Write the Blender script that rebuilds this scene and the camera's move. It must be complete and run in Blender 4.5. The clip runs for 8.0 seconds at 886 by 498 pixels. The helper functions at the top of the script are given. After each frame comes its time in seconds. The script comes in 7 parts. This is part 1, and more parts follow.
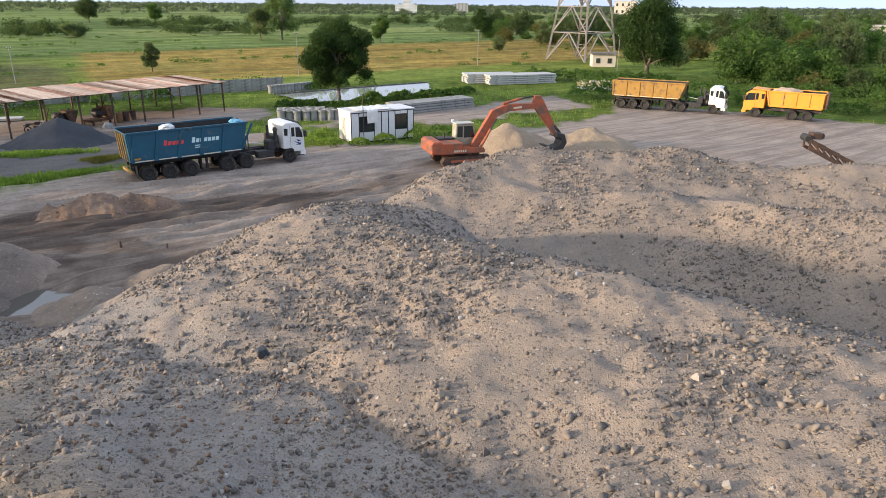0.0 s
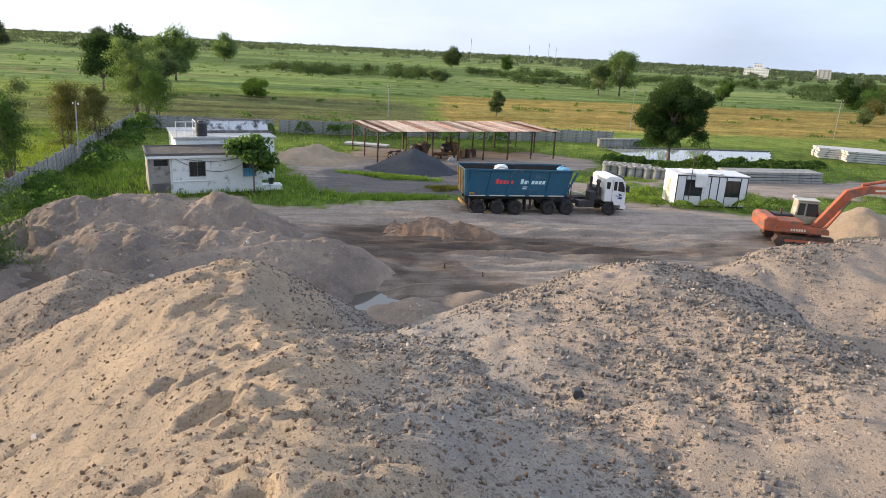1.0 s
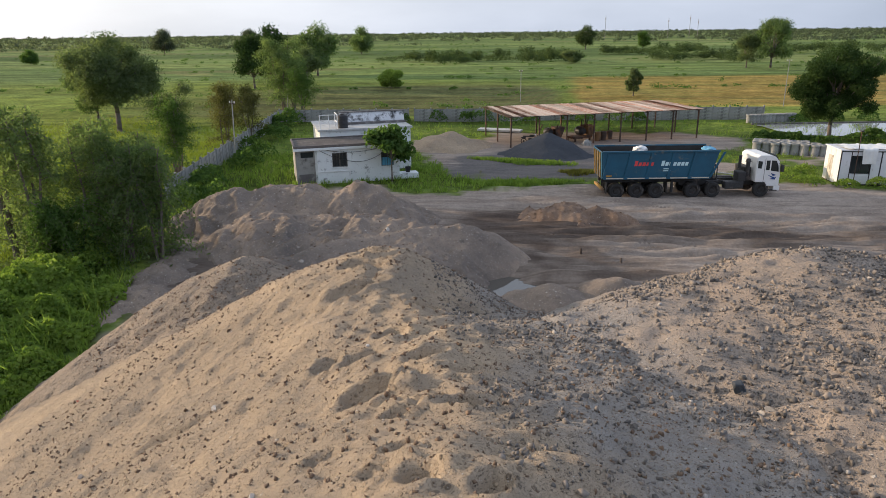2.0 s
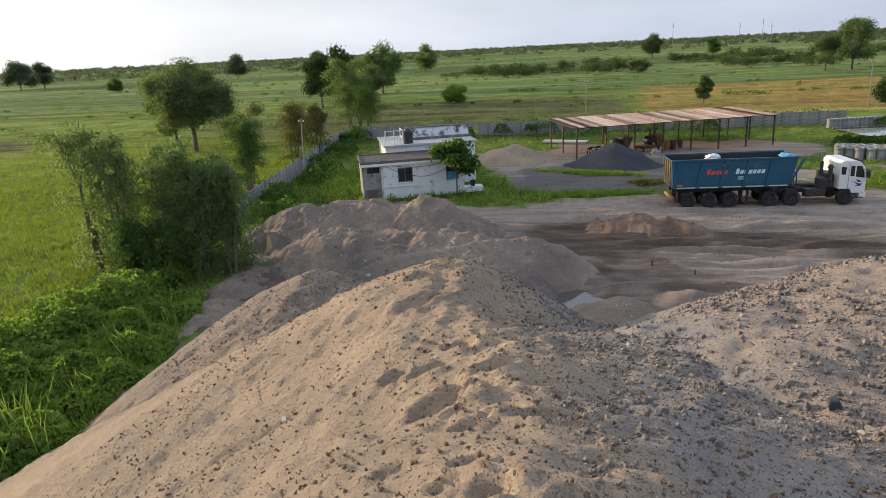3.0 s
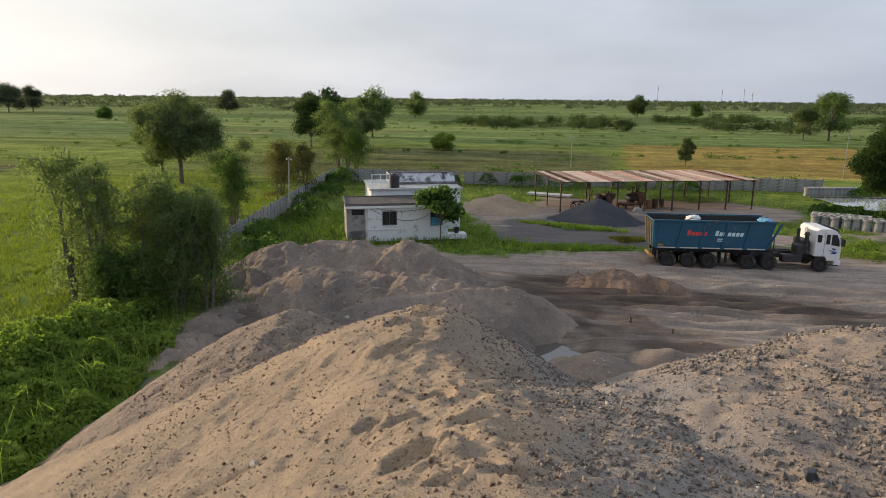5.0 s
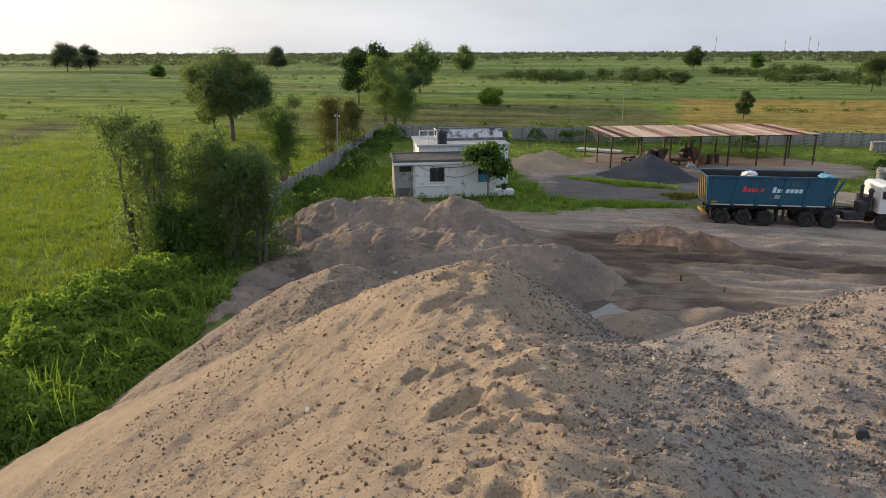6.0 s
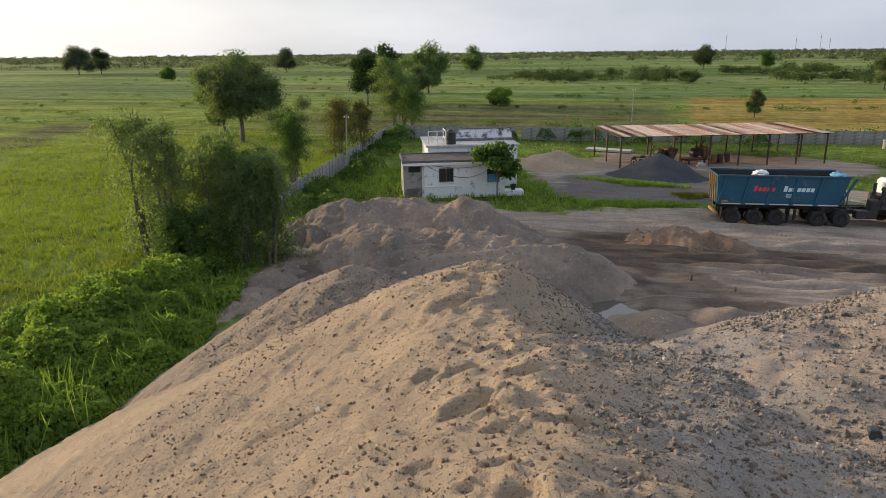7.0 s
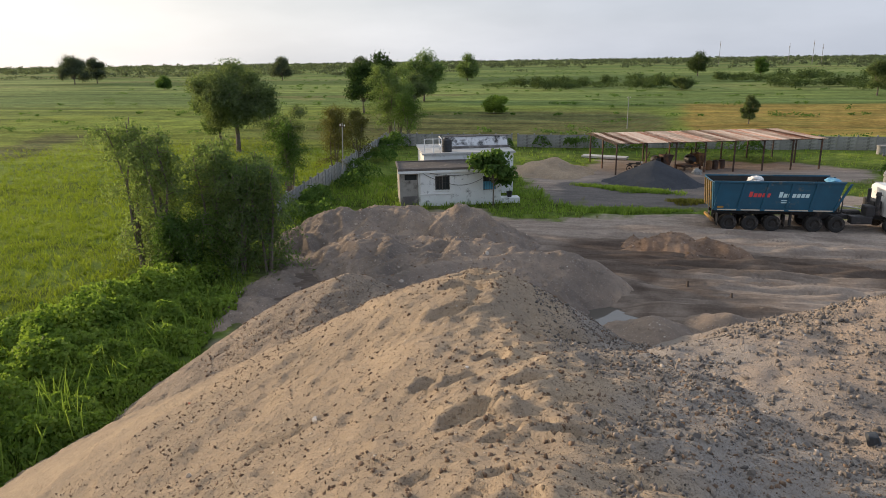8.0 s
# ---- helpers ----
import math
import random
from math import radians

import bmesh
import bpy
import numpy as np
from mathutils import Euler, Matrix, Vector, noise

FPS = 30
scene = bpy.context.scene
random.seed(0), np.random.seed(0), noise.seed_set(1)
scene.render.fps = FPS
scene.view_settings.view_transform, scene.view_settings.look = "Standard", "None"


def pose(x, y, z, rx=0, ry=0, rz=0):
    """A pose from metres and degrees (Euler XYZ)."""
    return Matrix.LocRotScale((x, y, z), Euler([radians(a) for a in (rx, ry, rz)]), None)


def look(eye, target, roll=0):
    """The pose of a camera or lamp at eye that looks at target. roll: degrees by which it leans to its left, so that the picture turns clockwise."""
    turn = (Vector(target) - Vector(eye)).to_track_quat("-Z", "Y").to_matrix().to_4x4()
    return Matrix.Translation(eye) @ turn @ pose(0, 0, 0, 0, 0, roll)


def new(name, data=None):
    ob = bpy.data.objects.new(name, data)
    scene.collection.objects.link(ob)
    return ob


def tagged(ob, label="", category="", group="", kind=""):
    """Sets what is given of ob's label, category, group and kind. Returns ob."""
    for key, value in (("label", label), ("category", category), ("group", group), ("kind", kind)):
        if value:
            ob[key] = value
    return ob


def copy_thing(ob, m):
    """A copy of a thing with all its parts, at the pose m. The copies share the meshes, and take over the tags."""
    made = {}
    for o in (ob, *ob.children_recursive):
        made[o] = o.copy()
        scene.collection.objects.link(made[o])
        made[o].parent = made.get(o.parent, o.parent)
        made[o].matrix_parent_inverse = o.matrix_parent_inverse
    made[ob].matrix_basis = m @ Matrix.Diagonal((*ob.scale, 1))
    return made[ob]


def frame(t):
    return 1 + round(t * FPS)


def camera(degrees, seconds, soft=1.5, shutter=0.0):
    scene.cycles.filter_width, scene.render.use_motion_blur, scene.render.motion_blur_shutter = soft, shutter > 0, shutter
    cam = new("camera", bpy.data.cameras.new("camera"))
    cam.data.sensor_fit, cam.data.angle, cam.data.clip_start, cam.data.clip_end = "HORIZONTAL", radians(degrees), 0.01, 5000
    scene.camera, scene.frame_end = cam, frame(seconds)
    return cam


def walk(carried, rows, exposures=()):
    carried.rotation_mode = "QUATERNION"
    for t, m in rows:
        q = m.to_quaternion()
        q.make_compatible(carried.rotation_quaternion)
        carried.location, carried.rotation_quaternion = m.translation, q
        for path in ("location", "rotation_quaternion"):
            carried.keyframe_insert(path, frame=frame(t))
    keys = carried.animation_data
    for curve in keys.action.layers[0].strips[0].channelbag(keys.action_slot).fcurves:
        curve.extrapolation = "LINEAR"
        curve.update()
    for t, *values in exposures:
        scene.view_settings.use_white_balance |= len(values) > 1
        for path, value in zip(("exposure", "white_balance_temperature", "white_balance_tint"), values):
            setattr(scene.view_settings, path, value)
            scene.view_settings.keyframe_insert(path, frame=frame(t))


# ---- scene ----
cam = camera(66.90, 8.0, 0.55)
ROWS = [
    (0.0, -0.087, -0.060, 10.769, 10.41, -20.10, 0.51),
    (0.5, -0.272, -0.298, 10.826, 25.95, -19.64, -0.07),
    (1.0, -0.359, -0.386, 10.780, 37.01, -16.48, 3.05),
    (1.5, -0.420, -0.417, 10.761, 42.18, -15.58, 3.21),
    (2.0, -0.470, -0.512, 10.802, 48.75, -17.95, -0.71),
    (2.2, -0.480, -0.579, 10.819, 53.53, -17.54, -3.10),
    (2.6, -0.535, -0.523, 10.772, 56.30, -17.10, -3.20),
    (3.3, -0.617, -0.439, 10.700, 51.89, -16.35, -1.85),
    (3.5, -0.649, -0.424, 10.700, 50.42, -16.23, -0.93),
    (4.0, -0.673, -0.365, 10.752, 48.82, -11.94, -0.22),
    (4.5, -0.679, -0.378, 10.765, 48.37, -11.55, -0.08),
    (5.0, -0.622, -0.475, 10.744, 52.77, -12.72, 0.62),
    (5.2, -0.591, -0.548, 10.742, 53.97, -14.40, 1.04),
    (6.5, -0.554, -0.534, 10.750, 57.59, -16.32, -0.69),
    (7.0, -0.549, -0.544, 10.746, 57.73, -16.37, -0.60),
    (7.5, -0.553, -0.532, 10.749, 57.56, -16.41, -0.98),
    (8.0, -0.559, -0.537, 10.755, 57.42, -15.74, -0.85),
]
walk(cam, [(t, pose(x, y, z, 90 + pitch, 0, yaw) @ pose(0, 0, 0, 0, 0, roll)) for t, x, y, z, yaw, pitch, roll in ROWS],
     [(0.0, 0.36, 5500, 10), (0.5, 0.44, 5500, 10), (1.0, 0.42, 5550, 10), (1.5, 0.06, 5600, 10), (2.0, 0.0, 5600, 10), (3.5, -0.02, 5600, 10), (4.0, -0.22, 5700, 10), (4.5, -0.29, 5800, 10), (5.0, -0.2, 5850, 10), (6.5, -0.12, 5850, 10), (8.0, -0.12, 5850, 10)])
# ---- light ----
SUN_YAW, SUN_UP = 117.0, 10.6  # degrees to the left of +y, degrees above the horizon
sun_way = Vector((-math.sin(radians(SUN_YAW)) * math.cos(radians(SUN_UP)), math.cos(radians(SUN_YAW)) * math.cos(radians(SUN_UP)), math.sin(radians(SUN_UP))))
sun_data = bpy.data.lights.new("sun", "SUN")
sun_data.energy, sun_data.angle, sun_data.color = 5.5, radians(2.5), (1.0, 0.71, 0.43)
sun = new("sun", sun_data)
sun.matrix_world = look(sun_way * 50, (0, 0, 0))

world = bpy.data.worlds.new("sky")
scene.world = world
world.use_nodes = True
wn, wl = world.node_tree.nodes, world.node_tree.links
wn.clear()
w_out = wn.new("ShaderNodeOutputWorld")
w_bg = wn.new("ShaderNodeBackground")
w_sky = wn.new("ShaderNodeTexSky")
w_sky.sky_type, w_sky.sun_disc = "NISHITA", False
w_sky.sun_elevation, w_sky.sun_rotation = radians(SUN_UP), radians(-SUN_YAW)
w_sky.dust_density, w_sky.air_density, w_sky.ozone_density = 2.5, 1.0, 1.0
# thin evening cloud over the clear sky
w_coord = wn.new("ShaderNodeTexCoord")
w_map = wn.new("ShaderNodeMapping")
w_map.inputs["Scale"].default_value = (1.0, 1.0, 3.6)
w_noise = wn.new("ShaderNodeTexNoise")
w_noise.inputs["Scale"].default_value, w_noise.inputs["Detail"].default_value = 2.2, 6.0
w_ramp = wn.new("ShaderNodeValToRGB")
w_ramp.color_ramp.elements[0].position, w_ramp.color_ramp.elements[0].color = 0.35, (0.72, 0.72, 0.72, 1)
w_ramp.color_ramp.elements[1].position, w_ramp.color_ramp.elements[1].color = 0.7, (0.86, 0.86, 0.86, 1)
w_mix = wn.new("ShaderNodeMix")
w_mix.data_type = "RGBA"
w_cloud = wn.new("ShaderNodeValToRGB")
w_cloud.color_ramp.elements[0].position, w_cloud.color_ramp.elements[0].color = 0.36, (0.835, 0.845, 0.875, 1)
w_cloud.color_ramp.elements[1].position, w_cloud.color_ramp.elements[1].color = 0.68, (0.965, 0.955, 0.965, 1)
w_gain = wn.new("ShaderNodeVectorMath")
w_gain.operation = "SCALE"
w_gain.inputs["Scale"].default_value = 19.5
wl.new(w_cloud.outputs["Color"], w_gain.inputs[0])
# the thin cloud glows paler and warmer towards the low sun
w_dot = wn.new("ShaderNodeVectorMath")
w_dot.operation = "DOT_PRODUCT"
w_dot.inputs[1].default_value = tuple(sun_way)
wl.new(w_coord.outputs["Generated"], w_dot.inputs[0])
w_near = wn.new("ShaderNodeMapRange")
w_near.inputs["From Min"].default_value, w_near.inputs["From Max"].default_value = -1.0, 1.0
wl.new(w_dot.outputs["Value"], w_near.inputs["Value"])
w_glow = wn.new("ShaderNodeValToRGB")
w_glow.color_ramp.elements[0].position, w_glow.color_ramp.elements[0].color = 0.12, (0.58, 0.63, 0.74, 1)
w_glow.color_ramp.elements[1].position, w_glow.color_ramp.elements[1].color = 0.95, (0.86, 0.78, 0.66, 1)
w_cool = w_glow.color_ramp.elements.new(0.40)
w_cool.color = (0.435, 0.445, 0.465, 1)
w_mid = w_glow.color_ramp.elements.new(0.66)
w_mid.color = (0.565, 0.555, 0.545, 1)
w_late = w_glow.color_ramp.elements.new(0.84)
w_late.color = (0.68, 0.64, 0.575, 1)
wl.new(w_near.outputs["Result"], w_glow.inputs["Fac"])
w_warm = wn.new("ShaderNodeVectorMath")
w_warm.operation = "MULTIPLY"
wl.new(w_gain.outputs[0], w_warm.inputs[0])
wl.new(w_glow.outputs["Color"], w_warm.inputs[1])
wl.new(w_warm.outputs[0], w_mix.inputs[7])
wl.new(w_coord.outputs["Generated"], w_map.inputs["Vector"])
wl.new(w_map.outputs["Vector"], w_noise.inputs["Vector"])
wl.new(w_noise.outputs["Fac"], w_ramp.inputs["Fac"])
wl.new(w_noise.outputs["Fac"], w_cloud.inputs["Fac"])
wl.new(w_ramp.outputs["Color"], w_mix.inputs[0])
wl.new(w_sky.outputs["Color"], w_mix.inputs[6])
wl.new(w_mix.outputs[2], w_bg.inputs["Color"])
w_bg.inputs["Strength"].default_value = 0.094
wl.new(w_bg.outputs["Background"], w_out.inputs["Surface"])
# ---- materials ----
def nodes_of(name):
    m = bpy.data.materials.new(name)
    m.use_nodes = True
    nt = m.node_tree
    return m, nt.nodes, nt.links, nt.nodes["Principled BSDF"]


def noise_node(n, l, coord, scale, detail=4.0, rough=0.6, out="Fac"):
    t = n.new("ShaderNodeTexNoise")
    t.inputs["Scale"].default_value, t.inputs["Detail"].default_value, t.inputs["Roughness"].default_value = scale, detail, rough
    l.new(coord, t.inputs["Vector"])
    return t.outputs[out]


def ramp_node(n, l, fac, stops):
    r = n.new("ShaderNodeValToRGB")
    e = r.color_ramp.elements
    while len(e) < len(stops):
        e.new(0.5)
    for el, (p, c) in zip(e, stops):
        el.position, el.color = p, (*c, 1) if len(c) == 3 else c
    l.new(fac, r.inputs["Fac"])
    return r.outputs["Color"]


def grey(v):
    return (v, v, v)


def mix_node(n, l, fac, a, b, blend="MIX"):
    m = n.new("ShaderNodeMix")
    m.data_type, m.blend_type = "RGBA", blend
    for sock, v in ((m.inputs[0], fac), (m.inputs[6], a), (m.inputs[7], b)):
        if isinstance(v, bpy.types.NodeSocket):
            l.new(v, sock)
        elif isinstance(v, (int, float)):
            sock.default_value = v
        else:
            sock.default_value = (*v, 1)
    return m.outputs[2]


def bump_node(n, l, height, strength, distance, into):
    b = n.new("ShaderNodeBump")
    b.inputs["Strength"].default_value, b.inputs["Distance"].default_value = strength, distance
    l.new(height, b.inputs["Height"])
    l.new(b.outputs["Normal"], into)
    return b


def surface(name, base, rough=0.7, metal=0.0, vary=0.25, scale=3.0, grain=40.0, bump=0.15, dist=0.01, dirt=None, dirt_amount=0.5, dirt_scale=1.5, per_object=0.0, coat=0.0):
    """A worn surface: two scales of variation, optional dirt patches and fine relief."""
    m, n, l, b = nodes_of(name)
    co = n.new("ShaderNodeTexCoord").outputs["Object"]
    big, fine = noise_node(n, l, co, scale), noise_node(n, l, co, grain, 3.0)
    lo, hi = tuple(c * (1 - vary) for c in base), tuple(min(1.0, c * (1 + vary)) for c in base)
    col = ramp_node(n, l, big, [(0.3, lo), (0.7, hi)])
    col = mix_node(n, l, 0.35, col, ramp_node(n, l, fine, [(0.3, lo), (0.7, hi)]))
    if dirt:
        mask = ramp_node(n, l, noise_node(n, l, co, dirt_scale, 8.0, 0.7), [(0.62 - dirt_amount * 0.3, grey(0)), (0.70 - dirt_amount * 0.2, grey(1))])
        col = mix_node(n, l, mask, col, dirt)
    if per_object:
        info = n.new("ShaderNodeObjectInfo")
        shade = ramp_node(n, l, info.outputs["Random"], [(0.0, grey(1 - per_object)), (1.0, grey(1.0))])
        col = mix_node(n, l, 1.0, col, shade, "MULTIPLY")
    l.new(col, b.inputs["Base Color"])
    b.inputs["Roughness"].default_value, b.inputs["Metallic"].default_value, b.inputs["Coat Weight"].default_value = rough, metal, coat
    if bump:
        bump_node(n, l, fine, bump, dist, b.inputs["Normal"])
    return m


def earth(name, tones, stone_tone, grain=9.0, lumps=1.0, patch=0.35, dark=(0.20, 0.18, 0.165), bump=0.6, chip=(0.62, 0.58, 0.52)):
    """Loose sand or gravel: broad patches, pebbles of three sizes, dark crumbs and light chips."""
    m, n, l, b = nodes_of(name)
    co = n.new("ShaderNodeTexCoord").outputs["Object"]
    broad = noise_node(n, l, co, patch, 5.0, 0.65)
    mid = noise_node(n, l, co, 2.2, 6.0, 0.7)
    col = ramp_node(n, l, broad, [(0.32, tones[0]), (0.5, tones[1]), (0.68, tones[2])])
    col = mix_node(n, l, ramp_node(n, l, mid, [(0.35, grey(0)), (0.75, grey(0.55))]), col, tones[0])
    # grey gravel tone, with the heaps' shade painted into the base colour
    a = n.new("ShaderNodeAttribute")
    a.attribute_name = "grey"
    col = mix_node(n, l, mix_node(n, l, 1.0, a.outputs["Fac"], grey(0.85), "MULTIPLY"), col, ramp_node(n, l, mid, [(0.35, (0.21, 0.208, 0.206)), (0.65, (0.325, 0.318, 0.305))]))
    heights = []
    for k, (s, chance) in enumerate(((grain, 0.30 * lumps), (grain * 2.6, 0.45 * lumps), (grain * 6.5, 0.6))):
        v = n.new("ShaderNodeTexVoronoi")
        v.inputs["Scale"].default_value = s
        l.new(co, v.inputs["Vector"])
        pick = n.new("ShaderNodeSeparateColor")
        l.new(v.outputs["Color"], pick.inputs["Color"])
        here = ramp_node(n, l, pick.outputs["Red"], [(max(0.0, 1 - chance - 0.02), grey(0)), (1 - chance + 0.02, grey(1))])
        core = ramp_node(n, l, v.outputs["Distance"], [(0.28, grey(1)), (0.5, grey(0))])
        lump = mix_node(n, l, 1.0, here, core, "MULTIPLY")
        shade = ramp_node(n, l, pick.outputs["Green"], [(0.0, dark), (0.45, stone_tone), (0.9, tones[2]), (0.97, chip)])
        col = mix_node(n, l, mix_node(n, l, 1.0, lump, grey(0.7), "MULTIPLY"), col, shade)
        heights.append(lump)
    high = mix_node(n, l, 0.5, heights[0], heights[1], "ADD")
    high = mix_node(n, l, 0.3, high, heights[2], "ADD")
    high = mix_node(n, l, 0.6, high, noise_node(n, l, co, 14.0, 6.0, 0.75), "ADD")
    l.new(col, b.inputs["Base Color"])
    b.inputs["Roughness"].default_value, b.inputs["Specular IOR Level"].default_value = 0.95, 0.15
    bump_node(n, l, high, bump, 0.05, b.inputs["Normal"])
    return m


def leafy(name, dark, light, rough=0.6, spread=0.25, shine_through=0.32):
    """Foliage: tone varies leaf by leaf, and light comes through."""
    m, n, l, b = nodes_of(name)
    geo = n.new("ShaderNodeNewGeometry")
    co = n.new("ShaderNodeTexCoord").outputs["Object"]
    f = n.new("ShaderNodeMath")
    f.operation = "MULTIPLY_ADD"
    l.new(noise_node(n, l, co, 0.8, 3.0), f.inputs[0])
    f.inputs[1].default_value = 1.3
    g = n.new("ShaderNodeMath")
    g.operation = "MULTIPLY_ADD"
    l.new(geo.outputs["Random Per Island"], g.inputs[0])
    g.inputs[1].default_value, g.inputs[2].default_value = 0.45, -0.38
    l.new(g.outputs[0], f.inputs[2])
    col = ramp_node(n, l, f.outputs[0], [(0.1, dark), (0.8, light)])
    l.new(col, b.inputs["Base Color"])
    b.inputs["Roughness"].default_value, b.inputs["Specular IOR Level"].default_value = rough, 0.06
    tr = n.new("ShaderNodeBsdfTranslucent")
    l.new(mix_node(n, l, 1.0, col, (1.15, 1.25, 0.6), "MULTIPLY"), tr.inputs["Color"])
    mixer = n.new("ShaderNodeMixShader")
    mixer.inputs[0].default_value = shine_through
    l.new(b.outputs[0], mixer.inputs[1])
    l.new(tr.outputs[0], mixer.inputs[2])
    l.new(mixer.outputs[0], n["Material Output"].inputs["Surface"])
    return m


SAND = earth("sand", [(0.27, 0.228, 0.176), (0.40, 0.318, 0.225), (0.485, 0.382, 0.262)], (0.23, 0.18, 0.135), grain=22.0, lumps=0.5, dark=(0.09, 0.07, 0.056), bump=0.85)
GRAVEL = earth("gravel", [(0.235, 0.205, 0.174), (0.345, 0.281, 0.22), (0.465, 0.362, 0.265)], (0.21, 0.185, 0.16), grain=20.0, lumps=1.0, patch=0.6, dark=(0.10, 0.094, 0.088), bump=0.7)
YARD_SAND = earth("yard_sand", [(0.14, 0.121, 0.105), (0.232, 0.191, 0.156), (0.36, 0.285, 0.215)], (0.24, 0.20, 0.17), grain=3.5, lumps=0.4, patch=0.25, dark=(0.11, 0.095, 0.08), bump=0.8)
COARSE_SAND = earth("coarse_grey_sand", [(0.255, 0.22, 0.182), (0.36, 0.296, 0.23), (0.465, 0.37, 0.27)], (0.17, 0.148, 0.125), grain=14.0, lumps=1.0, patch=0.5, dark=(0.085, 0.075, 0.066), bump=1.0)
COAL = earth("stone_dust", [(0.042, 0.047, 0.056), (0.058, 0.063, 0.073), (0.078, 0.082, 0.09)], (0.06, 0.063, 0.07), grain=5.0, lumps=0.5, dark=(0.035, 0.037, 0.04), bump=0.5, chip=(0.10, 0.10, 0.105))


def stone_material():
    """Loose stones: each has its own tone from dark basalt to tan, a few of them chalky."""
    m, n, l, b = nodes_of("loose_stone")
    geo, info = n.new("ShaderNodeNewGeometry"), n.new("ShaderNodeObjectInfo")
    add = n.new("ShaderNodeMath")
    l.new(geo.outputs["Random Per Island"], add.inputs[0])
    l.new(info.outputs["Random"], add.inputs[1])
    wrap = n.new("ShaderNodeMath")
    wrap.operation = "FRACT"
    l.new(add.outputs[0], wrap.inputs[0])
    col = ramp_node(n, l, wrap.outputs[0], [(0.0, (0.06, 0.06, 0.06)), (0.35, (0.14, 0.132, 0.124)), (0.7, (0.25, 0.22, 0.19)), (0.97, (0.36, 0.30, 0.24)), (0.99, (0.52, 0.49, 0.45))])
    co = n.new("ShaderNodeTexCoord").outputs["Object"]
    col = mix_node(n, l, 0.4, col, ramp_node(n, l, noise_node(n, l, co, 40.0, 4), [(0.3, (0.09, 0.085, 0.08)), (0.7, (0.30, 0.255, 0.21))]))
    l.new(col, b.inputs["Base Color"])
    b.inputs["Roughness"].default_value, b.inputs["Specular IOR Level"].default_value = 0.9, 0.2
    bump_node(n, l, noise_node(n, l, co, 60.0, 3), 0.4, 0.01, b.inputs["Normal"])
    return m


STONE = stone_material()
CLOD = surface("sand_clod", (0.175, 0.12, 0.08), 0.95, 0.0, 0.4, 3.0, 60.0, 0.5, 0.01)
RED_SAND = earth("red_sand", [(0.15, 0.11, 0.085), (0.25, 0.175, 0.125), (0.36, 0.26, 0.18)], (0.22, 0.16, 0.12), grain=6.0, lumps=0.4, patch=0.4, dark=(0.09, 0.07, 0.055), bump=0.9)
# ---- relief ----
def lattice(x, y, seed):
    """A repeatable random value between 0 and 1 for each whole (x, y)."""
    h = (x.astype(np.int64) * 374761393 + y.astype(np.int64) * 668265263 + seed * 974634777) & 0x7FFFFFFF
    h = ((h ^ (h >> 13)) * 1274126177) & 0x7FFFFFFF
    return ((h ^ (h >> 16)) & 0xFFFF) / 65535.0


def value_noise(x, y, size, seed):
    """Smooth noise between -1 and 1 with features of about that size in metres."""
    u, v = x / size, y / size
    i, j = np.floor(u), np.floor(v)
    a, b = u - i, v - j
    a, b = a * a * a * (a * (6 * a - 15) + 10), b * b * b * (b * (6 * b - 15) + 10)
    low = lattice(i, j, seed) * (1 - a) + lattice(i + 1, j, seed) * a
    top = lattice(i, j + 1, seed) * (1 - a) + lattice(i + 1, j + 1, seed) * a
    return 2 * (low * (1 - b) + top * b) - 1


def rough_noise(x, y, size, seed, octaves=4, fall=0.5):
    total, amp = 0.0, 1.0
    for k in range(octaves):
        c, s = math.cos(0.7 * k + seed), math.sin(0.7 * k + seed)
        total = total + amp * value_noise(c * x - s * y + 17 * k, s * x + c * y, size * 0.5**k, seed + k)
        amp *= fall
    return total


def smooth_max(a, b, k):
    h = np.clip(0.5 + 0.5 * (a - b) / k, 0, 1)
    return b * (1 - h) + a * h + k * h * (1 - h)


def ridge(x, y, line, near=0.25, far=0.6, brow=2.5, soft=0.6):
    """A heap along a line of (x, y, z): gentle for the first metres from its crest, then at the slope of loose ground."""
    best = None
    for (x0, y0, z0), (x1, y1, z1) in zip(line[:-1], line[1:]):
        dx, dy = x1 - x0, y1 - y0
        s = np.clip(((x - x0) * dx + (y - y0) * dy) / (dx * dx + dy * dy), 0, 1)
        d = np.sqrt((x - x0 - s * dx) ** 2 + (y - y0 - s * dy) ** 2 + 0.04) - 0.2
        over = np.logaddexp(0, (d - brow) / 0.4) * 0.4
        h = z0 + s * (z1 - z0) - near * d - (far - near) * over
        best = h if best is None else smooth_max(best, h, soft)
    return best


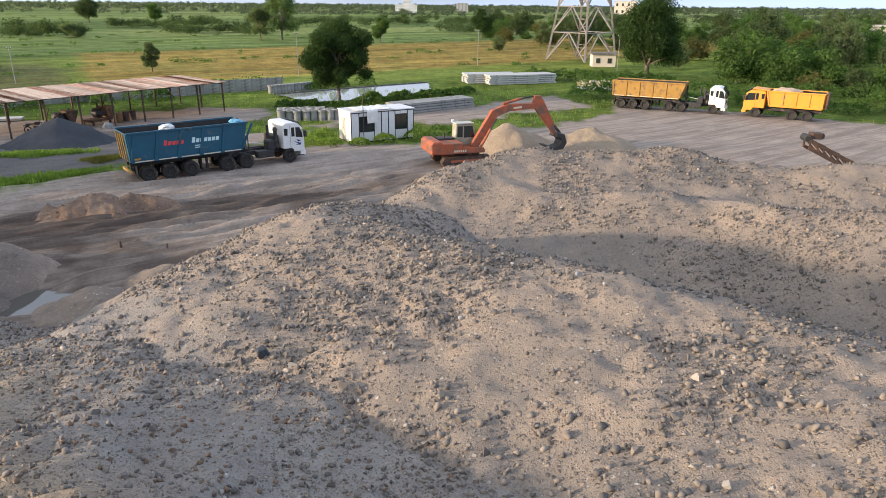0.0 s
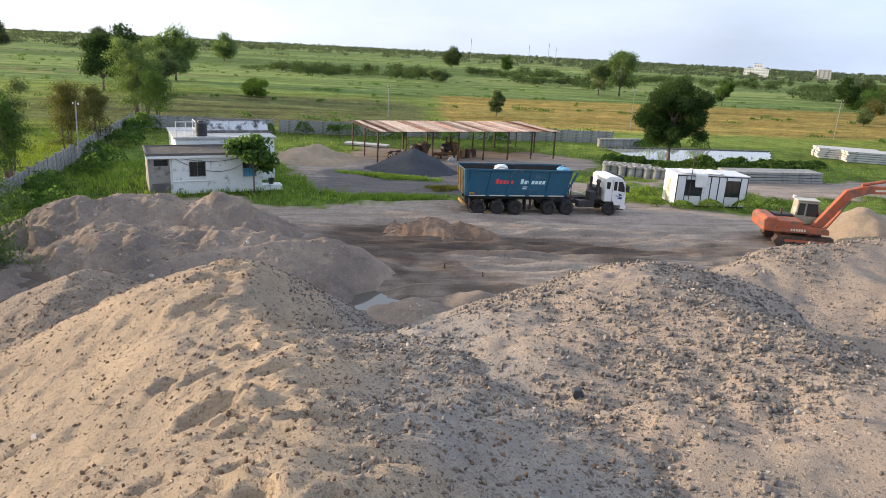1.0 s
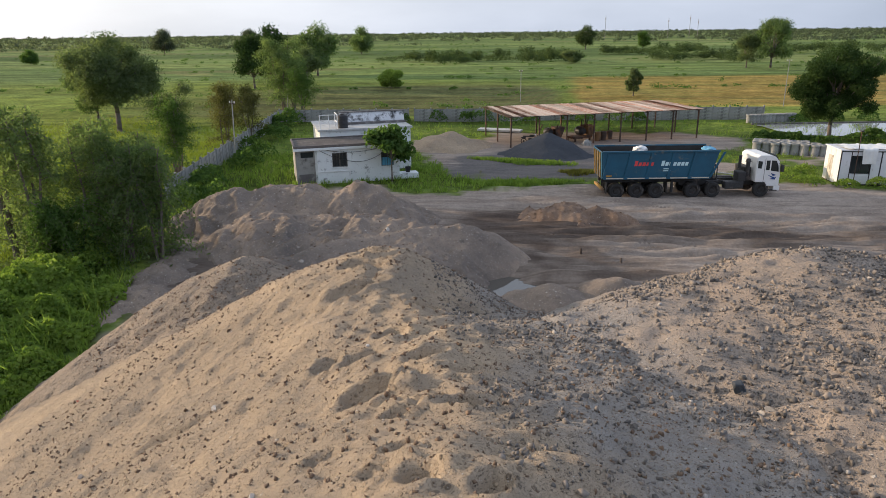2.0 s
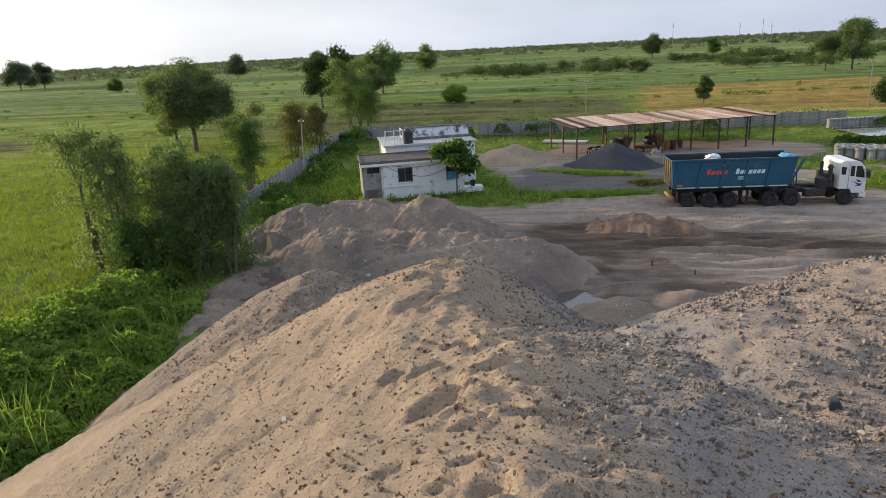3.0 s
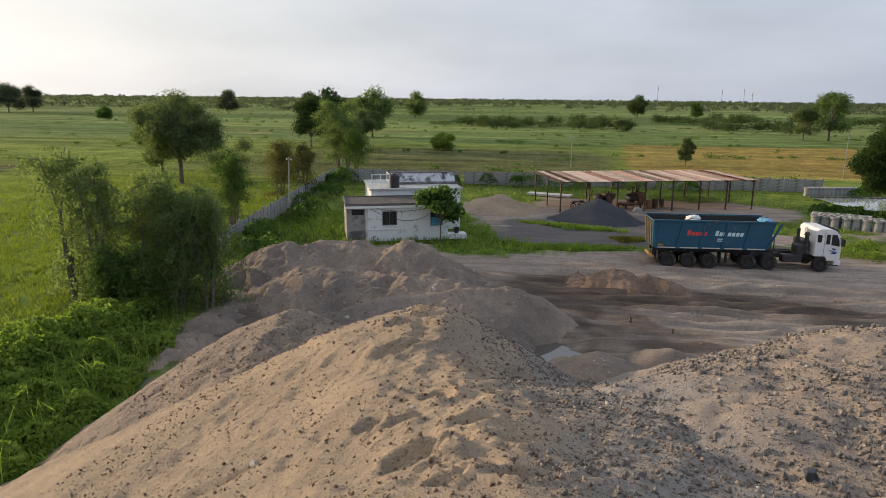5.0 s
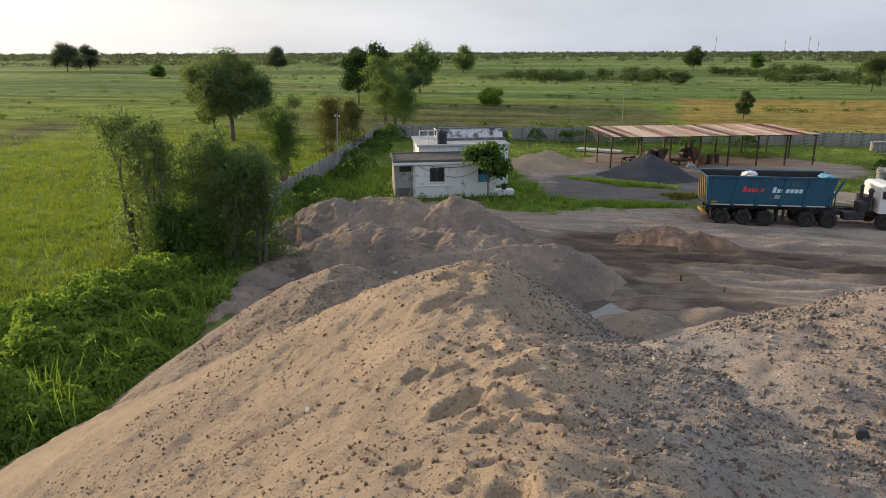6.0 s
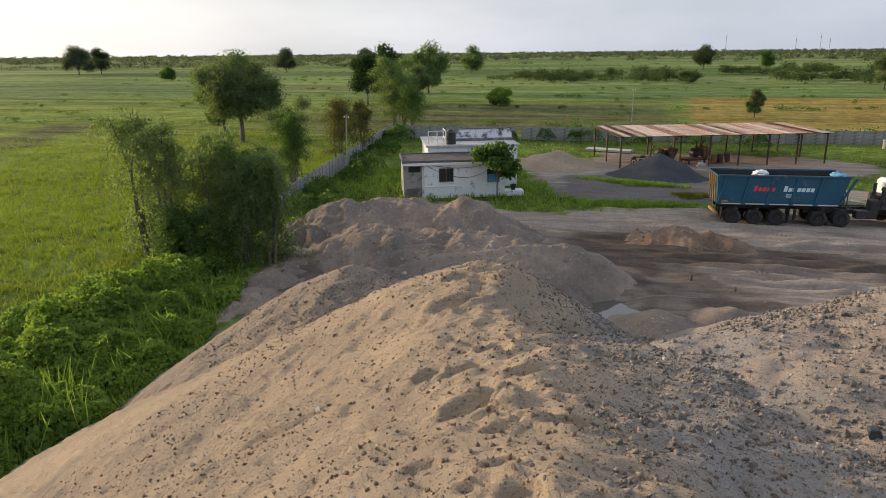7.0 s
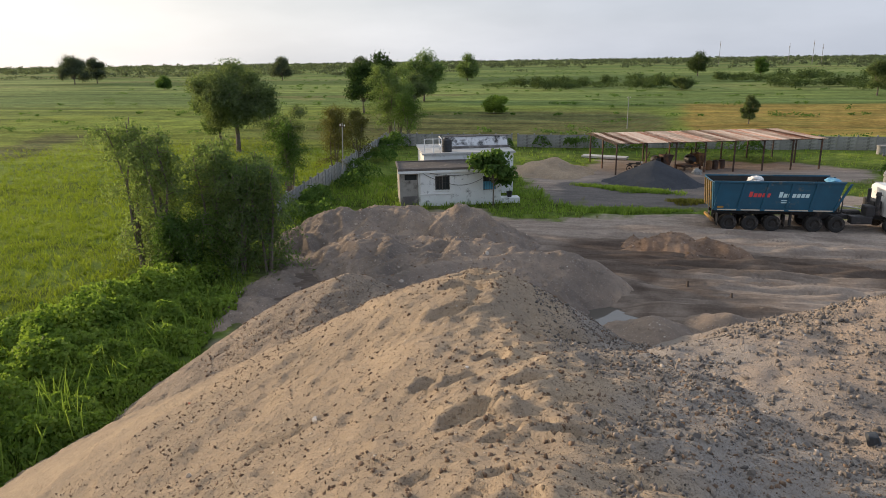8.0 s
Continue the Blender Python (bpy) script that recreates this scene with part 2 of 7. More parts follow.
# footprints and slips on the heap's top: x, y, length and width in metres
HOLLOWS = [
    (-6.02, 3.16, 0.55, 0.30), (-5.12, 2.64, 0.66, 0.40), (-5.23, 3.39, 0.46, 0.27), (-6.94, 4.80, 0.44, 0.30),
    (-5.69, 4.93, 0.44, 0.34), (-8.40, 4.64, 0.85, 0.36), (-9.04, 5.25, 0.80, 0.34), (-9.38, 5.72, 0.72, 0.26),
    (-4.32, 2.34, 0.34, 0.25), (-3.70, 1.91, 0.38, 0.24), (-3.60, 1.64, 0.34, 0.26), (-4.25, 2.66, 0.36, 0.22),
    (-3.94, 2.70, 0.42, 0.24), (-4.61, 3.37, 0.40, 0.30), (-6.38, 2.94, 0.40, 0.28), (-5.10, 1.60, 0.26, 0.18),
    (-4.30, 1.58, 0.28, 0.18), (-4.93, 2.98, 0.36, 0.26), (-2.79, 1.88, 0.30, 0.22), (-3.21, 1.68, 0.32, 0.26),
    (-6.37, 3.81, 0.40, 0.30), (-7.32, 6.07, 0.50, 0.30),]


def prints(x, y):
    """Each hollow is steep on its uphill side, with sand pushed up round its lip."""
    rng = np.random.RandomState(2)
    out = np.zeros_like(x)
    for cx, cy, length, width in HOLLOWS:
        turn = radians(57 + rng.uniform(-28, 28))
        ax, ay = math.cos(turn), math.sin(turn)
        a, b = ((x - cx) * ax + (y - cy) * ay) / (length / 2), (-(x - cx) * ay + (y - cy) * ax) / (width / 2)
        r = np.sqrt(a * a + b * b) * (1 + 0.20 * value_noise(x, y, 0.22, 9) + 0.10 * value_noise(x, y, 0.10, 10))
        depth = min(0.12, 0.24 * width + 0.02) * rng.uniform(0.8, 1.2)
        out += depth * (-1 / (1 + np.exp(np.clip((r - 0.82) * 9, -40, 40))) + 0.55 * np.exp(-((r - 1.22) ** 2) * 16))
    return out



LINE_A = [(3.0, -4.0, 9.2), (-0.5, -0.6, 8.95), (-3.05, 1.9, 8.13), (-6.3, 4.3, 7.43), (-8.9, 5.9, 7.28), (-9.6, 5.2, 6.82)]
LINE_B = [(-18.1, 6.5, 4.40), (-17.5, 6.85, 4.78), (-15.0, 8.0, 4.55), (-11.5, 9.0, 4.0)]
LINE_C = [(-4.6, 10.0, 7.84), (-3.7, 9.2, 7.55), (-2.1, 7.9, 7.52), (-1.2, 8.1, 7.58), (0.0, 7.8, 7.66), (1.2, 6.85, 7.72), (2.3, 6.1, 7.80), (4.2, 5.2, 7.95), (8.0, 3.0, 8.2)]
LINE_D = [(-4.2, 15.6, 6.25), (-3.5, 17.4, 6.35), (-0.9, 20.0, 6.45), (3.0, 20.8, 6.6), (8.0, 20.4, 6.35), (14.0, 18.5, 6.0)]


def heap_a(x, y):
    h = ridge(x, y, LINE_A, 0.14, 0.568, 0.85, 0.4)
    # its northern side is steeper towards the far end
    run, side = -0.80 * (x + 3.2) + 0.60 * (y - 1.7), 0.60 * (x + 3.2) + 0.80 * (y - 1.7)
    h = h - 0.33 * np.logaddexp(0, (side + 0.25) / 0.25) * 0.25 * np.clip((run - 3.2) / 2.5, 0, 1)
    h = h + 0.09 * rough_noise(x, y, 2.2, 3, 5, 0.55) + 0.034 * rough_noise(x, y, 0.34, 5, 5, 0.68)
    h = h + prints(x, y)
    # a slid track down the western flank
    s, d = 0.62 * (x + 7.9) + 0.78 * (y - 1.7), -0.78 * (x + 7.9) + 0.62 * (y - 1.7) + 0.04 * np.sin(5 * (x + y))
    h = h - 0.075 * np.exp(-(d / 0.07) ** 2 - (s / 0.62) ** 4) + 0.04 * np.exp(-((d - 0.13) / 0.08) ** 2 - (s / 0.62) ** 4)
    # sand trodden up along the top
    trodden = np.exp(-(side / 0.75) ** 2) * np.clip((run + 1.5) / 1.5, 0, 1) * np.clip((9.0 - run) / 1.5, 0, 1)
    return h + 0.055 * (np.abs(rough_noise(x, y, 0.5, 7, 3, 0.55)) - 0.3) * trodden


def heap_a_blended(x, y):
    """The sand heap with its foot run out smoothly over the gravel beside it."""
    a, c = heap_a(x, y), heap_c(x, y)
    return np.maximum(a, smooth_max(a, c - 0.05, 1.1) - 0.10 * np.clip((c - a - 0.4) * 3, 0, 3))


def heap_b(x, y):
    # fine furrows run down its flanks
    furrows = 0.4 - np.abs(rough_noise(0.75 * x - 0.66 * y, 0.35 * (0.66 * x + 0.75 * y), 0.5, 13, 4, 0.65))
    return ridge(x, y, LINE_B, 0.30, 0.70, 0.6, 0.5) + 0.06 * rough_noise(x, y, 2.0, 11, 4, 0.6) + 0.13 * furrows


def heap_c(x, y):
    h = ridge(x, y, LINE_C, 0.12, 0.60, 3.6, 0.35)
    # it falls off behind its crest into the valley before the next heap
    behind = 0.4725 * (x + 4.75) + 0.881 * (y - 10.0)
    h = h - 0.33 * np.logaddexp(0, (behind - 0.25) / 0.22) * 0.22 * (1 - 0.4 * np.exp(-(((x + 3.0) / 1.6) ** 2)))
    # low swells on the near side
    h = smooth_max(h, ridge(x, y, [(0.6, 4.9, 7.62), (2.6, 4.0, 7.95), (4.5, 2.5, 8.3)], 0.16, 0.6, 2.2), 0.3)
    h = smooth_max(h, ridge(x, y, [(1.2, 3.0, 7.85), (2.6, 2.2, 8.1)], 0.2, 0.6, 1.6), 0.3)
    # the edge towards the yard falls away
    west = -0.92 * (x + 4.9) + 0.388 * (y - 10.0)
    h = h - 0.60 * np.logaddexp(0, (west + 0.75) / 0.15) * 0.15
    return h + 0.085 * rough_noise(x, y, 1.5, 21, 4, 0.55) + 0.026 * rough_noise(x, y, 0.25, 23, 3, 0.65)


def heap_d(x, y):
    h = ridge(x, y, LINE_D, 0.30, 0.60, 5.0, 0.8)
    h = smooth_max(h, ridge(x, y, [(-1.2, 16.8, 6.2), (2.4, 16.8, 6.3)], 0.30, 0.6, 2.0), 0.4)
    h = smooth_max(h, ridge(x, y, [(4.3, 16.2, 6.3), (7.0, 15.6, 6.4), (11.0, 13.6, 6.4)], 0.30, 0.6, 2.0), 0.4)
    # the western end falls away steeply
    west = -0.95 * (x + 4.2) + 0.316 * (y - 15.2)
    h = h - 0.5 * np.logaddexp(0, (west - 0.2) / 0.3) * 0.3
    return h + 0.12 * rough_noise(x, y, 2.8, 31, 4, 0.55) + 0.035 * rough_noise(x, y, 0.45, 33, 3, 0.65)


def heap_p(x, y):
    h = ridge(x, y, [(-38.2, 15.6, 2.0), (-35.6, 19.2, 2.0)], 0.28, 0.66, 1.1)
    h = smooth_max(h, ridge(x, y, [(-33.0, 21.4, 2.45), (-32.0, 21.7, 2.4)], 0.55, 0.66, 0.8), 0.25)
    h = smooth_max(h, ridge(x, y, [(-32.5, 16.0, 1.4), (-29.0, 17.0, 1.4), (-26.0, 18.4, 1.75)], 0.12, 0.6, 2.4), 0.35)
    # dug over: crests and scoops of two sizes
    dug = 0.18 * rough_noise(x, y, 2.4, 41, 5, 0.6) + 0.42 * (0.42 - np.abs(rough_noise(x, y, 1.7, 43, 3, 0.5))) + 0.10 * (0.4 - np.abs(rough_noise(x, y, 0.6, 47, 3, 0.6)))
    # a clean slumped face down into the pit
    face = ridge(x, y, [(-26.2, 11.5, 1.5), (-25.8, 15.2, 1.75), (-24.9, 19.3, 1.8), (-24.0, 21.4, 1.75), (-23.4, 22.4, 1.4)], 0.16, 0.82, 0.3, 0.3) + 0.045 * rough_noise(x, y, 1.4, 49, 5, 0.6)
    return np.maximum(h + dug, face + 0.25 * dug)


def cone(cx, cy, top, slope=0.6, wobble=0.15, seed=50):
    def h(x, y):
        d = np.sqrt((x - cx) ** 2 + (y - cy) ** 2 + 0.09) - 0.3
        return top - slope * d * (1 + 0.15 * value_noise(x, y, 2.0, seed)) + wobble * rough_noise(x, y, 1.2, seed, 4, 0.55)
    return h


# the walled yard, in the direction of its back wall (u) and outwards from it (v)
def along(x, y):
    return 0.693 * x + 0.721 * y, -0.721 * x + 0.693 * y


def ground_height(x, y):
    pit = np.exp(-(((x + 20.4) / 3.0) ** 2 + ((y - 20.4) / 1.7) ** 2))
    far = np.clip((np.hypot(x, y) - 200) / 600, 0, 1)
    open_yard = np.exp(-(((x + 14) / 26) ** 2 + ((y - 34) / 16) ** 2))
    ruts = rough_noise((0.75 * x + 0.66 * y) * 0.09, 0.75 * y - 0.66 * x, 0.9, 61, 4, 0.65)
    treads = rough_noise((0.68 * x + 0.73 * y) * 0.12, 0.68 * y - 0.73 * x, 0.55, 65, 3, 0.6)
    # narrow wheel ruts that wander across the open yard
    wander = 1.5 * rough_noise(x, y, 9.0, 67, 2)
    lines = np.abs(rough_noise((0.75 * x + 0.66 * y) * 0.10, 0.75 * y - 0.66 * x + wander, 1.3, 69, 2, 0.6))
    cuts = -0.16 * np.exp(-(lines / 0.09) ** 2) * open_yard
    return cuts - 0.55 * pit + 0.06 * rough_noise(x, y, 5.0, 63, 4) * (1 - far) + (0.22 * ruts + 0.22 * (0.4 - np.abs(treads))) * open_yard


def steps(lo, hi, mid_lo, mid_hi, fine, grow, far_grow, far_from):
    """Grid lines: fine between mid_lo and mid_hi, wider and wider outwards."""
    out = list(np.arange(mid_lo, mid_hi, fine))
    for sign, at, end in ((1, mid_hi, hi), (-1, mid_lo, lo)):
        gap, start = fine, at
        while (at < end) if sign > 0 else (at > end):
            out.append(at)
            gap = max(fine, gap * (1 + (grow if abs(at - start) < far_from else far_grow)))
            at += sign * gap
        out.append(end)
    return np.array(sorted(set(np.round(out, 4))))


def sheet(name, xs, ys, height, material, keep=None):
    """A relief over a grid; keep(x, y, z) says which corners stay."""
    gx, gy = np.meshgrid(xs, ys)
    gz = height(gx, gy)
    nx, ny = len(xs), len(ys)
    idx = np.arange(nx * ny).reshape(ny, nx)
    quads = np.stack([idx[:-1, :-1], idx[:-1, 1:], idx[1:, 1:], idx[1:, :-1]], -1).reshape(-1, 4)
    verts = np.stack([gx, gy, gz], -1).reshape(-1, 3)
    if keep is not None:
        ok = keep(gx, gy, gz).ravel()
        quads = quads[ok[quads].any(1)]
        used = np.unique(quads)
        remap = np.zeros(nx * ny, int)
        remap[used] = np.arange(len(used))
        verts, quads = verts[used], remap[quads]
    mesh = bpy.data.meshes.new(name)
    mesh.vertices.add(len(verts))
    mesh.vertices.foreach_set("co", verts.ravel())
    mesh.loops.add(4 * len(quads))
    mesh.loops.foreach_set("vertex_index", quads.ravel())
    mesh.polygons.add(len(quads))
    mesh.polygons.foreach_set("loop_start", np.arange(0, 4 * len(quads), 4))
    mesh.polygons.foreach_set("loop_total", np.full(len(quads), 4))
    mesh.polygons.foreach_set("use_smooth", np.ones(len(quads), bool))
    mesh.update(calc_edges=True)
    mesh.materials.append(material)
    return new(name, mesh), verts


def heap(name, height, x0, x1, y0, y1, gap, material, label, category, group="", fine=None):
    """A heap as an object of its own that stands a little way into the ground."""
    xs = np.arange(x0, x1, gap) if fine is None else steps(x0, x1, fine[0], fine[1], gap, 0.03, 0.03, 1e9)
    ys = np.arange(y0, y1, gap) if fine is None else steps(y0, y1, fine[2], fine[3], gap, 0.03, 0.03, 1e9)
    ob, _ = sheet(name, xs, ys, height, material, lambda x, y, z: z > ground_height(x, y) - 0.12)
    return tagged(ob, label, category, group)
# ---- ground ----
def inside(x, y, poly):
    """Signed distance to a polygon, positive inside."""
    far = np.full(x.shape, 1e9)
    odd = np.zeros(x.shape, bool)
    for (x0, y0), (x1, y1) in zip(poly, poly[1:] + poly[:1]):
        dx, dy = x1 - x0, y1 - y0
        s = np.clip(((x - x0) * dx + (y - y0) * dy) / (dx * dx + dy * dy), 0, 1)
        far = np.minimum(far, np.hypot(x - x0 - s * dx, y - y0 - s * dy))
        odd ^= ((y0 > y) != (y1 > y)) & (x < dx * (y - y0) / (dy if dy else 1e-9) + x0)
    return np.where(odd, far, -far)


BARE_FRONT = [(-37.5, 12), (-45.5, 20.5), (-41, 27), (-34.5, 29), (-31, 37), (-26, 44), (-20, 50), (-12.5, 53), (-9, 56), (3, 70), (6, 82), (24, 76), (32, 71), (60, 68), (60, -30), (-6, -30), (-13, -8), (-19, -1.5), (-24.5, 4), (-31, 7.8)]
BARE_BACK = [(-53, 43), (-49, 39), (-42, 34.5), (-36, 35.5), (-30, 41), (-25, 49), (-22, 57), (-14, 61), (-7, 66), (4, 78), (-2, 88), (-12, 76), (-21, 67.5), (-29, 63.5), (-31, 70), (-39, 68), (-54, 54.5)]
DUST = [(-45, 40.5), (-41, 33.5), (-33, 34.5), (-28, 39), (-27, 46), (-31, 53), (-36, 55), (-43.5, 52)]
GRASS_ISLE = [(-36, 52), (-31.5, 48.5), (-25, 56), (-22, 61.5), (-28, 62.5), (-32, 58.5)]
WALL_LEFT = [(-33.0, 3.5), (-45.7, 14.6), (-70.1, 34.0), (-79.3, 41.2)]
WALL_BACK = [(-79.3, 41.2), (-67.3, 53.6), (-36.0, 86.2)]
FALLOW = [(-83, -7), (-102, -8), (-132, 8), (-120, 11), (-96, 1)]
POND = [(-35.3, 78.2), (-32.6, 76.2), (-28.4, 73.8), (-24.0, 76.5), (-17.5, 85.0), (-20.0, 96.0), (-24.9, 91.2)]


def bare_mask(x, y):
    wob = 0.9 * rough_noise(x, y, 3.0, 71, 4, 0.6)
    front = np.clip((inside(x, y, BARE_FRONT) + wob) / 0.9 + 0.5, 0, 1)
    patches = 2.2 * rough_noise(x, y, 7.0, 73, 3, 0.6)
    back = np.clip((inside(x, y, BARE_BACK) - 0.6 + wob + np.minimum(0, 0.35 + patches)) / 1.2 + 0.5, 0, 1)
    back = back * (1 - np.clip((inside(x, y, GRASS_ISLE) + wob) / 0.8 + 0.4, 0, 1))
    return np.maximum(front, back)


def ground_masks(x, y):
    u, v = along(x, y)
    wob = rough_noise(x, y, 30.0, 75, 3, 0.5)
    outside_left = -inside(x, y, [(-28.7, 0.0), (-45.7, 14.6), (-79.3, 41.2), (-20.0, 102.8), (200, 330), (400, -100), (-14, -12)])
    field = np.clip(outside_left / 1.5, 0, 1)
    ochre = np.clip((v - 99) / 4, 0, 1) * np.clip((172 + 3 * wob - v) / 5, 0, 1) * np.clip((u - 17 - 0.12 * (v - 128) + 2 * wob) / 2, 0, 1) * np.clip((210 - u) / 30, 0, 1)
    tilled = np.clip((v - 90) / 3, 0, 1) * np.clip((150 + 4 * wob - v) / 12, 0, 1) * np.clip((16 - u + 2 * wob) / 3, 0, 1) * np.clip((u + 60) / 25, 0, 1)
    bands = np.sign(np.sin(v * 0.05 + 0.5 * wob)) * 0.8 + 0.8 * np.sin(v * 0.021 + u * 0.006) + 0.6 * np.sin(u * 0.03 + v * 0.004)
    tilled = np.maximum(tilled, np.clip(inside(x, y, FALLOW) / 2 + rough_noise(x, y, 6.0, 79, 3, 0.6), 0, 1))
    dust = np.clip(inside(x, y, DUST) + 1.2 * rough_noise(x, y, 3.0, 77, 4, 0.6), 0, 1)
    # damp ground; the patch at (-31, 9.5) is the thicket's shade, painted dark
    damp_and_shade = np.exp(-(((x + 21) / 9) ** 2 + ((y - 23) / 6) ** 2)) * np.clip(0.75 + 0.9 * rough_noise(x, y, 4.0, 76, 4, 0.6), 0.15, 1) + 0.9 * np.exp(-(((x + 25.5) / 4.0) ** 2 + ((y - 28.5) / 4.0) ** 2)) + 0.6 * np.exp(-(((x + 15) / 6) ** 2 + ((y - 34.5) / 1.5) ** 2)) + np.exp(-(((x + 31) / 5) ** 2 + ((y - 9.5) / 4) ** 2)) + 0.85 * np.exp(-((0.78 * (x + 17) + 0.62 * (y - 35)) / 15) ** 4 - ((-0.62 * (x + 17) + 0.78 * (y - 35) + 1.2 * rough_noise(x, y, 5.0, 78, 3, 0.6)) / 1.6) ** 2)
    return dict(bare=bare_mask(x, y), field=field, ochre=ochre, tilled=tilled, bands=0.5 + 0.3 * bands, lots=np.clip((v - 150) / 25, 0, 1), dust=dust, damp_and_shade=np.clip(damp_and_shade, 0, 1))


def ground_material():
    m, n, l, b = nodes_of("ground")
    co = n.new("ShaderNodeTexCoord").outputs["Object"]

    def attr(name):
        a = n.new("ShaderNodeAttribute")
        a.attribute_name = name
        return a.outputs["Fac"]
    n_big, n_mid, n_fine = noise_node(n, l, co, 0.05, 5), noise_node(n, l, co, 0.45, 6, 0.7), noise_node(n, l, co, 6.0, 5, 0.75)
    n_far = noise_node(n, l, co, 0.012, 6, 0.65)
    # bare yard: dry sand, grey packed tracks, damp patches, thicket shade painted in
    sand = ramp_node(n, l, n_mid, [(0.3, (0.275, 0.236, 0.20)), (0.52, (0.345, 0.296, 0.25)), (0.72, (0.41, 0.348, 0.29))])
    def drawn(turn, long, wide, scale, lo, hi, most):
        """Long tracks drawn out along one direction."""
        mp = n.new("ShaderNodeMapping")
        mp.vector_type = "TEXTURE"
        mp.inputs["Rotation"].default_value, mp.inputs["Scale"].default_value = (0, 0, radians(turn)), (long, wide, 1)
        l.new(mix_node(n, l, 0.6, co, noise_node(n, l, co, 0.12, 2, 0.5, "Color"), "ADD"), mp.inputs["Vector"])
        raw = noise_node(n, l, mp.outputs["Vector"], scale, 5, 0.62)
        return raw, ramp_node(n, l, raw, [(lo, grey(0)), (hi, grey(most))])
    rut_a, track = drawn(48, 9.0, 0.75, 0.9, 0.46, 0.60, 0.5)
    rut_b, tread = drawn(41, 5.0, 0.22, 0.9, 0.48, 0.60, 0.5)
    sand = mix_node(n, l, track, sand, (0.165, 0.135, 0.112))
    sand = mix_node(n, l, tread, sand, (0.19, 0.155, 0.13))
    sand = mix_node(n, l, attr("damp_and_shade"), sand, mix_node(n, l, 1.0, sand, (0.36, 0.34, 0.335), "MULTIPLY"))
    sand = mix_node(n, l, mix_node(n, l, 1.0, attr("dust"), grey(0.75), "MULTIPLY"), sand, (0.10, 0.101, 0.104))
    sand = mix_node(n, l, 0.25, sand, mix_node(n, l, 1.0, sand, ramp_node(n, l, n_fine, [(0.3, grey(0.3)), (0.7, grey(1.7))]), "MULTIPLY"))
    # rough grass and crops
    grass = ramp_node(n, l, n_mid, [(0.3, (0.065, 0.10, 0.022)), (0.55, (0.12, 0.16, 0.033)), (0.75, (0.19, 0.22, 0.05))])
    crop = ramp_node(n, l, n_far, [(0.3, (0.13, 0.165, 0.028)), (0.5, (0.195, 0.235, 0.038)), (0.7, (0.255, 0.295, 0.05))])
    crop = mix_node(n, l, attr("bands"), crop, (0.14, 0.178, 0.046))
    rows = n.new("ShaderNodeMapping")
    rows.vector_type = "TEXTURE"
    rows.inputs["Rotation"].default_value, rows.inputs["Scale"].default_value = (0, 0, radians(44)), (9.0, 1.0, 1)
    l.new(co, rows.inputs["Vector"])
    streak = noise_node(n, l, rows.outputs["Vector"], 0.5, 6, 0.7)
    crop = mix_node(n, l, ramp_node(n, l, streak, [(0.4, grey(0)), (0.7, grey(0.55))]), crop, (0.20, 0.25, 0.06))
    crop = mix_node(n, l, ramp_node(n, l, n_big, [(0.58, grey(0)), (0.72, grey(0.5))]), crop, (0.125, 0.15, 0.036))
    tilled = ramp_node(n, l, n_mid, [(0.3, (0.085, 0.088, 0.038)), (0.7, (0.165, 0.16, 0.066))])
    wave = n.new("ShaderNodeTexWave")
    wave.inputs["Scale"].default_value, wave.inputs["Distortion"].default_value, wave.inputs["Detail"].default_value = 0.22, 1.5, 2
    wave_turn = n.new("ShaderNodeMapping")
    wave_turn.inputs["Rotation"].default_value = (0, 0, radians(-30))
    l.new(co, wave_turn.inputs["Vector"])
    l.new(wave_turn.outputs["Vector"], wave.inputs["Vector"])
    tilled = mix_node(n, l, ramp_node(n, l, wave.outputs["Fac"], [(0.3, grey(0)), (0.8, grey(0.5))]), tilled, (0.11, 0.145, 0.045))
    ochre = ramp_node(n, l, n_mid, [(0.28, (0.19, 0.145, 0.045)), (0.5, (0.315, 0.215, 0.064)), (0.72, (0.385, 0.265, 0.08))])
    ochre = mix_node(n, l, ramp_node(n, l, streak, [(0.4, grey(0)), (0.65, grey(0.75))]), ochre, (0.16, 0.175, 0.045))
    # parcels of the plain, long and narrow, each sown differently
    lots = n.new("ShaderNodeMapping")
    lots.vector_type = "TEXTURE"
    lots.inputs["Rotation"].default_value, lots.inputs["Scale"].default_value = (0, 0, radians(46)), (210.0, 46.0, 1)
    l.new(mix_node(n, l, 0.012, co, noise_node(n, l, co, 0.02, 4, 0.6, "Color"), "ADD"), lots.inputs["Vector"])
    cell = n.new("ShaderNodeTexVoronoi")
    cell.inputs["Scale"].default_value = 1.0
    l.new(lots.outputs["Vector"], cell.inputs["Vector"])
    pick = n.new("ShaderNodeSeparateColor")
    l.new(cell.outputs["Color"], pick.inputs["Color"])
    lot = ramp_node(n, l, pick.outputs["Red"], [(0.0, (0.08, 0.115, 0.05)), (0.2, (0.105, 0.155, 0.06)), (0.45, (0.15, 0.205, 0.075)), (0.7, (0.20, 0.255, 0.09)), (0.85, (0.20, 0.20, 0.095)), (1.0, (0.235, 0.285, 0.11))])
    crop = mix_node(n, l, mix_node(n, l, 1.0, attr("lots"), grey(0.75), "MULTIPLY"), crop, lot)
    crop = mix_node(n, l, attr("tilled"), crop, tilled)
    crop = mix_node(n, l, attr("ochre"), crop, ochre)
